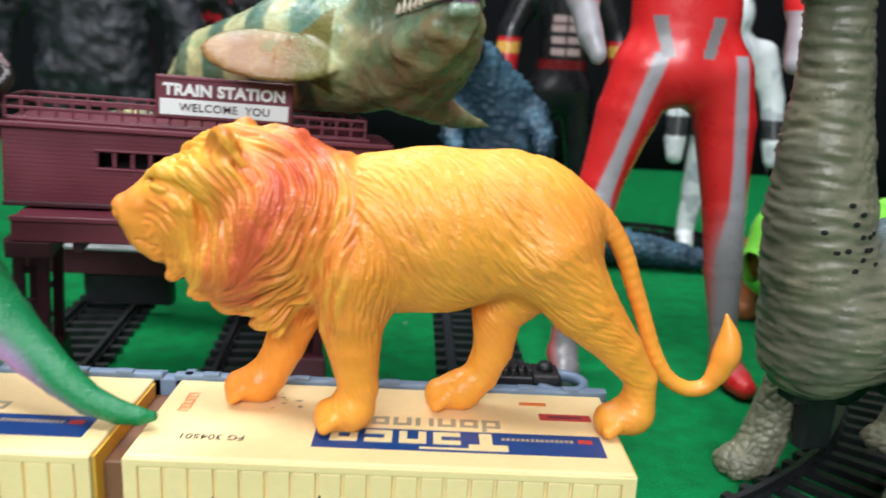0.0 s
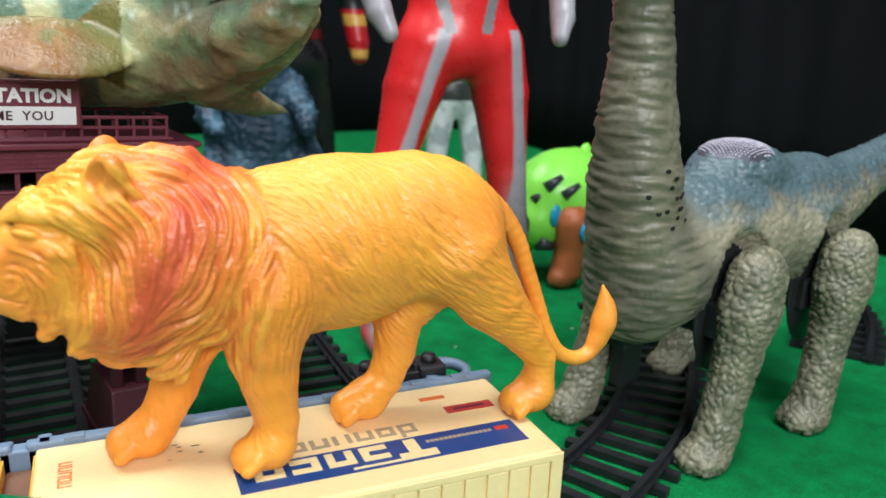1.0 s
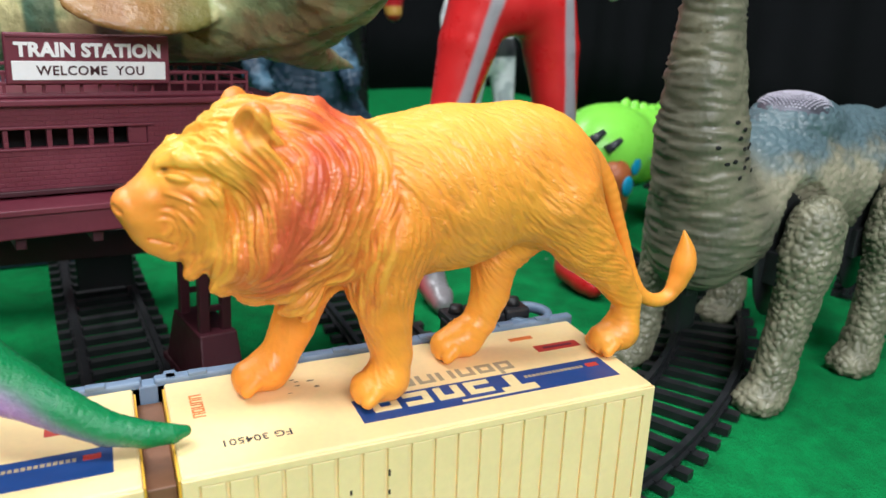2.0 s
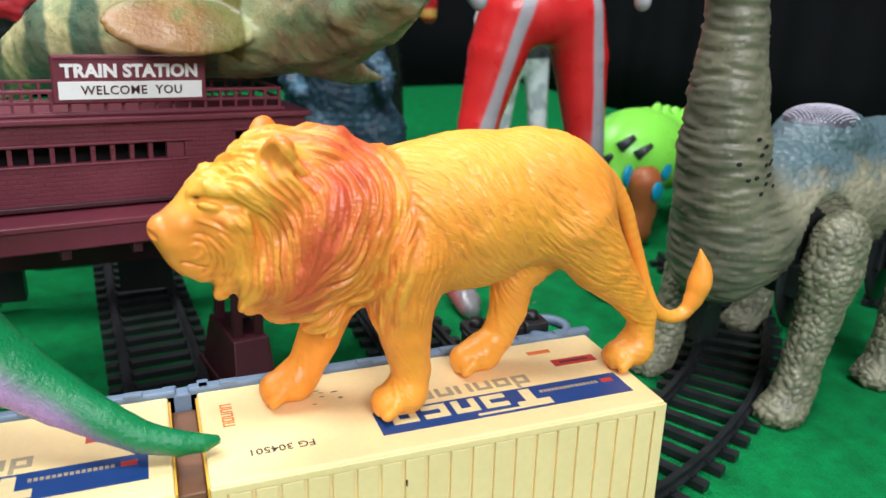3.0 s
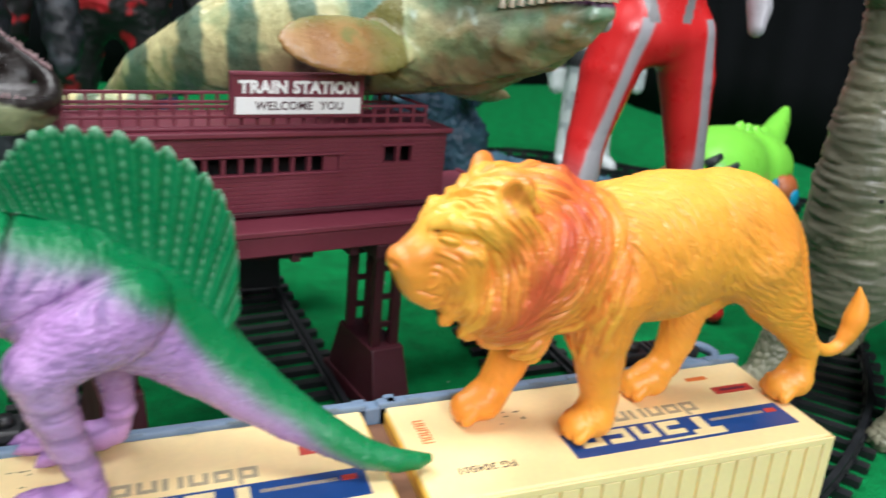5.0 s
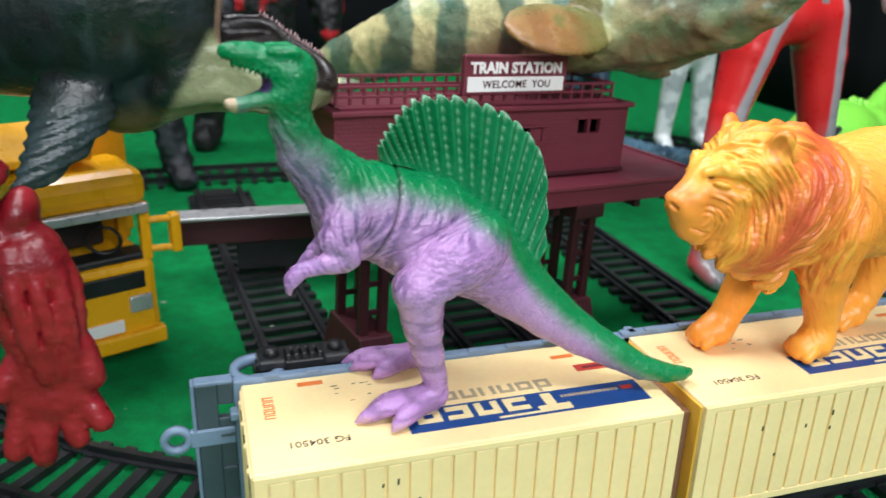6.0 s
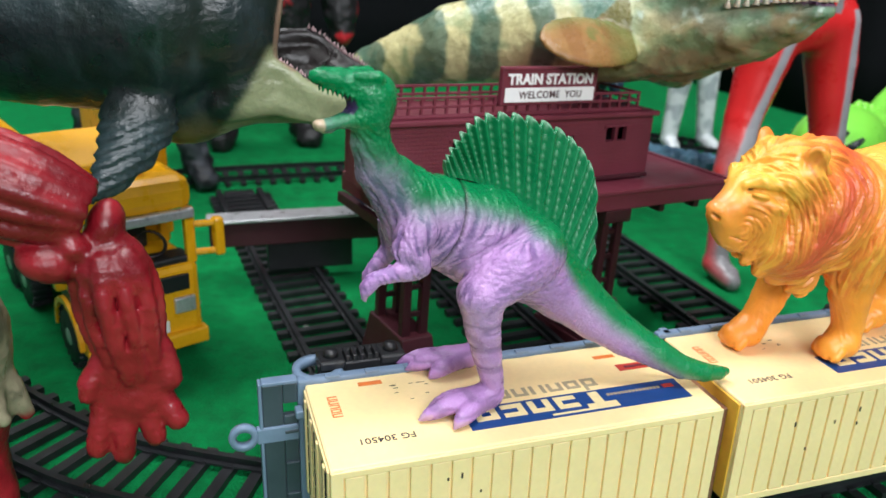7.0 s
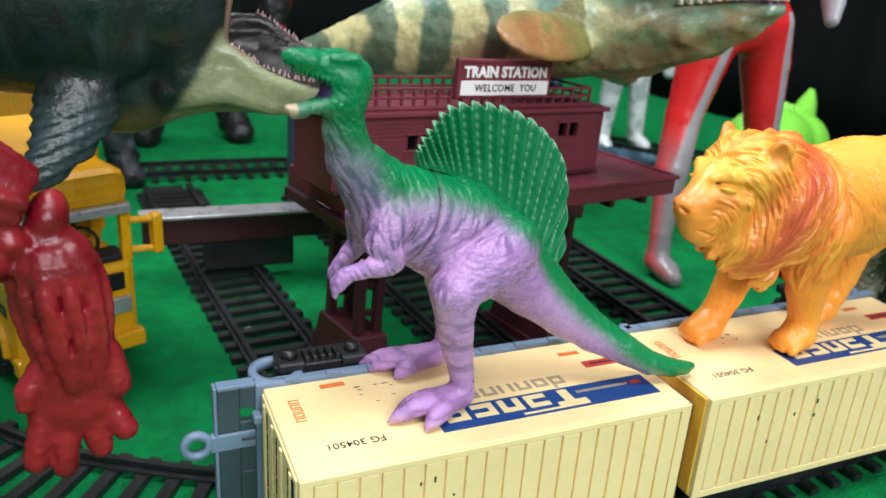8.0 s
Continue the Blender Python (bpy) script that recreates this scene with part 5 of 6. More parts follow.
    col = mix(col, (0.01, 0.01, 0.012), seam * 0.9)
    # Added filler lump closing the back of the mouth, in interior purple
    mouth_fill = (np.abs(v[:, 1] - 177.7) < 2.5) & (v[:, 2] > 134.2) & (v[:, 2] < 138.2) & (v[:, 0] < -178) & (v[:, 0] > -187)
    col = mix(col, srgb(58, 26, 84), 0.9 * mouth_fill)
    claws = (v[:, 2] < 53.8) & ((v[:, 0] < -159) | ((v[:, 1] < 171.5) & (v[:, 0] < -151)))
    col = mix(col, srgb(196, 160, 186), 0.7 * claws)
    v[:, 0] += 1.8 * smooth_step(108, 130, v[:, 2]) * (1 - smooth_step(-165, -155, v[:, 0]))
    o = (-140, 187, 51)
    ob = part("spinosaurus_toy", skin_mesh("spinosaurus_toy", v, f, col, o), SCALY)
    ob.matrix_basis = pose(-139.5 * MM, 186.5 * MM, 51 * MM, 0, 0, 5.8)
    tagged(ob, "lilac vinyl sail-backed dinosaur toy with green back and open mouth", "toy dinosaur")
    # sail: a wavy fan with ribs
    n_rib, rows = 19, 44
    verts, faces = [], []
    base = [(-152.0, 187.4, 115.0), (-145, 187.8, 113.0), (-139, 188, 110.0), (-130, 187.6, 105.0), (-122, 186.8, 98.5), (-116, 185.2, 92.0), (-110.5, 183, 85.5)]
    rim = [(-152.5, 187, 118.5), (-149.4, 187.2, 123.6), (-143.0, 187.6, 129.0), (-131, 187.4, 128.6), (-117.5, 187.0, 122.8), (-108.8, 185.6, 111.0), (-108.2, 183, 88.5)]

    def along(line, u):
        k = u * (len(line) - 1)
        i = min(int(k), len(line) - 2)
        w = k - i
        p = [Vector(line[max(min(i + j, len(line) - 1), 0)]) for j in (-1, 0, 1, 2)]
        return 0.5 * (2 * p[1] + (p[2] - p[0]) * w + (2 * p[0] - 5 * p[1] + 4 * p[2] - p[3]) * w * w + (3 * p[1] - p[0] - 3 * p[2] + p[3]) * w ** 3)

    cols = n_rib * 10
    tints = []
    for side in (-1, 1):
        for i in range(cols + 1):
            u = i / cols
            ridge = math.cos(u * n_rib * 2 * math.pi)
            a, b = along(base, u), along(rim, u)
            for j in range(rows + 1):
                w = j / rows
                p = a.lerp(b, w * (1 + 0.085 * (abs(math.cos(u * n_rib * math.pi)) - 0.75) * w))
                bead = max(ridge, 0) ** 2 * (0.5 + 0.5 * math.sin(w * 62)) if w > 0.12 else 0
                p.y += 0.95 * ridge * min(w * 2.2, 1) + side * (1.5 - 0.75 * w) + side * 0.3 * bead
                verts.append(((p.x + 140) * MM, (p.y - 187) * MM, (p.z - 51) * MM))
                wear = 0.28 * bead * (ridge * -side > -2) + (0.5 if w > 0.97 and ridge > 0.3 else 0)
                g0, g1 = srgb(6, 116, 70), srgb(150, 186, 160)
                tints.append([x + (y - x) * min(wear, 0.8) for x, y in zip(g0, g1)])
    half = (cols + 1) * (rows + 1)
    for i in range(cols):
        for j in range(rows):
            a = i * (rows + 1) + j
            q = (a, a + rows + 1, a + rows + 2, a + 1)
            faces += [q, tuple(half + k for k in reversed(q))]
        a = i * (rows + 1) + rows
        faces.append((a, a + rows + 1, half + a + rows + 1, half + a))
    for i in (0, cols):
        for j in range(rows):
            a = i * (rows + 1) + j
            faces.append((a, a + 1, half + a + 1, half + a) if i else (a + 1, a, half + a, half + a + 1))
    sail = mesh_from("sail", verts, faces)
    at = sail.color_attributes.new("Tint", "FLOAT_COLOR", "POINT")
    at.data.foreach_set("color", np.array([(*c, 1.0) for c in tints], np.float32).ravel())
    part("sail", sail, SAIL_SKIN, ob, "green ribbed fan-shaped sail")
    return ob


def brachiosaurus():
    """Built facing -x round its own middle, then turned."""
    t = thing("brachiosaurus_toy", "grey-green plastic walking long-necked dinosaur toy with silver speaker disc", "toy dinosaur", (145.5, 239, 0), 14.2)
    s = Sculpt((-82, -38, 18), (204, 38, 187), 0.9)
    s.limb([(-26, 0, 67, 21.5), (0, 0, 72, 24.5), (40, 0, 74, 25), (70, 0, 77, 20), (95, 0, 80, 14.5), (125, 0, 88, 11), (160, 0, 98, 7.5), (196, 0, 108, 4)], 7, (1, 0.95, 1.05))
    s.limb([(-28, 0, 66, 21), (-36, 0, 82, 16.5), (-38.5, 0, 98, 15.4), (-40.6, 0, 116, 12.9), (-41.2, 0, 138, 10.2), (-43.5, 0, 157, 8.8), (-50, 0, 168, 8.2)], 6)
    s.limb([(-51, 0, 168, 8.2), (-66, 0, 166.5, 7.0), (-79, 0, 163.5, 4.5)], 4)
    s.limb([(-60, 0, 162.6, 0.7), (-82, 0, 160.2, 0.9)], 0.6, (1, 8, 1), cut=True)
    s.lump((20, 0, 98), (21, 15.5, 9), 6)
    s.lump((66, 0, 92), (14, 10, 6), 6)
    s.lump((-36, 0, 54), (11, 16, 12.5), 6)
    s.lump((50, 0, 74), (25, 28, 21), 6)
    for x, w, z in ((-4, 26, 52), (51, 30, 54)):
        for sy in (-1, 1):
            s.lump((x + 1.5, sy * w, z), (17.5, 13.5, 33), 1.0, cut=True)
    v, f, n = s.surface()
    front = 1 - smooth_step(-29, -13, v[:, 0])
    rear_neck = smooth_step(-42, -36, v[:, 0]) * smooth_step(92, 102, v[:, 2])
    ringed = np.clip(front * (1 - 0.85 * rear_neck), 0, 1)
    around = np.column_stack([n[:, 1], -n[:, 0], 0.5 * (fbm(v / 15.0 + 6, 2) - 0.5)])
    rings, _ = strokes(v, n, 1500, ringed + 1e-4, around, 22, 1.15, 0.85, 33, 0.9)
    v = v + n * ((rings - 0.6) * 1.6 * ringed)[:, None]

    def cobbles(p, size):
        return smooth_step(0.0, 0.28, cells((p + 4 * (fbm(p / 7.0, 2) - 0.5)[:, None]) / np.array([size, size, size * 0.8]) + 20))

    hide = np.maximum(1 - front, rear_neck)
    v = v + n * (((fbm(v / 8.0, 2) - 0.5) * 1.0 + (cobbles(v, 3.4) - 0.6) * 0.75) * hide)[:, None]
    base, pale, blue = srgb(116, 113, 94), srgb(156, 150, 128), srgb(80, 104, 112)
    col = mix(base, srgb(98, 97, 82), smooth_step(0.4, 0.6, fbm(v / 16.0)))
    back = smooth_step(80, 92, v[:, 2] + (fbm(v / 9.0 + 5) - 0.5) * 26) * smooth_step(-30, -12, v[:, 0])
    col = mix(col, pale, 0.8 * smooth_step(66, 80, v[:, 2]) * smooth_step(-34, -14, v[:, 0]) * (1 - smooth_step(84, 92, v[:, 2])))
    col = mix(col, blue, 0.9 * back)
    col = mix(col, srgb(200, 205, 200), 0.85 * (v[:, 0] < -60) * (v[:, 2] > 157) * (v[:, 2] < 164))
    part("body", skin_mesh("body", v, f, col), HIDE, t)
    # speaker disc
    bm = bmesh.new()
    prof = [(0.1, 6.6), (6, 6.2), (11, 4.6), (14, 2.4), (15.6, 0), (16.2, -2)]
    d = lathe(prof, 40)
    dm = Matrix.Translation((18 * MM, 0, 102.5 * MM)) @ Matrix.Diagonal((1.0, 0.85, 0.85, 1))
    bmesh.ops.transform(d, matrix=dm, verts=d.verts)
    disc = part("speaker_disc", d, DISC, t, "silver dotted speaker disc", smooth=True)
    dots = bmesh.new()
    for i in range(-12, 13):
        for j in range(-12, 13):
            x, y = i * 1.35 + (j % 2) * 0.67, j * 1.2
            r = math.hypot(x, y)
            if r < 14.6:
                z = np.interp(r, [0, 6, 11, 14, 15.6], [6.6, 6.2, 4.6, 2.4, 0])
                bmesh.ops.create_icosphere(dots, subdivisions=1, radius=0.52 * MM, matrix=dm @ Matrix.Translation((x * MM, y * MM, z * MM)))
    tagged(part("dots", dots, DISC_DOT, disc, smooth=True), kind="stuff")
    # speaker holes on the chest
    for turn, z in ((63, 103), (77, 101.6), (71, 99.6), (43, 96.4), (79, 96.4), (89, 96.2), (97, 96.6), (66, 92.2), (86, 92.4), (93, 92.8), (50, 89), (83, 89), (97, 88.8), (75, 85.8)):
        a = radians(turn + 9)
        dirv = np.array([-math.cos(a), -math.sin(a)])
        sel = (np.abs(v[:, 2] - z) < 1.6)
        q = v[sel]
        rel = q[:, :2] - np.array([-35, 0])
        along_d = rel @ dirv
        off = np.abs(rel @ np.array([-dirv[1], dirv[0]]))
        ok = (off < 1.6) & (along_d > 0)
        if not ok.any():
            continue
        p = q[ok][np.argmax(along_d[ok])]
        bm = bmesh.new()
        bmesh.ops.create_uvsphere(bm, u_segments=10, v_segments=6, radius=0.85 * MM,
                                  matrix=Matrix.Translation([c * MM for c in p]) @ Matrix.Rotation(a, 4, "Z") @ Matrix.Diagonal((0.25, 1.2, 0.9, 1)))
        part("speaker_hole", bm, HOLE, t, smooth=True)
    # legs
    for nm, x, sy, lean in (("front_leg", -3.5, -1, -11.5), ("front_leg", -10, 1, -16), ("hind_leg", 52, -1, -8), ("hind_leg", 50, 1, -8)):
        w = Sculpt((-26, -16, -1), (22, 16, 88), 0.6)
        w.limb([(1, 0, 65.0, 11.0), (1, 0, 55, 11.6), (1.0, 0, 38, 8.8), (0, 0, 24, 7.9), (-1, 0, 12, 8.4), (-2.0, 0, 5, 8.6)], 4, (1, 0.86, 1))
        w.lump((-6, 0, 4), (9, 8.5, 6), 3)
        for ky in (-5, 0, 5):
            w.lump((-12.5 + abs(ky) * 0.3, ky, 3), (2.6, 2.6, 3), 1.2)
        w.f[:, :, :1] = 1.0
        lv, lf, ln = w.surface()
        off = np.array([x * 3.1, sy * 17.0, 5.0])
        lv = lv + ln * ((fbm((lv + off) / 8.0, 2) - 0.5) * 1.0 + (cobbles(lv + off, 3.3) - 0.6) * 0.85)[:, None]
        lv[:, 0] += lean * (62 - lv[:, 2]) / 62
        lv[:, 2] = np.maximum(lv[:, 2], 0.0)
        lc = mix(srgb(112, 112, 92), srgb(134, 132, 110), smooth_step(0.45, 0.65, fbm((lv + off) / 5.0, 2)))
        leg = part(nm, skin_mesh(nm, lv, lf, lc), HIDE, t)
        leg.location = (x * MM, sy * (26.5 if x < 0 else 30.5) * MM, 0)
    for x, w in ((-2.5, 15), (52.5, 18)):
        for sy in (-1, 1):
            bm = bmesh.new()
            bmesh.ops.create_uvsphere(bm, u_segments=24, v_segments=16, radius=MM, matrix=Matrix.Translation((x * MM, sy * w * MM, 55 * MM)) @ Matrix.Diagonal((16, 2.2, 27, 1)))
            part("leg_socket", bm, BLACK_PLASTIC, t, smooth=True)
    part("battery_tab", box(-40, -35, -4, 4, 40, 50, 0.4), BLACK_PLASTIC, t)
    part("leg_axle", box(-14, -6, -22, 22, 44, 56, 0.5), BLACK_PLASTIC, t)
    part("leg_axle", box(41, 49, -22, 22, 44, 56, 0.5), BLACK_PLASTIC, t)
    part("inner_leg_guard", box(-20, -8, 12, 18, 14, 46, 1), BLACK_PLASTIC, t)
    return t


lion()
spinosaurus()
brachiosaurus()


def finish(name, s, paint, material, origin, label, category, relief=None, floor_z=0.0):
    """Skin a sculpt, roughen it, paint it and stand it in its place as one mesh."""
    v, f, n = s.surface()
    if relief is not None:
        v = v + n * relief(v, n)[:, None]
    if floor_z is not None:
        v[:, 2] = np.maximum(v[:, 2], floor_z + 0.05)
    ob = part(name, skin_mesh(name, v, f, paint(v, n), origin), material)
    ob.location = [c * MM for c in origin]
    return tagged(ob, label, category)


def tooth_row(parent, origin, line, count, size, lean=(0, 0, 1), jitter=0.2, material=None):
    """Pointed teeth along a line, each a part."""
    rng = random.Random(3)
    for i in range(count):
        u = i / max(count - 1, 1) * (len(line) - 1)
        k = min(int(u), len(line) - 2)
        p = Vector(line[k]).lerp(Vector(line[k + 1]), u - k) - Vector(origin)
        h = size * rng.uniform(0.75, 1.2)
        d = Vector(lean) + Vector((rng.uniform(-jitter, jitter), rng.uniform(-jitter, jitter), 0))
        bm = bmesh.new()
        add_tube(bm, p, p + d.normalized() * h, size * 0.34, size * 0.05, 7)
        part("tooth", bm, material or TOOTH, parent, smooth=True)


def sea_reptile():
    """A striped sea reptile lying along the station roof, its head towards the viewer."""
    s = Sculpt((-176, 205, 66), (48, 480, 192), 1.25)
    s.limb([(-150, 470, 72, 3), (-140, 430, 92, 6), (-124, 385, 110, 11), (-96, 345, 127, 17), (-62, 323, 135, 21.5), (-34, 310, 137, 22), (-14, 294, 138, 19)], 7)
    s.limb([(-14, 292, 136, 16.5), (-6, 264, 141, 11), (-1, 248, 146.5, 7), (1.5, 238, 151.0, 3.6)], 5, (1.3, 1, 1))
    s.limb([(-16, 292, 150, 15), (-12, 264, 166, 10), (-8, 240, 176, 5)], 5, (1.25, 1, 1))
    s.limb([(-8, 266, 155.5, 5.5), (-2, 232, 165, 7)], 2.0, (1.8, 1, 1), cut=True)
    # flippers
    s.lump((-62, 284, 134.8), (23.5, 12.5, 2.8), 2.2, (42, 4, 8))
    s.limb([(-38, 296, 130, 9), (-50, 290, 132, 5.5)], 4, (1, 1, 0.7))
    s.limb([(-12, 312, 121, 11), (2, 320, 114, 6.5), (17, 330, 110, 1.0)], 5, (1, 1, 0.7))
    s.lump((-141, 360, 103), (22, 8, 4), 3, (0, -6, -32))
    def relief(v, n):
        throat = (1 - smooth_step(285, 300, v[:, 1])) * smooth_step(-45, -25, v[:, 0])
        folds = np.sin((v[:, 1] * 0.5 + v[:, 0] * 0.55 + v[:, 2] * 0.25) * 1.0 + (fbm(v / 12) - 0.5) * 4)
        fin = (v[:, 1] < 297) & (v[:, 0] < -42)
        return np.where(fin, (fbm(v / 7.0, 2) - 0.5) * 0.7, (fbm(v / 3.5, 2) - 0.5) * 1.1 + folds * 0.7 * throat)

    def paint(v, n):
        cream, moss, teal, clay, rust = srgb(206, 198, 146), srgb(118, 142, 102), srgb(98, 156, 146), srgb(138, 120, 88), srgb(146, 94, 46)
        t1 = fbm(v / 10.0, 3)
        col = mix(cream, moss, smooth_step(0.45, 0.62, t1) * 0.7)
        band = smooth_step(-0.1, 0.45, np.sin(v[:, 0] * 0.33 + (fbm(v / 12.0 + 3) - 0.5) * 2.5))
        col = mix(col, srgb(50, 92, 82), 0.8 * band * (1 - smooth_step(-48, -36, v[:, 0])))
        head = smooth_step(-45, -28, v[:, 0])
        col = mix(col, mix(np.tile(clay, (len(v), 1)), moss, 0.75 * smooth_step(0.42, 0.62, fbm(v / 8.0 + 11, 3))), head * 0.95)
        col = mix(col, srgb(176, 164, 124), head * 0.5 * smooth_step(0.5, 0.7, np.sin((v[:, 1] * 0.5 + v[:, 0] * 0.55 + v[:, 2] * 0.25) + (fbm(v / 12) - 0.5) * 4)))
        col = mix(col, teal, 0.4 * smooth_step(136, 154, v[:, 2] + 10 * (fbm(v / 9.0 + 2) - 0.5)) * smooth_step(0.3, 0.55, fbm(v / 7.0)))
        col = mix(col, srgb(190, 208, 196), 0.7 * smooth_step(0.66, 0.8, fbm(v / np.array([3.0, 9.0, 3.0]) + 40, 2)) * smooth_step(-60, -40, v[:, 0]) * smooth_step(136, 146, v[:, 2]))
        fin = ((v[:, 1] < 296) & (v[:, 0] < -42)).astype(float)
        col = mix(col, rust, fin * 0.85)
        col = mix(col, srgb(92, 104, 52), fin * np.clip(smooth_step(-62, -46, v[:, 0] + 8 * (fbm(v / 5.0) - 0.5)) + smooth_step(0.55, 0.7, fbm(v / 6.0 + 20)), 0, 1) * 0.75)
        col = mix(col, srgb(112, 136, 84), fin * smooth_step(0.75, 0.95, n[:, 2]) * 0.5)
        tailfin = ((v[:, 0] < -124) & (v[:, 1] < 326) & (v[:, 2] < 119)).astype(float)
        col = mix(col, srgb(186, 172, 96), tailfin * 0.7)
        mouth = (v[:, 1] < 262) & (n[:, 1] < 0.4) & (v[:, 2] > 152.5) & (v[:, 2] < 168) & (np.abs(n[:, 2]) > 0.35)
        return mix(col, srgb(96, 52, 92), 0.9 * mouth)

    o = (-60, 318, 107)
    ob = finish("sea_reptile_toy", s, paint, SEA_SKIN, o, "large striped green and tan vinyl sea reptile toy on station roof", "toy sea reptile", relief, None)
    for sx in (-1, 1):
        tooth_row(ob, o, [(-6 + sx * 12, 264, 149.5), (-1 + sx * 8, 249, 152.5), (1.5 + sx * 4.0, 238.5, 154.0)], 11, 4.2)
    tooth_row(ob, o, [(-2, 236.0, 154.0), (5, 236.0, 154.0)], 4, 4.0)
    return ob


def dark_shark():
    s = Sculpt((-360, 215, 78), (-130, 345, 205), 1.15)
    s.limb([(-352, 312, 160, 22), (-300, 298, 151, 30), (-255, 286, 148, 31.5), (-220, 281, 146, 33), (-202, 278, 145, 27)], 7)
    s.lump((-212, 276, 116), (16, 14, 12), 5)
    s.limb([(-202, 278, 168, 21), (-176, 277, 186, 14), (-158, 276, 194, 8)], 6, (1, 1.15, 1))
    s.lump((-150, 277, 140), (38, 32, 25), 1.2, cut=True)
    # lower jaw: a scoop of two walls, a floor and a blunt tip
    s.limb([(-198, 262, 126, 5), (-187, 259.5, 130.8, 2.8), (-181, 258.5, 129.2, 2.5), (-175, 257.5, 124.6, 2.5), (-165, 258, 120.6, 2.5), (-154, 262, 119, 2.5), (-150, 267, 119, 2.6), (-149, 274, 121, 2.6), (-151, 281, 124.5, 2.5), (-160, 288.5, 130.5, 2.5), (-169, 292.5, 136.6, 2.6), (-190, 294, 134, 4)], 3)
    s.limb([(-201, 263, 119, 6), (-185, 260.8, 120, 4.4), (-172, 260.4, 116, 4.2), (-158, 263.5, 115, 3.8), (-152, 271, 115.5, 3.6), (-155, 279, 118, 4), (-168, 286, 122, 4.6), (-190, 290, 124, 6)], 3.5)
    s.limb([(-196, 261.5, 124, 5), (-187, 260.4, 125.5, 3.6), (-180, 259.6, 124, 3.2), (-172, 259.4, 120.4, 3), (-160, 261, 117.6, 3)], 3)
    s.limb([(-190, 293, 129, 4), (-169, 290.5, 129.5, 3.4), (-159, 284.5, 124.5, 3.2)], 3)
    s.limb([(-207, 272, 117, 10), (-190, 271, 117.2, 6.3), (-172, 270, 115.6, 5.2), (-157, 270, 115.6, 4.2)], 3.5)
    s.limb([(-200, 281, 118, 8), (-184, 280, 117.6, 6), (-168, 278.5, 117, 5), (-157, 275, 116.6, 4)], 3.5)
    # flippers
    s.limb([(-226, 257, 116, 10), (-230.5, 251.5, 107, 7.2), (-235.5, 247, 101, 4.8), (-242, 243, 95.6, 1.2)], 4, (1.15, 0.42, 1))
    s.limb([(-300, 268, 120, 12), (-316, 250, 108, 6), (-326, 240, 100, 2)], 5, (1.15, 0.45, 1))

    def relief(v, n):
        fin = (1 - smooth_step(114, 121, v[:, 2])) * (v[:, 1] < 261) * (v[:, 0] < -210)
        grain = strands(v[:, 0] / 2.6 + 2 * fbm(v / 9.0), v[:, 2] / 14.0, 1.5)
        jaw = (v[:, 0] > -200) & (v[:, 2] < 140)
        return ((fbm(v / 6.0, 3) - 0.5) * 0.9 + (grain - 0.5) * 0.35) * (1 - fin) * np.where(jaw, 0.35, 1) + fin * np.sin((v[:, 2] - 0.35 * v[:, 0]) * 2.0 + 5 * fbm(v / 9.0)) * 0.6

    def paint(v, n):
        dark, slate, belly = srgb(27, 40, 42), srgb(54, 72, 76), srgb(146, 152, 116)
        x, y, z = v.T
        col = mix(dark, srgb(20, 32, 28), smooth_step(0.4, 0.6, fbm(v / 14.0)))
        # Streaks and a paler upper flank put the glossy sheen into colour
        col = mix(col, srgb(66, 86, 86), 0.35 * smooth_step(0.5, 0.9, strands(x / 3.5 + 3 * fbm(v / 12.0), z / 22.0, 5.5)) * smooth_step(118, 136, z))
        col = mix(col, srgb(62, 82, 86), 0.7 * smooth_step(142, 164, z + 6 * (fbm(v / 8.0 + 3) - 0.5)) * (1 - smooth_step(-225, -200, x)))
        jaw = smooth_step(-190, -186, x + 0.57 * (134 - z) + (fbm(v / 5) - 0.5) * 3) * (1 - smooth_step(136, 139, z))
        under = (1 - smooth_step(107, 117, z + (fbm(v / 9.0) - 0.5) * 8)) * (x > -330) * (y > 258)
        col = mix(col, srgb(112, 98, 52), 0.75 * under)
        col = mix(col, belly, 0.95 * jaw)
        fin = (1 - smooth_step(112, 122, z)) * (y < 261) * (x < -210)
        col = mix(col, slate, fin * 0.6)
        q = (v - np.array((-150, 277, 140))) / np.array((38, 32, 25))
        k = np.sqrt((q ** 2).sum(1))
        col = mix(col, srgb(150, 122, 104), 0.8 * (1 - smooth_step(0.02, 0.05, np.abs(k - 1.06))) * (z > 130) * (x < -165))
        inward = n[:, 1] * (276 - y) + n[:, 2] * (134 - z)
        scoop = smooth_step(0.5, 3.0, inward) * (x > -196) * (z < 140) * (y > 256)
        inside = np.maximum(1 - smooth_step(1.0, 1.035, k), scoop * smooth_step(-196, -190, x))
        return mix(col, srgb(20, 8, 13), 0.98 * np.clip(inside, 0, 1))

    o = (-250, 285, 104)
    ob = finish("dark_shark_toy", s, paint, DARK_HIDE, o, "large dark green sea monster toy with open toothy jaws on truck", "toy sea monster", relief, None)
    tooth_row(ob, o, [(-186, 259.8, 132.8), (-181, 258.8, 131.2), (-175, 257.8, 126.6), (-165, 258.2, 122.6), (-155, 261.5, 121)], 26, 1.9, (0.15, 0, 1), 0.3, PINK_TOOTH)
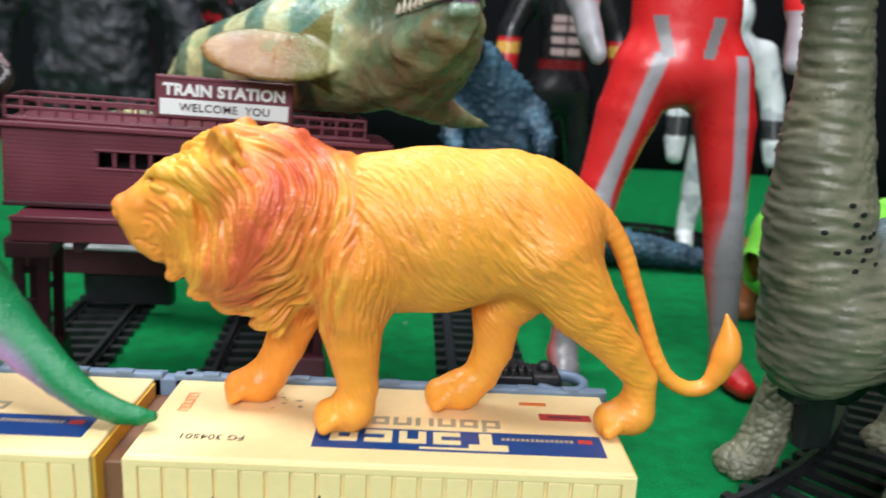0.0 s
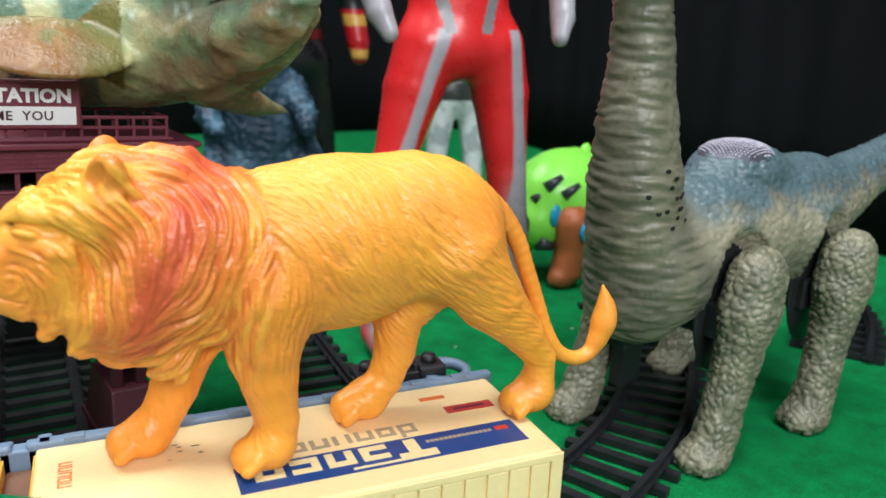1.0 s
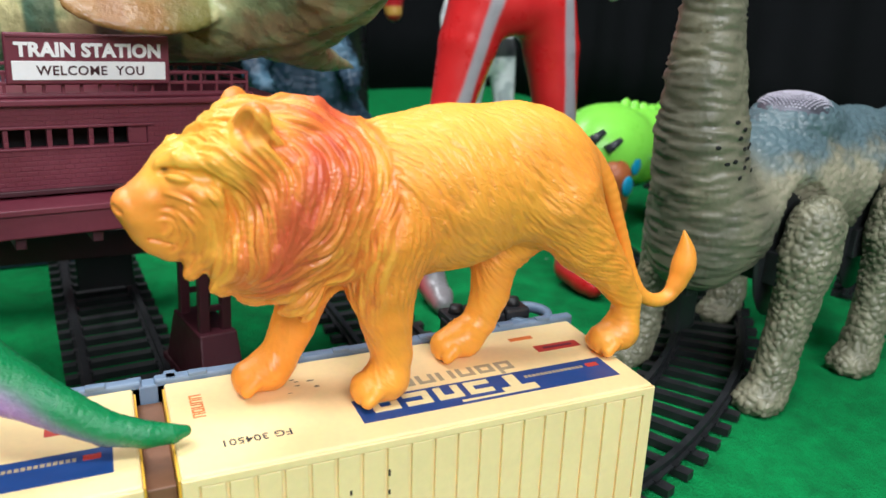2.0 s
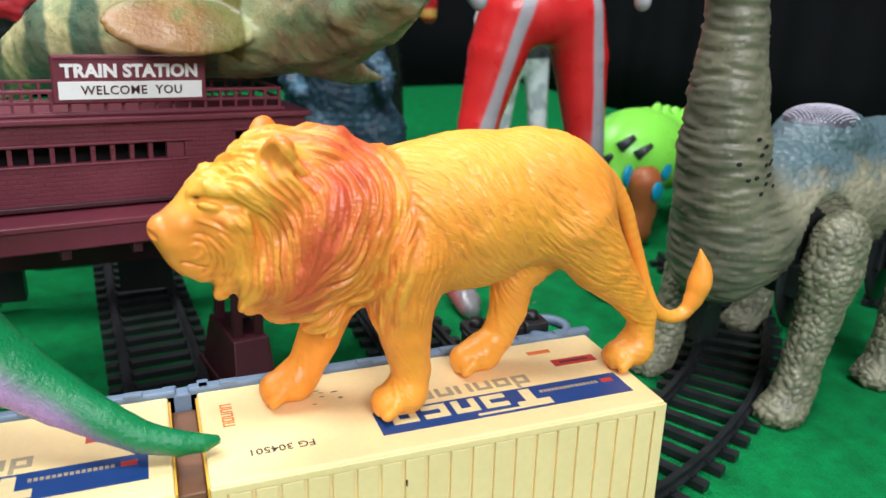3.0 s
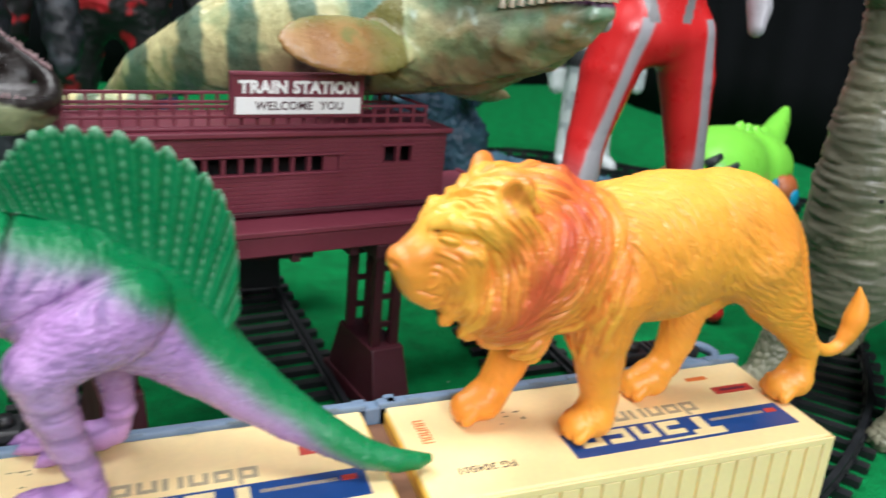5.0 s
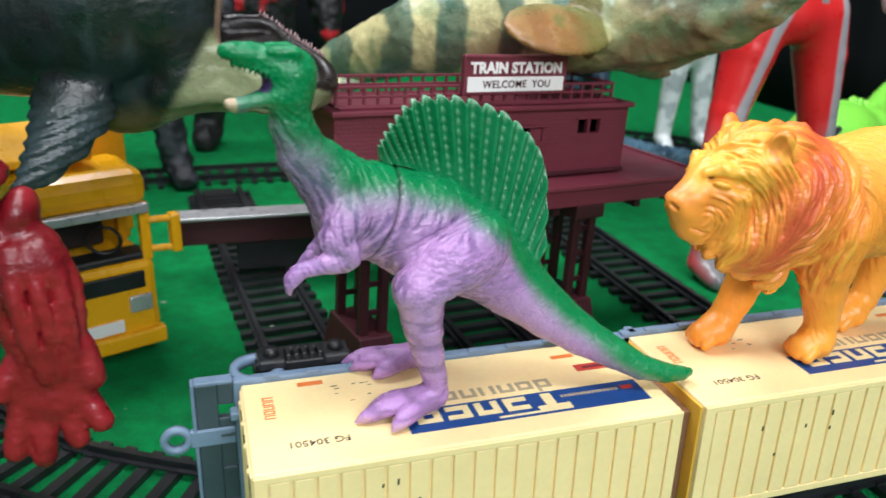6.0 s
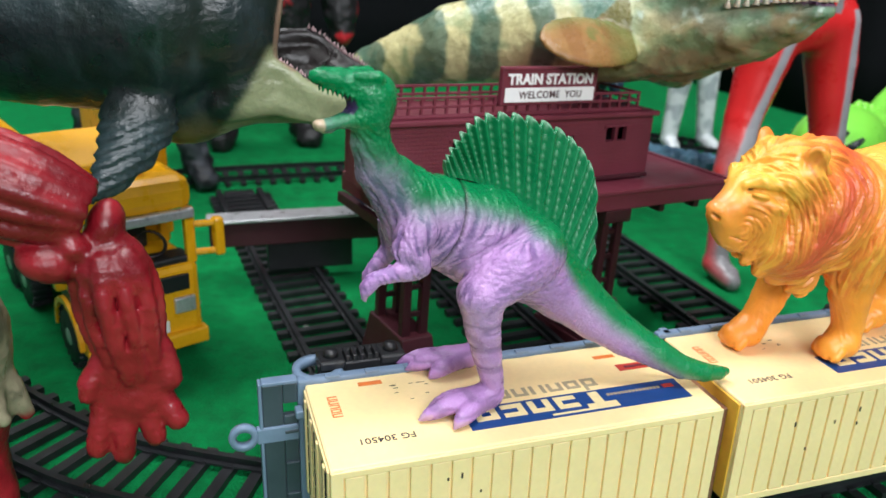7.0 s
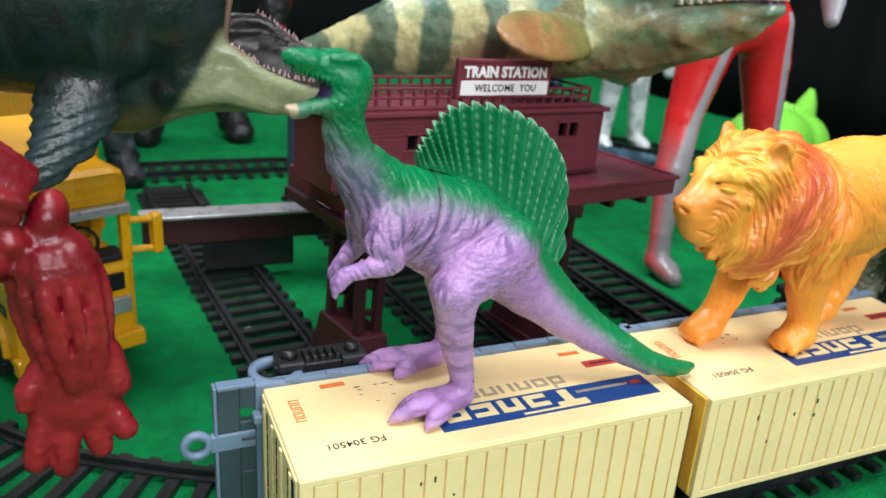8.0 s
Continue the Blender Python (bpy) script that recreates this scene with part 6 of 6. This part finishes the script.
    tooth_row(ob, o, [(-150, 280.5, 126.3), (-160, 288.3, 132.6), (-169, 292.2, 138.6)], 24, 2.1, (0.15, -0.2, 1), 0.3, PINK_TOOTH)
    tooth_row(ob, o, [(-183, 262, 152), (-172, 262, 162), (-160, 266, 176)], 14, 2.4, (0.5, 0, -0.8), 0.2, PINK_TOOTH)
    return ob


def red_silver_figure():
    s = Sculpt((28, 300, -1), (172, 396, 312), 1.0)
    s.limb([(86, 358, 134, 14.5), (80, 358, 116, 13.5), (71, 355, 86, 9.6), (65, 350, 58, 9.2), (59, 343, 24, 6.0), (58, 341, 10, 6.2)], 5)
    s.limb([(58, 341, 8, 6.8), (58, 330, 5.5, 6.2), (57, 325, 4.5, 5)], 3)
    s.limb([(119, 358, 134, 14.5), (124, 358, 114, 13.4), (127, 353, 76, 9.4), (129, 349, 48, 8.4), (130, 342, 22, 6.0), (131, 338, 11, 6.2)], 5)
    s.limb([(131, 338, 8, 6.8), (132, 324, 6, 6.2), (133, 318, 5, 5)], 3)
    s.limb([(102, 359, 140, 20), (102, 360, 160, 19.5), (100, 361, 190, 21), (100, 361, 222, 26)], 8, (1.2, 0.8, 1))
    s.lump((100, 352, 135), (10, 9, 12), 6)
    s.limb([(100, 361, 240, 9), (100, 360, 258, 9)], 5)
    s.lump((100, 359, 276), (15, 16, 20), 4)
    for sx in (-1, 1):
        s.limb([(100 + sx * 33, 361, 226, 11), (100 + sx * 47, 358, 190, 9.5), (100 + sx * 46, 346, 164, 7.5)], 5)
        s.limb([(100 + sx * 45.5, 344, 160, 6.8), (100 + sx * 43, 338, 149, 6.4), (100 + sx * 40, 334, 141, 4.5)], 3, (0.8, 1, 1))

    def paint(v, n):
        red, silver, grey = srgb(218, 40, 42), srgb(168, 166, 172), srgb(128, 126, 128)
        col = np.tile(red, (len(v), 1)).astype(float)
        z = v[:, 2]
        left = v[:, 0] < 100
        centre = np.where(left, np.interp(z, [60, 80, 142], [67, 70, 89]), np.interp(z, [55, 80, 142], [131, 130, 124]))
        half = np.interp(z, [60, 78, 100, 142], [8, 4.4, 3.0, 3.2])
        stripe = (1 - smooth_step(half - 0.9, half + 0.9, np.abs(v[:, 0] - centre))) * (v[:, 1] < 357) * (z < 143) * (z > 50)
        col = mix(col, silver, stripe)
        boot = (1 - smooth_step(48, 88, z)) * np.where(left, 1, smooth_step(8, 20, z))
        outer = np.where(left, smooth_step(-9, -3, v[:, 0] - np.interp(z, [0, 60], [57, 63])), smooth_step(-9, -3, v[:, 0] - np.interp(z, [0, 60], [130, 127])))
        col = mix(col, grey, boot * outer)
        up = ((np.abs(np.abs(v[:, 0] - 100) - (8 + (z - 140) * 0.25)) < 2.8) & (z > 141) & (z < 158) & (v[:, 1] < 357)).astype(float)
        col = mix(col, grey, up)
        hand = (np.abs(v[:, 0] - 100) > 34) & (z < 162) & (z > 130)
        col = mix(col, silver, hand.astype(float))
        col = mix(col, silver, smooth_step(252, 256, z))
        return col

    return finish("hero_figure", s, paint, DOLL, (92, 344, 0), "tall red vinyl figure with silver stripes on its legs", "toy figure")


def red_muscle_figure():
    s = Sculpt((-385, 168, -1), (-212, 262, 222), 1.15)
    # torso and legs
    s.limb([(-312, 222, 100, 26), (-312, 222, 130, 30), (-312, 220, 158, 34)], 8, (1.15, 0.85, 1))
    s.lump((-312, 214, 190), (15, 16, 18), 6)
    for x, w in ((-284, 1), (-340, -1)):
        s.limb([(x - 8 * w, 222, 94, 22), (x + 2 * w, 222, 66, 19.5), (x + 5 * w, 220, 48, 15)], 6)
        s.limb([(x + 5 * w, 219, 44, 11), (x + 8 * w, 213, 22, 10), (x + 9 * w, 208, 9, 11)], 4)
        s.limb([(x + 9 * w, 208, 8, 10), (x + 14 * w, 192, 6, 9)], 4)
        for k in range(9):
            a = k * 0.7
            s.limb([(x + 5 * w + math.cos(a) * 13, 220 + math.sin(a) * 12, 52, 4.5), (x + 6 * w + math.cos(a) * 16.5, 219 + math.sin(a) * 15, 43 + 2 * (k % 3), 2.2)], 1.5)
    # arms
    def fan(a, b, radii, angles, r):
        """Muscle strands laid lengthwise over the front of a limb."""
        a, b = np.array(a, float), np.array(b, float)
        axis = (b - a) / np.linalg.norm(b - a)
        out = np.array([0, -1.0, 0]) + axis * axis[1]
        out /= np.linalg.norm(out)
        side = np.cross(axis, out)
        for k, turn in enumerate(angles):
            c, q = math.cos(radians(turn)), math.sin(radians(turn))
            s.limb([(*(a + (b - a) * i / (len(radii) - 1) + R * (c * out + q * side)), r * (1.1 if k % 2 else 0.9) * (0.75 if i in (0, len(radii) - 1) else 1)) for i, R in enumerate(radii)], 0.45)

    s.limb([(-296, 214, 138, 18), (-272, 209, 122, 13)], 3)
    s.lump((-256, 206, 112), (19, 11, 11), 2.0, (0, 24, 0))
    fan((-276, 209, 121), (-238, 204, 105), (8, 10.4, 11.2, 10.2, 7.5), (-95, -68, -42, -18, 8, 34, 62, 92), 2.5)
    s.lump((-233.5, 204, 101.5), (4.6, 7, 7.0), 1.2, (0, 20, 0))
    s.lump((-246.5, 199.5, 95), (7.6, 7, 5.2), 0.9, (0, 20, 0))
    s.lump((-240.5, 198.5, 98.5), (4.2, 4.4, 3.2), 1.2)
    s.limb([(-232.5, 201.5, 93, 7.6), (-231, 201, 84, 8.8), (-230.2, 201, 76, 7.9), (-230, 200.5, 66, 7.0)], 1.6, (1.05, 0.85, 1))
    fan((-233.2, 201, 96), (-230, 200.4, 63), (6.8, 8.8, 8.9, 7.6, 6.0), (-80, -48, -16, 16, 48, 80), 2.1)
    s.lump((-232, 198, 91.5), (8.6, 6.6, 6.4), 1.4)
    s.limb([(-231, 200, 65, 8.0), (-231.4, 199.5, 56, 8.6)], 2, (1.16, 0.62, 1))
    s.limb([(-222.5, 199, 68, 2.6), (-221.8, 198.4, 60, 3.2)], 1.8)
    s.limb([(-238.6, 199, 65, 3.4), (-241.6, 197.4, 61.5, 2.8), (-242.0, 196.6, 58.4, 2.3)], 1.2)
    for x0, x1, z1 in ((-239.0, -241.6, 42.6), (-234.0, -235.2, 39.6), (-228.6, -227.2, 44.0), (-224.4, -221.0, 48.0)):
        s.limb([(x0, 199, 54, 3.5), ((x0 + x1) / 2, 197.8, (54 + z1) / 2, 3.2), (x1, 197, z1, 3.0)], 0.7)
    s.limb([(-340, 213, 158, 22), (-360, 210, 130, 16), (-368, 205, 100, 11), (-366, 200, 70, 12), (-364, 198, 52, 9)], 4)

    def relief(v, n):
        arm = smooth_step(-262, -250, v[:, 0]) * smooth_step(54, 62, v[:, 2])
        nick = (strands(v[:, 2] / 1.6, v[:, 0] / 5.0, 3.5) < 0.12) * (v[:, 2] < 96)
        return (fbm(v / 4.0, 2) - 0.5) * (0.6 - 0.35 * arm) - 0.25 * nick

    def paint(v, n):
        red, dark, khaki = srgb(142, 27, 37), srgb(112, 16, 26), srgb(158, 148, 122)
        col = mix(red, dark, smooth_step(0.45, 0.65, fbm(v / 12.0)))
        shorts = smooth_step(42, 45, v[:, 2]) * (1 - smooth_step(104, 108, v[:, 2])) * (1 - smooth_step(-262, -258, v[:, 0] + (v[:, 2] < 70) * -8)) * (v[:, 0] > -362)
        col = mix(col, mix(np.tile(khaki, (len(v), 1)), srgb(112, 108, 88), smooth_step(0.4, 0.6, fbm(v / 5.0))), shorts)
        return col

    ob = finish("muscle_figure", s, paint, RED_SKIN, (-312, 215, 0), "bulky red vinyl figure in torn khaki shorts beside the curved track", "toy figure", relief)
    return ob


def dump_truck():
    t = thing("dump_truck", "yellow toy dump truck with black wheels, standing on the felt", "toy truck", (-246, 342, 0), 22)
    cab = bmesh.new()
    pillars = [(-23, -19), (19, 23)]
    add_box(cab, -23, 23, -33, 2, 8, 44, 3)
    part("cab", cab, YELLOW_PAINT, t)
    rf = bmesh.new()
    add_box(rf, -23.5, 23.5, -33, 3, 66, 80, 5)
    part("cab_roof", rf, YELLOW_PAINT, t)
    for a, b in pillars:
        for y0 in (-32, -3):
            part("pillar", box(a, b, y0, y0 + 4, 43, 67, 0.8), YELLOW_PAINT, t)
    part("visor", box(-20, 22, -35.5, -32, 63.5, 67.5, 0.8), SILVER_EDGE, t)
    part("seat_back", box(-14, 12, -8, -2, 44, 62, 2), BLACK_PLASTIC, t)
    part("steering_wheel", lathe([(6, 0), (7, 0.6), (6, 1.2), (5.4, 0.6), (6, 0)], 20, m=pose(0.008, -0.02, 0.05, 40, 0, 0)), BLACK_PLASTIC, t, smooth=True)
    part("dashboard", box(-21, 21, -31, -20, 43, 46.5, 1), BLACK_PLASTIC, t)
    part("grille", box(-6, 18, -34.2, -32.6, 33, 40, 0.5), BLACK_PLASTIC, t)
    part("number_plate", box(-8, 8, -34.4, -32.8, 16, 21, 0.3), WHITE_PLATE, t)
    part("headlight", box(11, 20, -34.4, -32.4, 23, 30, 0.8), SILVER_EDGE, t)
    part("headlight", box(-20, -11, -34.4, -32.4, 23, 30, 0.8), SILVER_EDGE, t)
    part("bumper", box(-24, 24, -36, -30, 8, 15, 1.2), YELLOW_PAINT, t)
    for s in (-1, 1):
        bm = bmesh.new()
        add_tube(bm, (s * 22, -33, 60), (s * 31, -36, 60), 1.4)
        add_tube(bm, (s * 22, -33, 48), (s * 31, -36, 48), 1.4)
        add_box(bm, min(s * 29, s * 33), max(s * 29, s * 33), -38, -33, 46, 62, 1.0)
        part("mirror", bm, YELLOW_PAINT, t)
        part("stripe", box(s * 23.1 - 0.2, s * 23.1 + 0.2, -28, -2, 30, 34, 0.1), BLACK_PLASTIC, t)
    part("chassis", box(-12, 12, 0, 104, 17, 27, 1), BLACK_PLASTIC, t)
    for s in (-1, 1):
        bm = bmesh.new()
        arc = []
        for k in range(15):
            a0 = math.pi * k / 14
            arc.append([bm.verts.new((s * x * MM, (-8 - r * math.cos(a0)) * MM, (13 + r * math.sin(a0)) * MM)) for x, r in ((14, 14.8), (25, 14.8), (25, 17.2), (14, 17.2))])
        for p, q in zip(arc[:-1], arc[1:]):
            for k in range(4):
                bm.faces.new([p[k], p[(k + 1) % 4], q[(k + 1) % 4], q[k]])
        bm.faces.new(arc[0][::-1])
        bm.faces.new(arc[-1])
        bmesh.ops.recalc_face_normals(bm, faces=bm.faces)
        part("fender", bm, YELLOW_PAINT, t)
        for y in (-8, 62, 90):
            w = part("wheel", lathe([(5, -4.5), (10.8, -4.5), (12.6, -3), (13, 0), (12.6, 3), (10.8, 4.5), (5, 4.5), (4, 3)], 28, m=pose(s * 20 * MM, y * MM, 13 * MM, 0, 90, 0)), TYRE, t, smooth=True)
            part("hub", lathe([(0.2, 4.8), (3, 4.8), (5, 4.0), (5, -4.0), (0.2, -4.4)], 20, m=pose(s * 20 * MM, y * MM, 13 * MM, 0, 90 * s, 0)), SILVER_EDGE, w, smooth=True)
            tr = bmesh.new()
            for k in range(22):
                add_box(tr, s * 20 - 4.3, s * 20 + 4.3, -0.8, 0.8, 12.4, 13.6, 0, Matrix.Translation((0, y * MM, 13 * MM)) @ Matrix.Rotation(k * 2 * math.pi / 22, 4, "X"))
            part("tread", tr, TYRE, w)
    bed = bmesh.new()
    add_box(bed, -27, 27, 6, 112, 40, 46, 1)
    for s in (-1, 1):
        add_box(bed, min(s * 24, s * 28), max(s * 24, s * 28), 6, 112, 44, 92, 1)
    add_box(bed, -28, 28, 4, 8, 44, 92, 1)
    add_box(bed, -28, 8, -26, 6, -2, 2, 1.2, Matrix.Translation((0, 0.004, 0.091)) @ Matrix.Rotation(radians(14), 4, "X"))
    b = part("dump_bed", bed, YELLOW_PAINT, t, "yellow tipping bed")
    for k in range(4):
        part("bed_rib", box(27.5, 30, 20 + k * 24, 25 + k * 24, 46, 90, 0.6), YELLOW_PAINT, b)
    part("bed_mount", box(-10, 10, 20, 100, 27, 40.5, 0.6), BLACK_PLASTIC, t)
    return t


def lime_horned_toy():
    t = thing("horned_dinosaur_toy", "lime green plastic dinosaur toy with orange-brown legs and blue spots", "toy dinosaur", (215, 425, 0), 20)
    s = Sculpt((-52, -40, 12), (130, 40, 110), 1.6)
    s.lump((-12, 0, 50), (36, 28, 26), 6)
    s.lump((24, 0, 46), (34, 26, 24), 6)
    s.lump((-34, 0, 36), (20, 18, 18), 5)
    s.limb([(40, 6, 46, 17), (70, 14, 54, 11), (96, 22, 64, 7.5), (112, 27, 72, 3.5)], 6)
    for k in range(6):
        s.lump((-14 + k * 10, 0, 74 - abs(k - 2) * 2), (4, 3, 4), 2)
    v, f, n = s.surface()
    part("body", skin_mesh("body", v, f), LIME, t)
    for x, y in ((-30, -20), (-28, 20), (24, -24), (28, 22)):
        w = Sculpt((-18, -16, -1), (18, 16, 48), 1.4)
        w.limb([(0, 0, 38, 11), (1, 0, 20, 9), (-2, 0, 8, 9), (-7, 0, 5, 7)], 4)
        w.f[:, :, :1] = 1
        lv, lf, ln = w.surface()
        lv[:, 2] = np.maximum(lv[:, 2], 0.05)
        leg = part("leg", skin_mesh("leg", lv, lf), BROWN_LEG, t)
        leg.location = (x * MM, y * MM, 0)
        bm = bmesh.new()
        bmesh.ops.create_uvsphere(bm, u_segments=14, v_segments=8, radius=5 * MM, matrix=Matrix.Translation((x * MM, (y + (11 if y > 0 else -11)) * MM, 34 * MM)) @ Matrix.Diagonal((1, 0.35, 1.2, 1)))
        part("spot", bm, CYAN_SPOT, t, smooth=True)
    for x, y, z in ((-40, -17, 42), (-16, -26, 44), (12, -27, 40)):
        bm = bmesh.new()
        bmesh.ops.create_uvsphere(bm, u_segments=14, v_segments=8, radius=5.2 * MM, matrix=Matrix.Translation((x * MM, y * MM, z * MM)) @ Matrix.Diagonal((0.9, 0.4, 1.3, 1)))
        part("spot", bm, CYAN_SPOT, t, smooth=True)
    for k, (x, y, z, r) in enumerate(((-44, -12, 58, 5), (-48, -6, 50, 4), (-38, -20, 54, 4.5), (-46, -10, 26, 7), (-30, -22, 22, 6))):
        bm = bmesh.new()
        add_tube(bm, (x, y, z), (x + 8, y - 4, z + (6 if k < 3 else -3)), r * 0.7, r * 0.35, 10)
        part("horn", bm, mat("graphite_plastic", (0.03, 0.035, 0.04), 0.4) if k == 0 else bpy.data.materials["graphite_plastic"], t, smooth=True)
    return t


def spined_reptile():
    s = Sculpt((-30, 455, -1), (218, 585, 186), 1.7)
    s.limb([(44, 520, 42, 34), (40, 515, 80, 33), (34, 508, 106, 25), (20, 496, 130, 17)], 9, (1, 0.85, 1))
    s.lump((8, 482, 142), (15, 20, 13), 6)
    for sx in (-1, 1):
        s.limb([(42 + sx * 20, 506, 50, 21), (42 + sx * 24, 496, 24, 15), (42 + sx * 25, 486, 9, 13)], 8)
        s.limb([(34 + sx * 22, 500, 104, 10), (34 + sx * 28, 484, 90, 7), (34 + sx * 25, 470, 84, 5)], 4)
    s.limb([(54, 535, 30, 24), (92, 540, 20, 16), (130, 535, 14, 12), (170, 530, 10, 8.5), (206, 522, 8, 5)], 10)
    for k in range(5):
        s.limb([(50 - k * 4, 546 - k * 4, 66 + k * 14, 6), (54 - k * 4, 558 - k * 4, 76 + k * 14, 1.5)], 2)

    def relief(v, n):
        return (smooth_step(0.0, 0.45, cells(v / np.array([5.6, 5.6, 4.2]))) - 0.5) * 1.9 + (fbm(v / 14) - 0.5) * 1.0

    def paint(v, n):
        # Upward faces take the lighter blue: top light put into the colour
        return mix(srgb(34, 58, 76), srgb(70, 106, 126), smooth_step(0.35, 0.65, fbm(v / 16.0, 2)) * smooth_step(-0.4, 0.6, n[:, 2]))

    v, f, n = s.surface()
    v = v + n * relief(v, n)[:, None]
    v[:, 2] = np.maximum(v[:, 2], 0.05)
    o = (52, 515, 0)
    t = thing("spined_reptile_toy", "dark slate-blue scaly standing reptile monster toy with a long tail", "toy monster", o)
    c = v[f].mean(1)
    kinds = np.zeros(len(f), int)
    kinds[c[:, 2] > 124] = 1
    kinds[(c[:, 0] > 88) & (c[:, 2] < 45)] = 2
    kinds[(c[:, 2] < 34) & (c[:, 1] < 512) & (c[:, 0] < 42)] = 3
    kinds[(c[:, 2] < 34) & (c[:, 1] < 512) & (c[:, 0] >= 42) & (c[:, 0] < 88)] = 4
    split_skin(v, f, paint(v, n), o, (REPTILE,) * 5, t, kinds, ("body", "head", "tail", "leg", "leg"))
    return t


def standing_doll(name, label, at, h, width, paint, relief=None, bulk=1.0, step=2.0, material=None, reach=1.0):
    """A plain standing figure, one mesh."""
    x, y = at
    k = h / 200.0
    s = Sculpt((x - 75 * k * width, y - 42 * k, -1), (x + 75 * k * width, y + 42 * k, h + 14), step)
    b = bulk * k
    for sx in (-1, 1):
        s.limb([(x + sx * 14 * k * width, y, 96 * k, 14 * b), (x + sx * 20 * k * width, y, 52 * k, 10 * b), (x + sx * 24 * k * width, y, 12 * k, 8 * b), (x + sx * 27 * k * width, y - 13 * k, 6 * k, 7 * b)], 6)
        s.limb([(x + sx * 31 * k * width, y, 156 * k, 12 * b), (x + sx * 45 * k * width, y - 2, (156 - 34 * reach) * k, 10 * b), (x + sx * 48 * k * width, y - 9 * k, (156 - 68 * reach) * k, 9 * b), (x + sx * 48 * k * width, y - 12 * k, (156 - 80 * reach) * k, 7 * b)], 6)
    s.limb([(x, y, 98 * k, 21 * b), (x, y, 128 * k, 21 * b), (x, y, 154 * k, 24 * b)], 9, (1.2 * width, 0.8, 1))
    s.lump((x, y - 4, 184 * k), (13 * b, 14 * b, 17 * k), 6)
    return finish(name, s, paint, material or DOLL, (x, y, 0), label, "toy figure", relief)


def black_suit(v, n):
    col = np.tile((0.011, 0.011, 0.013), (len(v), 1)).astype(float)
    dx, z = v[:, 0] - 92, v[:, 2]
    chest = (np.abs(dx) < 11) & (z > 138) & (z < 172) & (v[:, 1] < 624)
    col = mix(col, srgb(206, 180, 176), 0.8 * chest * (np.sin(z * 0.8) > -0.5) * (np.abs(dx) > 1.2))
    col = mix(col, srgb(120, 20, 24), 0.9 * ((z > 130) & (z < 136) & (np.abs(dx) < 20)))
    arm = (np.abs(dx) > 30) & (z < 152) & (z > 100)
    col = mix(col, srgb(190, 24, 34), 0.95 * arm)
    return mix(col, srgb(214, 170, 80), 0.9 * arm * ((np.abs(z - 144) < 4) | (np.abs(z - 120) < 3.5)))


def white_armour(v, n):
    z = v[:, 2]
    joint = np.abs(z - 94) < 7
    col = mix((0.78, 0.82, 0.84), (0.45, 0.5, 0.53), smooth_step(0.5, 0.66, fbm(v / 8.0, 2)))
    return mix(col, (0.012, 0.013, 0.015), 0.95 * joint)


def ape_fur(v, n):
    return mix((0.012, 0.014, 0.018), (0.05, 0.056, 0.068), smooth_step(0.5, 0.68, fbm(v / 9.0, 3)))


def lava_skin(v, n):
    return mix((0.011, 0.011, 0.012), srgb(196, 34, 46), 0.95 * smooth_step(40, 70, v[:, 2]) * smooth_step(0.61, 0.66, fbm(v / 13.0 + 7, 2)))


def rocky(v, n):
    return (fbm(v / 6.0, 2) - 0.5) * 5


sea_reptile()
dark_shark()
red_silver_figure()
red_muscle_figure()
dump_truck()
lime_horned_toy()
spined_reptile()
standing_doll("black_suit_figure", "black plastic action figure with red and gold forearms", (92, 630), 236, 0.78, black_suit, None, 0.8, 1.7, reach=0.7)
standing_doll("white_robot_figure", "white and black plastic robot toy figure standing on the felt", (211, 600), 190, 0.8, white_armour, None, 0.9, 1.6)
standing_doll("ape_figure", "dark grey shaggy ape toy figure standing on the felt", (-243, 577), 235, 1.25, ape_fur, rocky, 1.05, 2.0, REPTILE)
standing_doll("lava_monster_figure", "black and red rough-skinned monster toy figure", (-150, 690), 250, 1.1, lava_skin, rocky, 1.2, 2.0, REPTILE)


def lint():
    """Loose crumbs and fluff lying on the felt."""
    rng = random.Random(11)
    bm = bmesh.new()
    for _ in range(60):
        x, y = rng.uniform(-300, 330), rng.uniform(190, 560)
        bmesh.ops.create_icosphere(bm, subdivisions=1, radius=rng.uniform(0.25, 0.8) * MM,
                                   matrix=Matrix.Translation((x * MM, y * MM, 0.3 * MM)) @ Matrix.Diagonal((rng.uniform(1, 2.2), 1, 0.6, 1)))
    tagged(part("lint", bm, mat("pale_lint", (0.3, 0.36, 0.3), 0.9, 0.2, 400)), "tiny pale crumbs of lint scattered on the felt", "lint", kind="stuff")


lint()
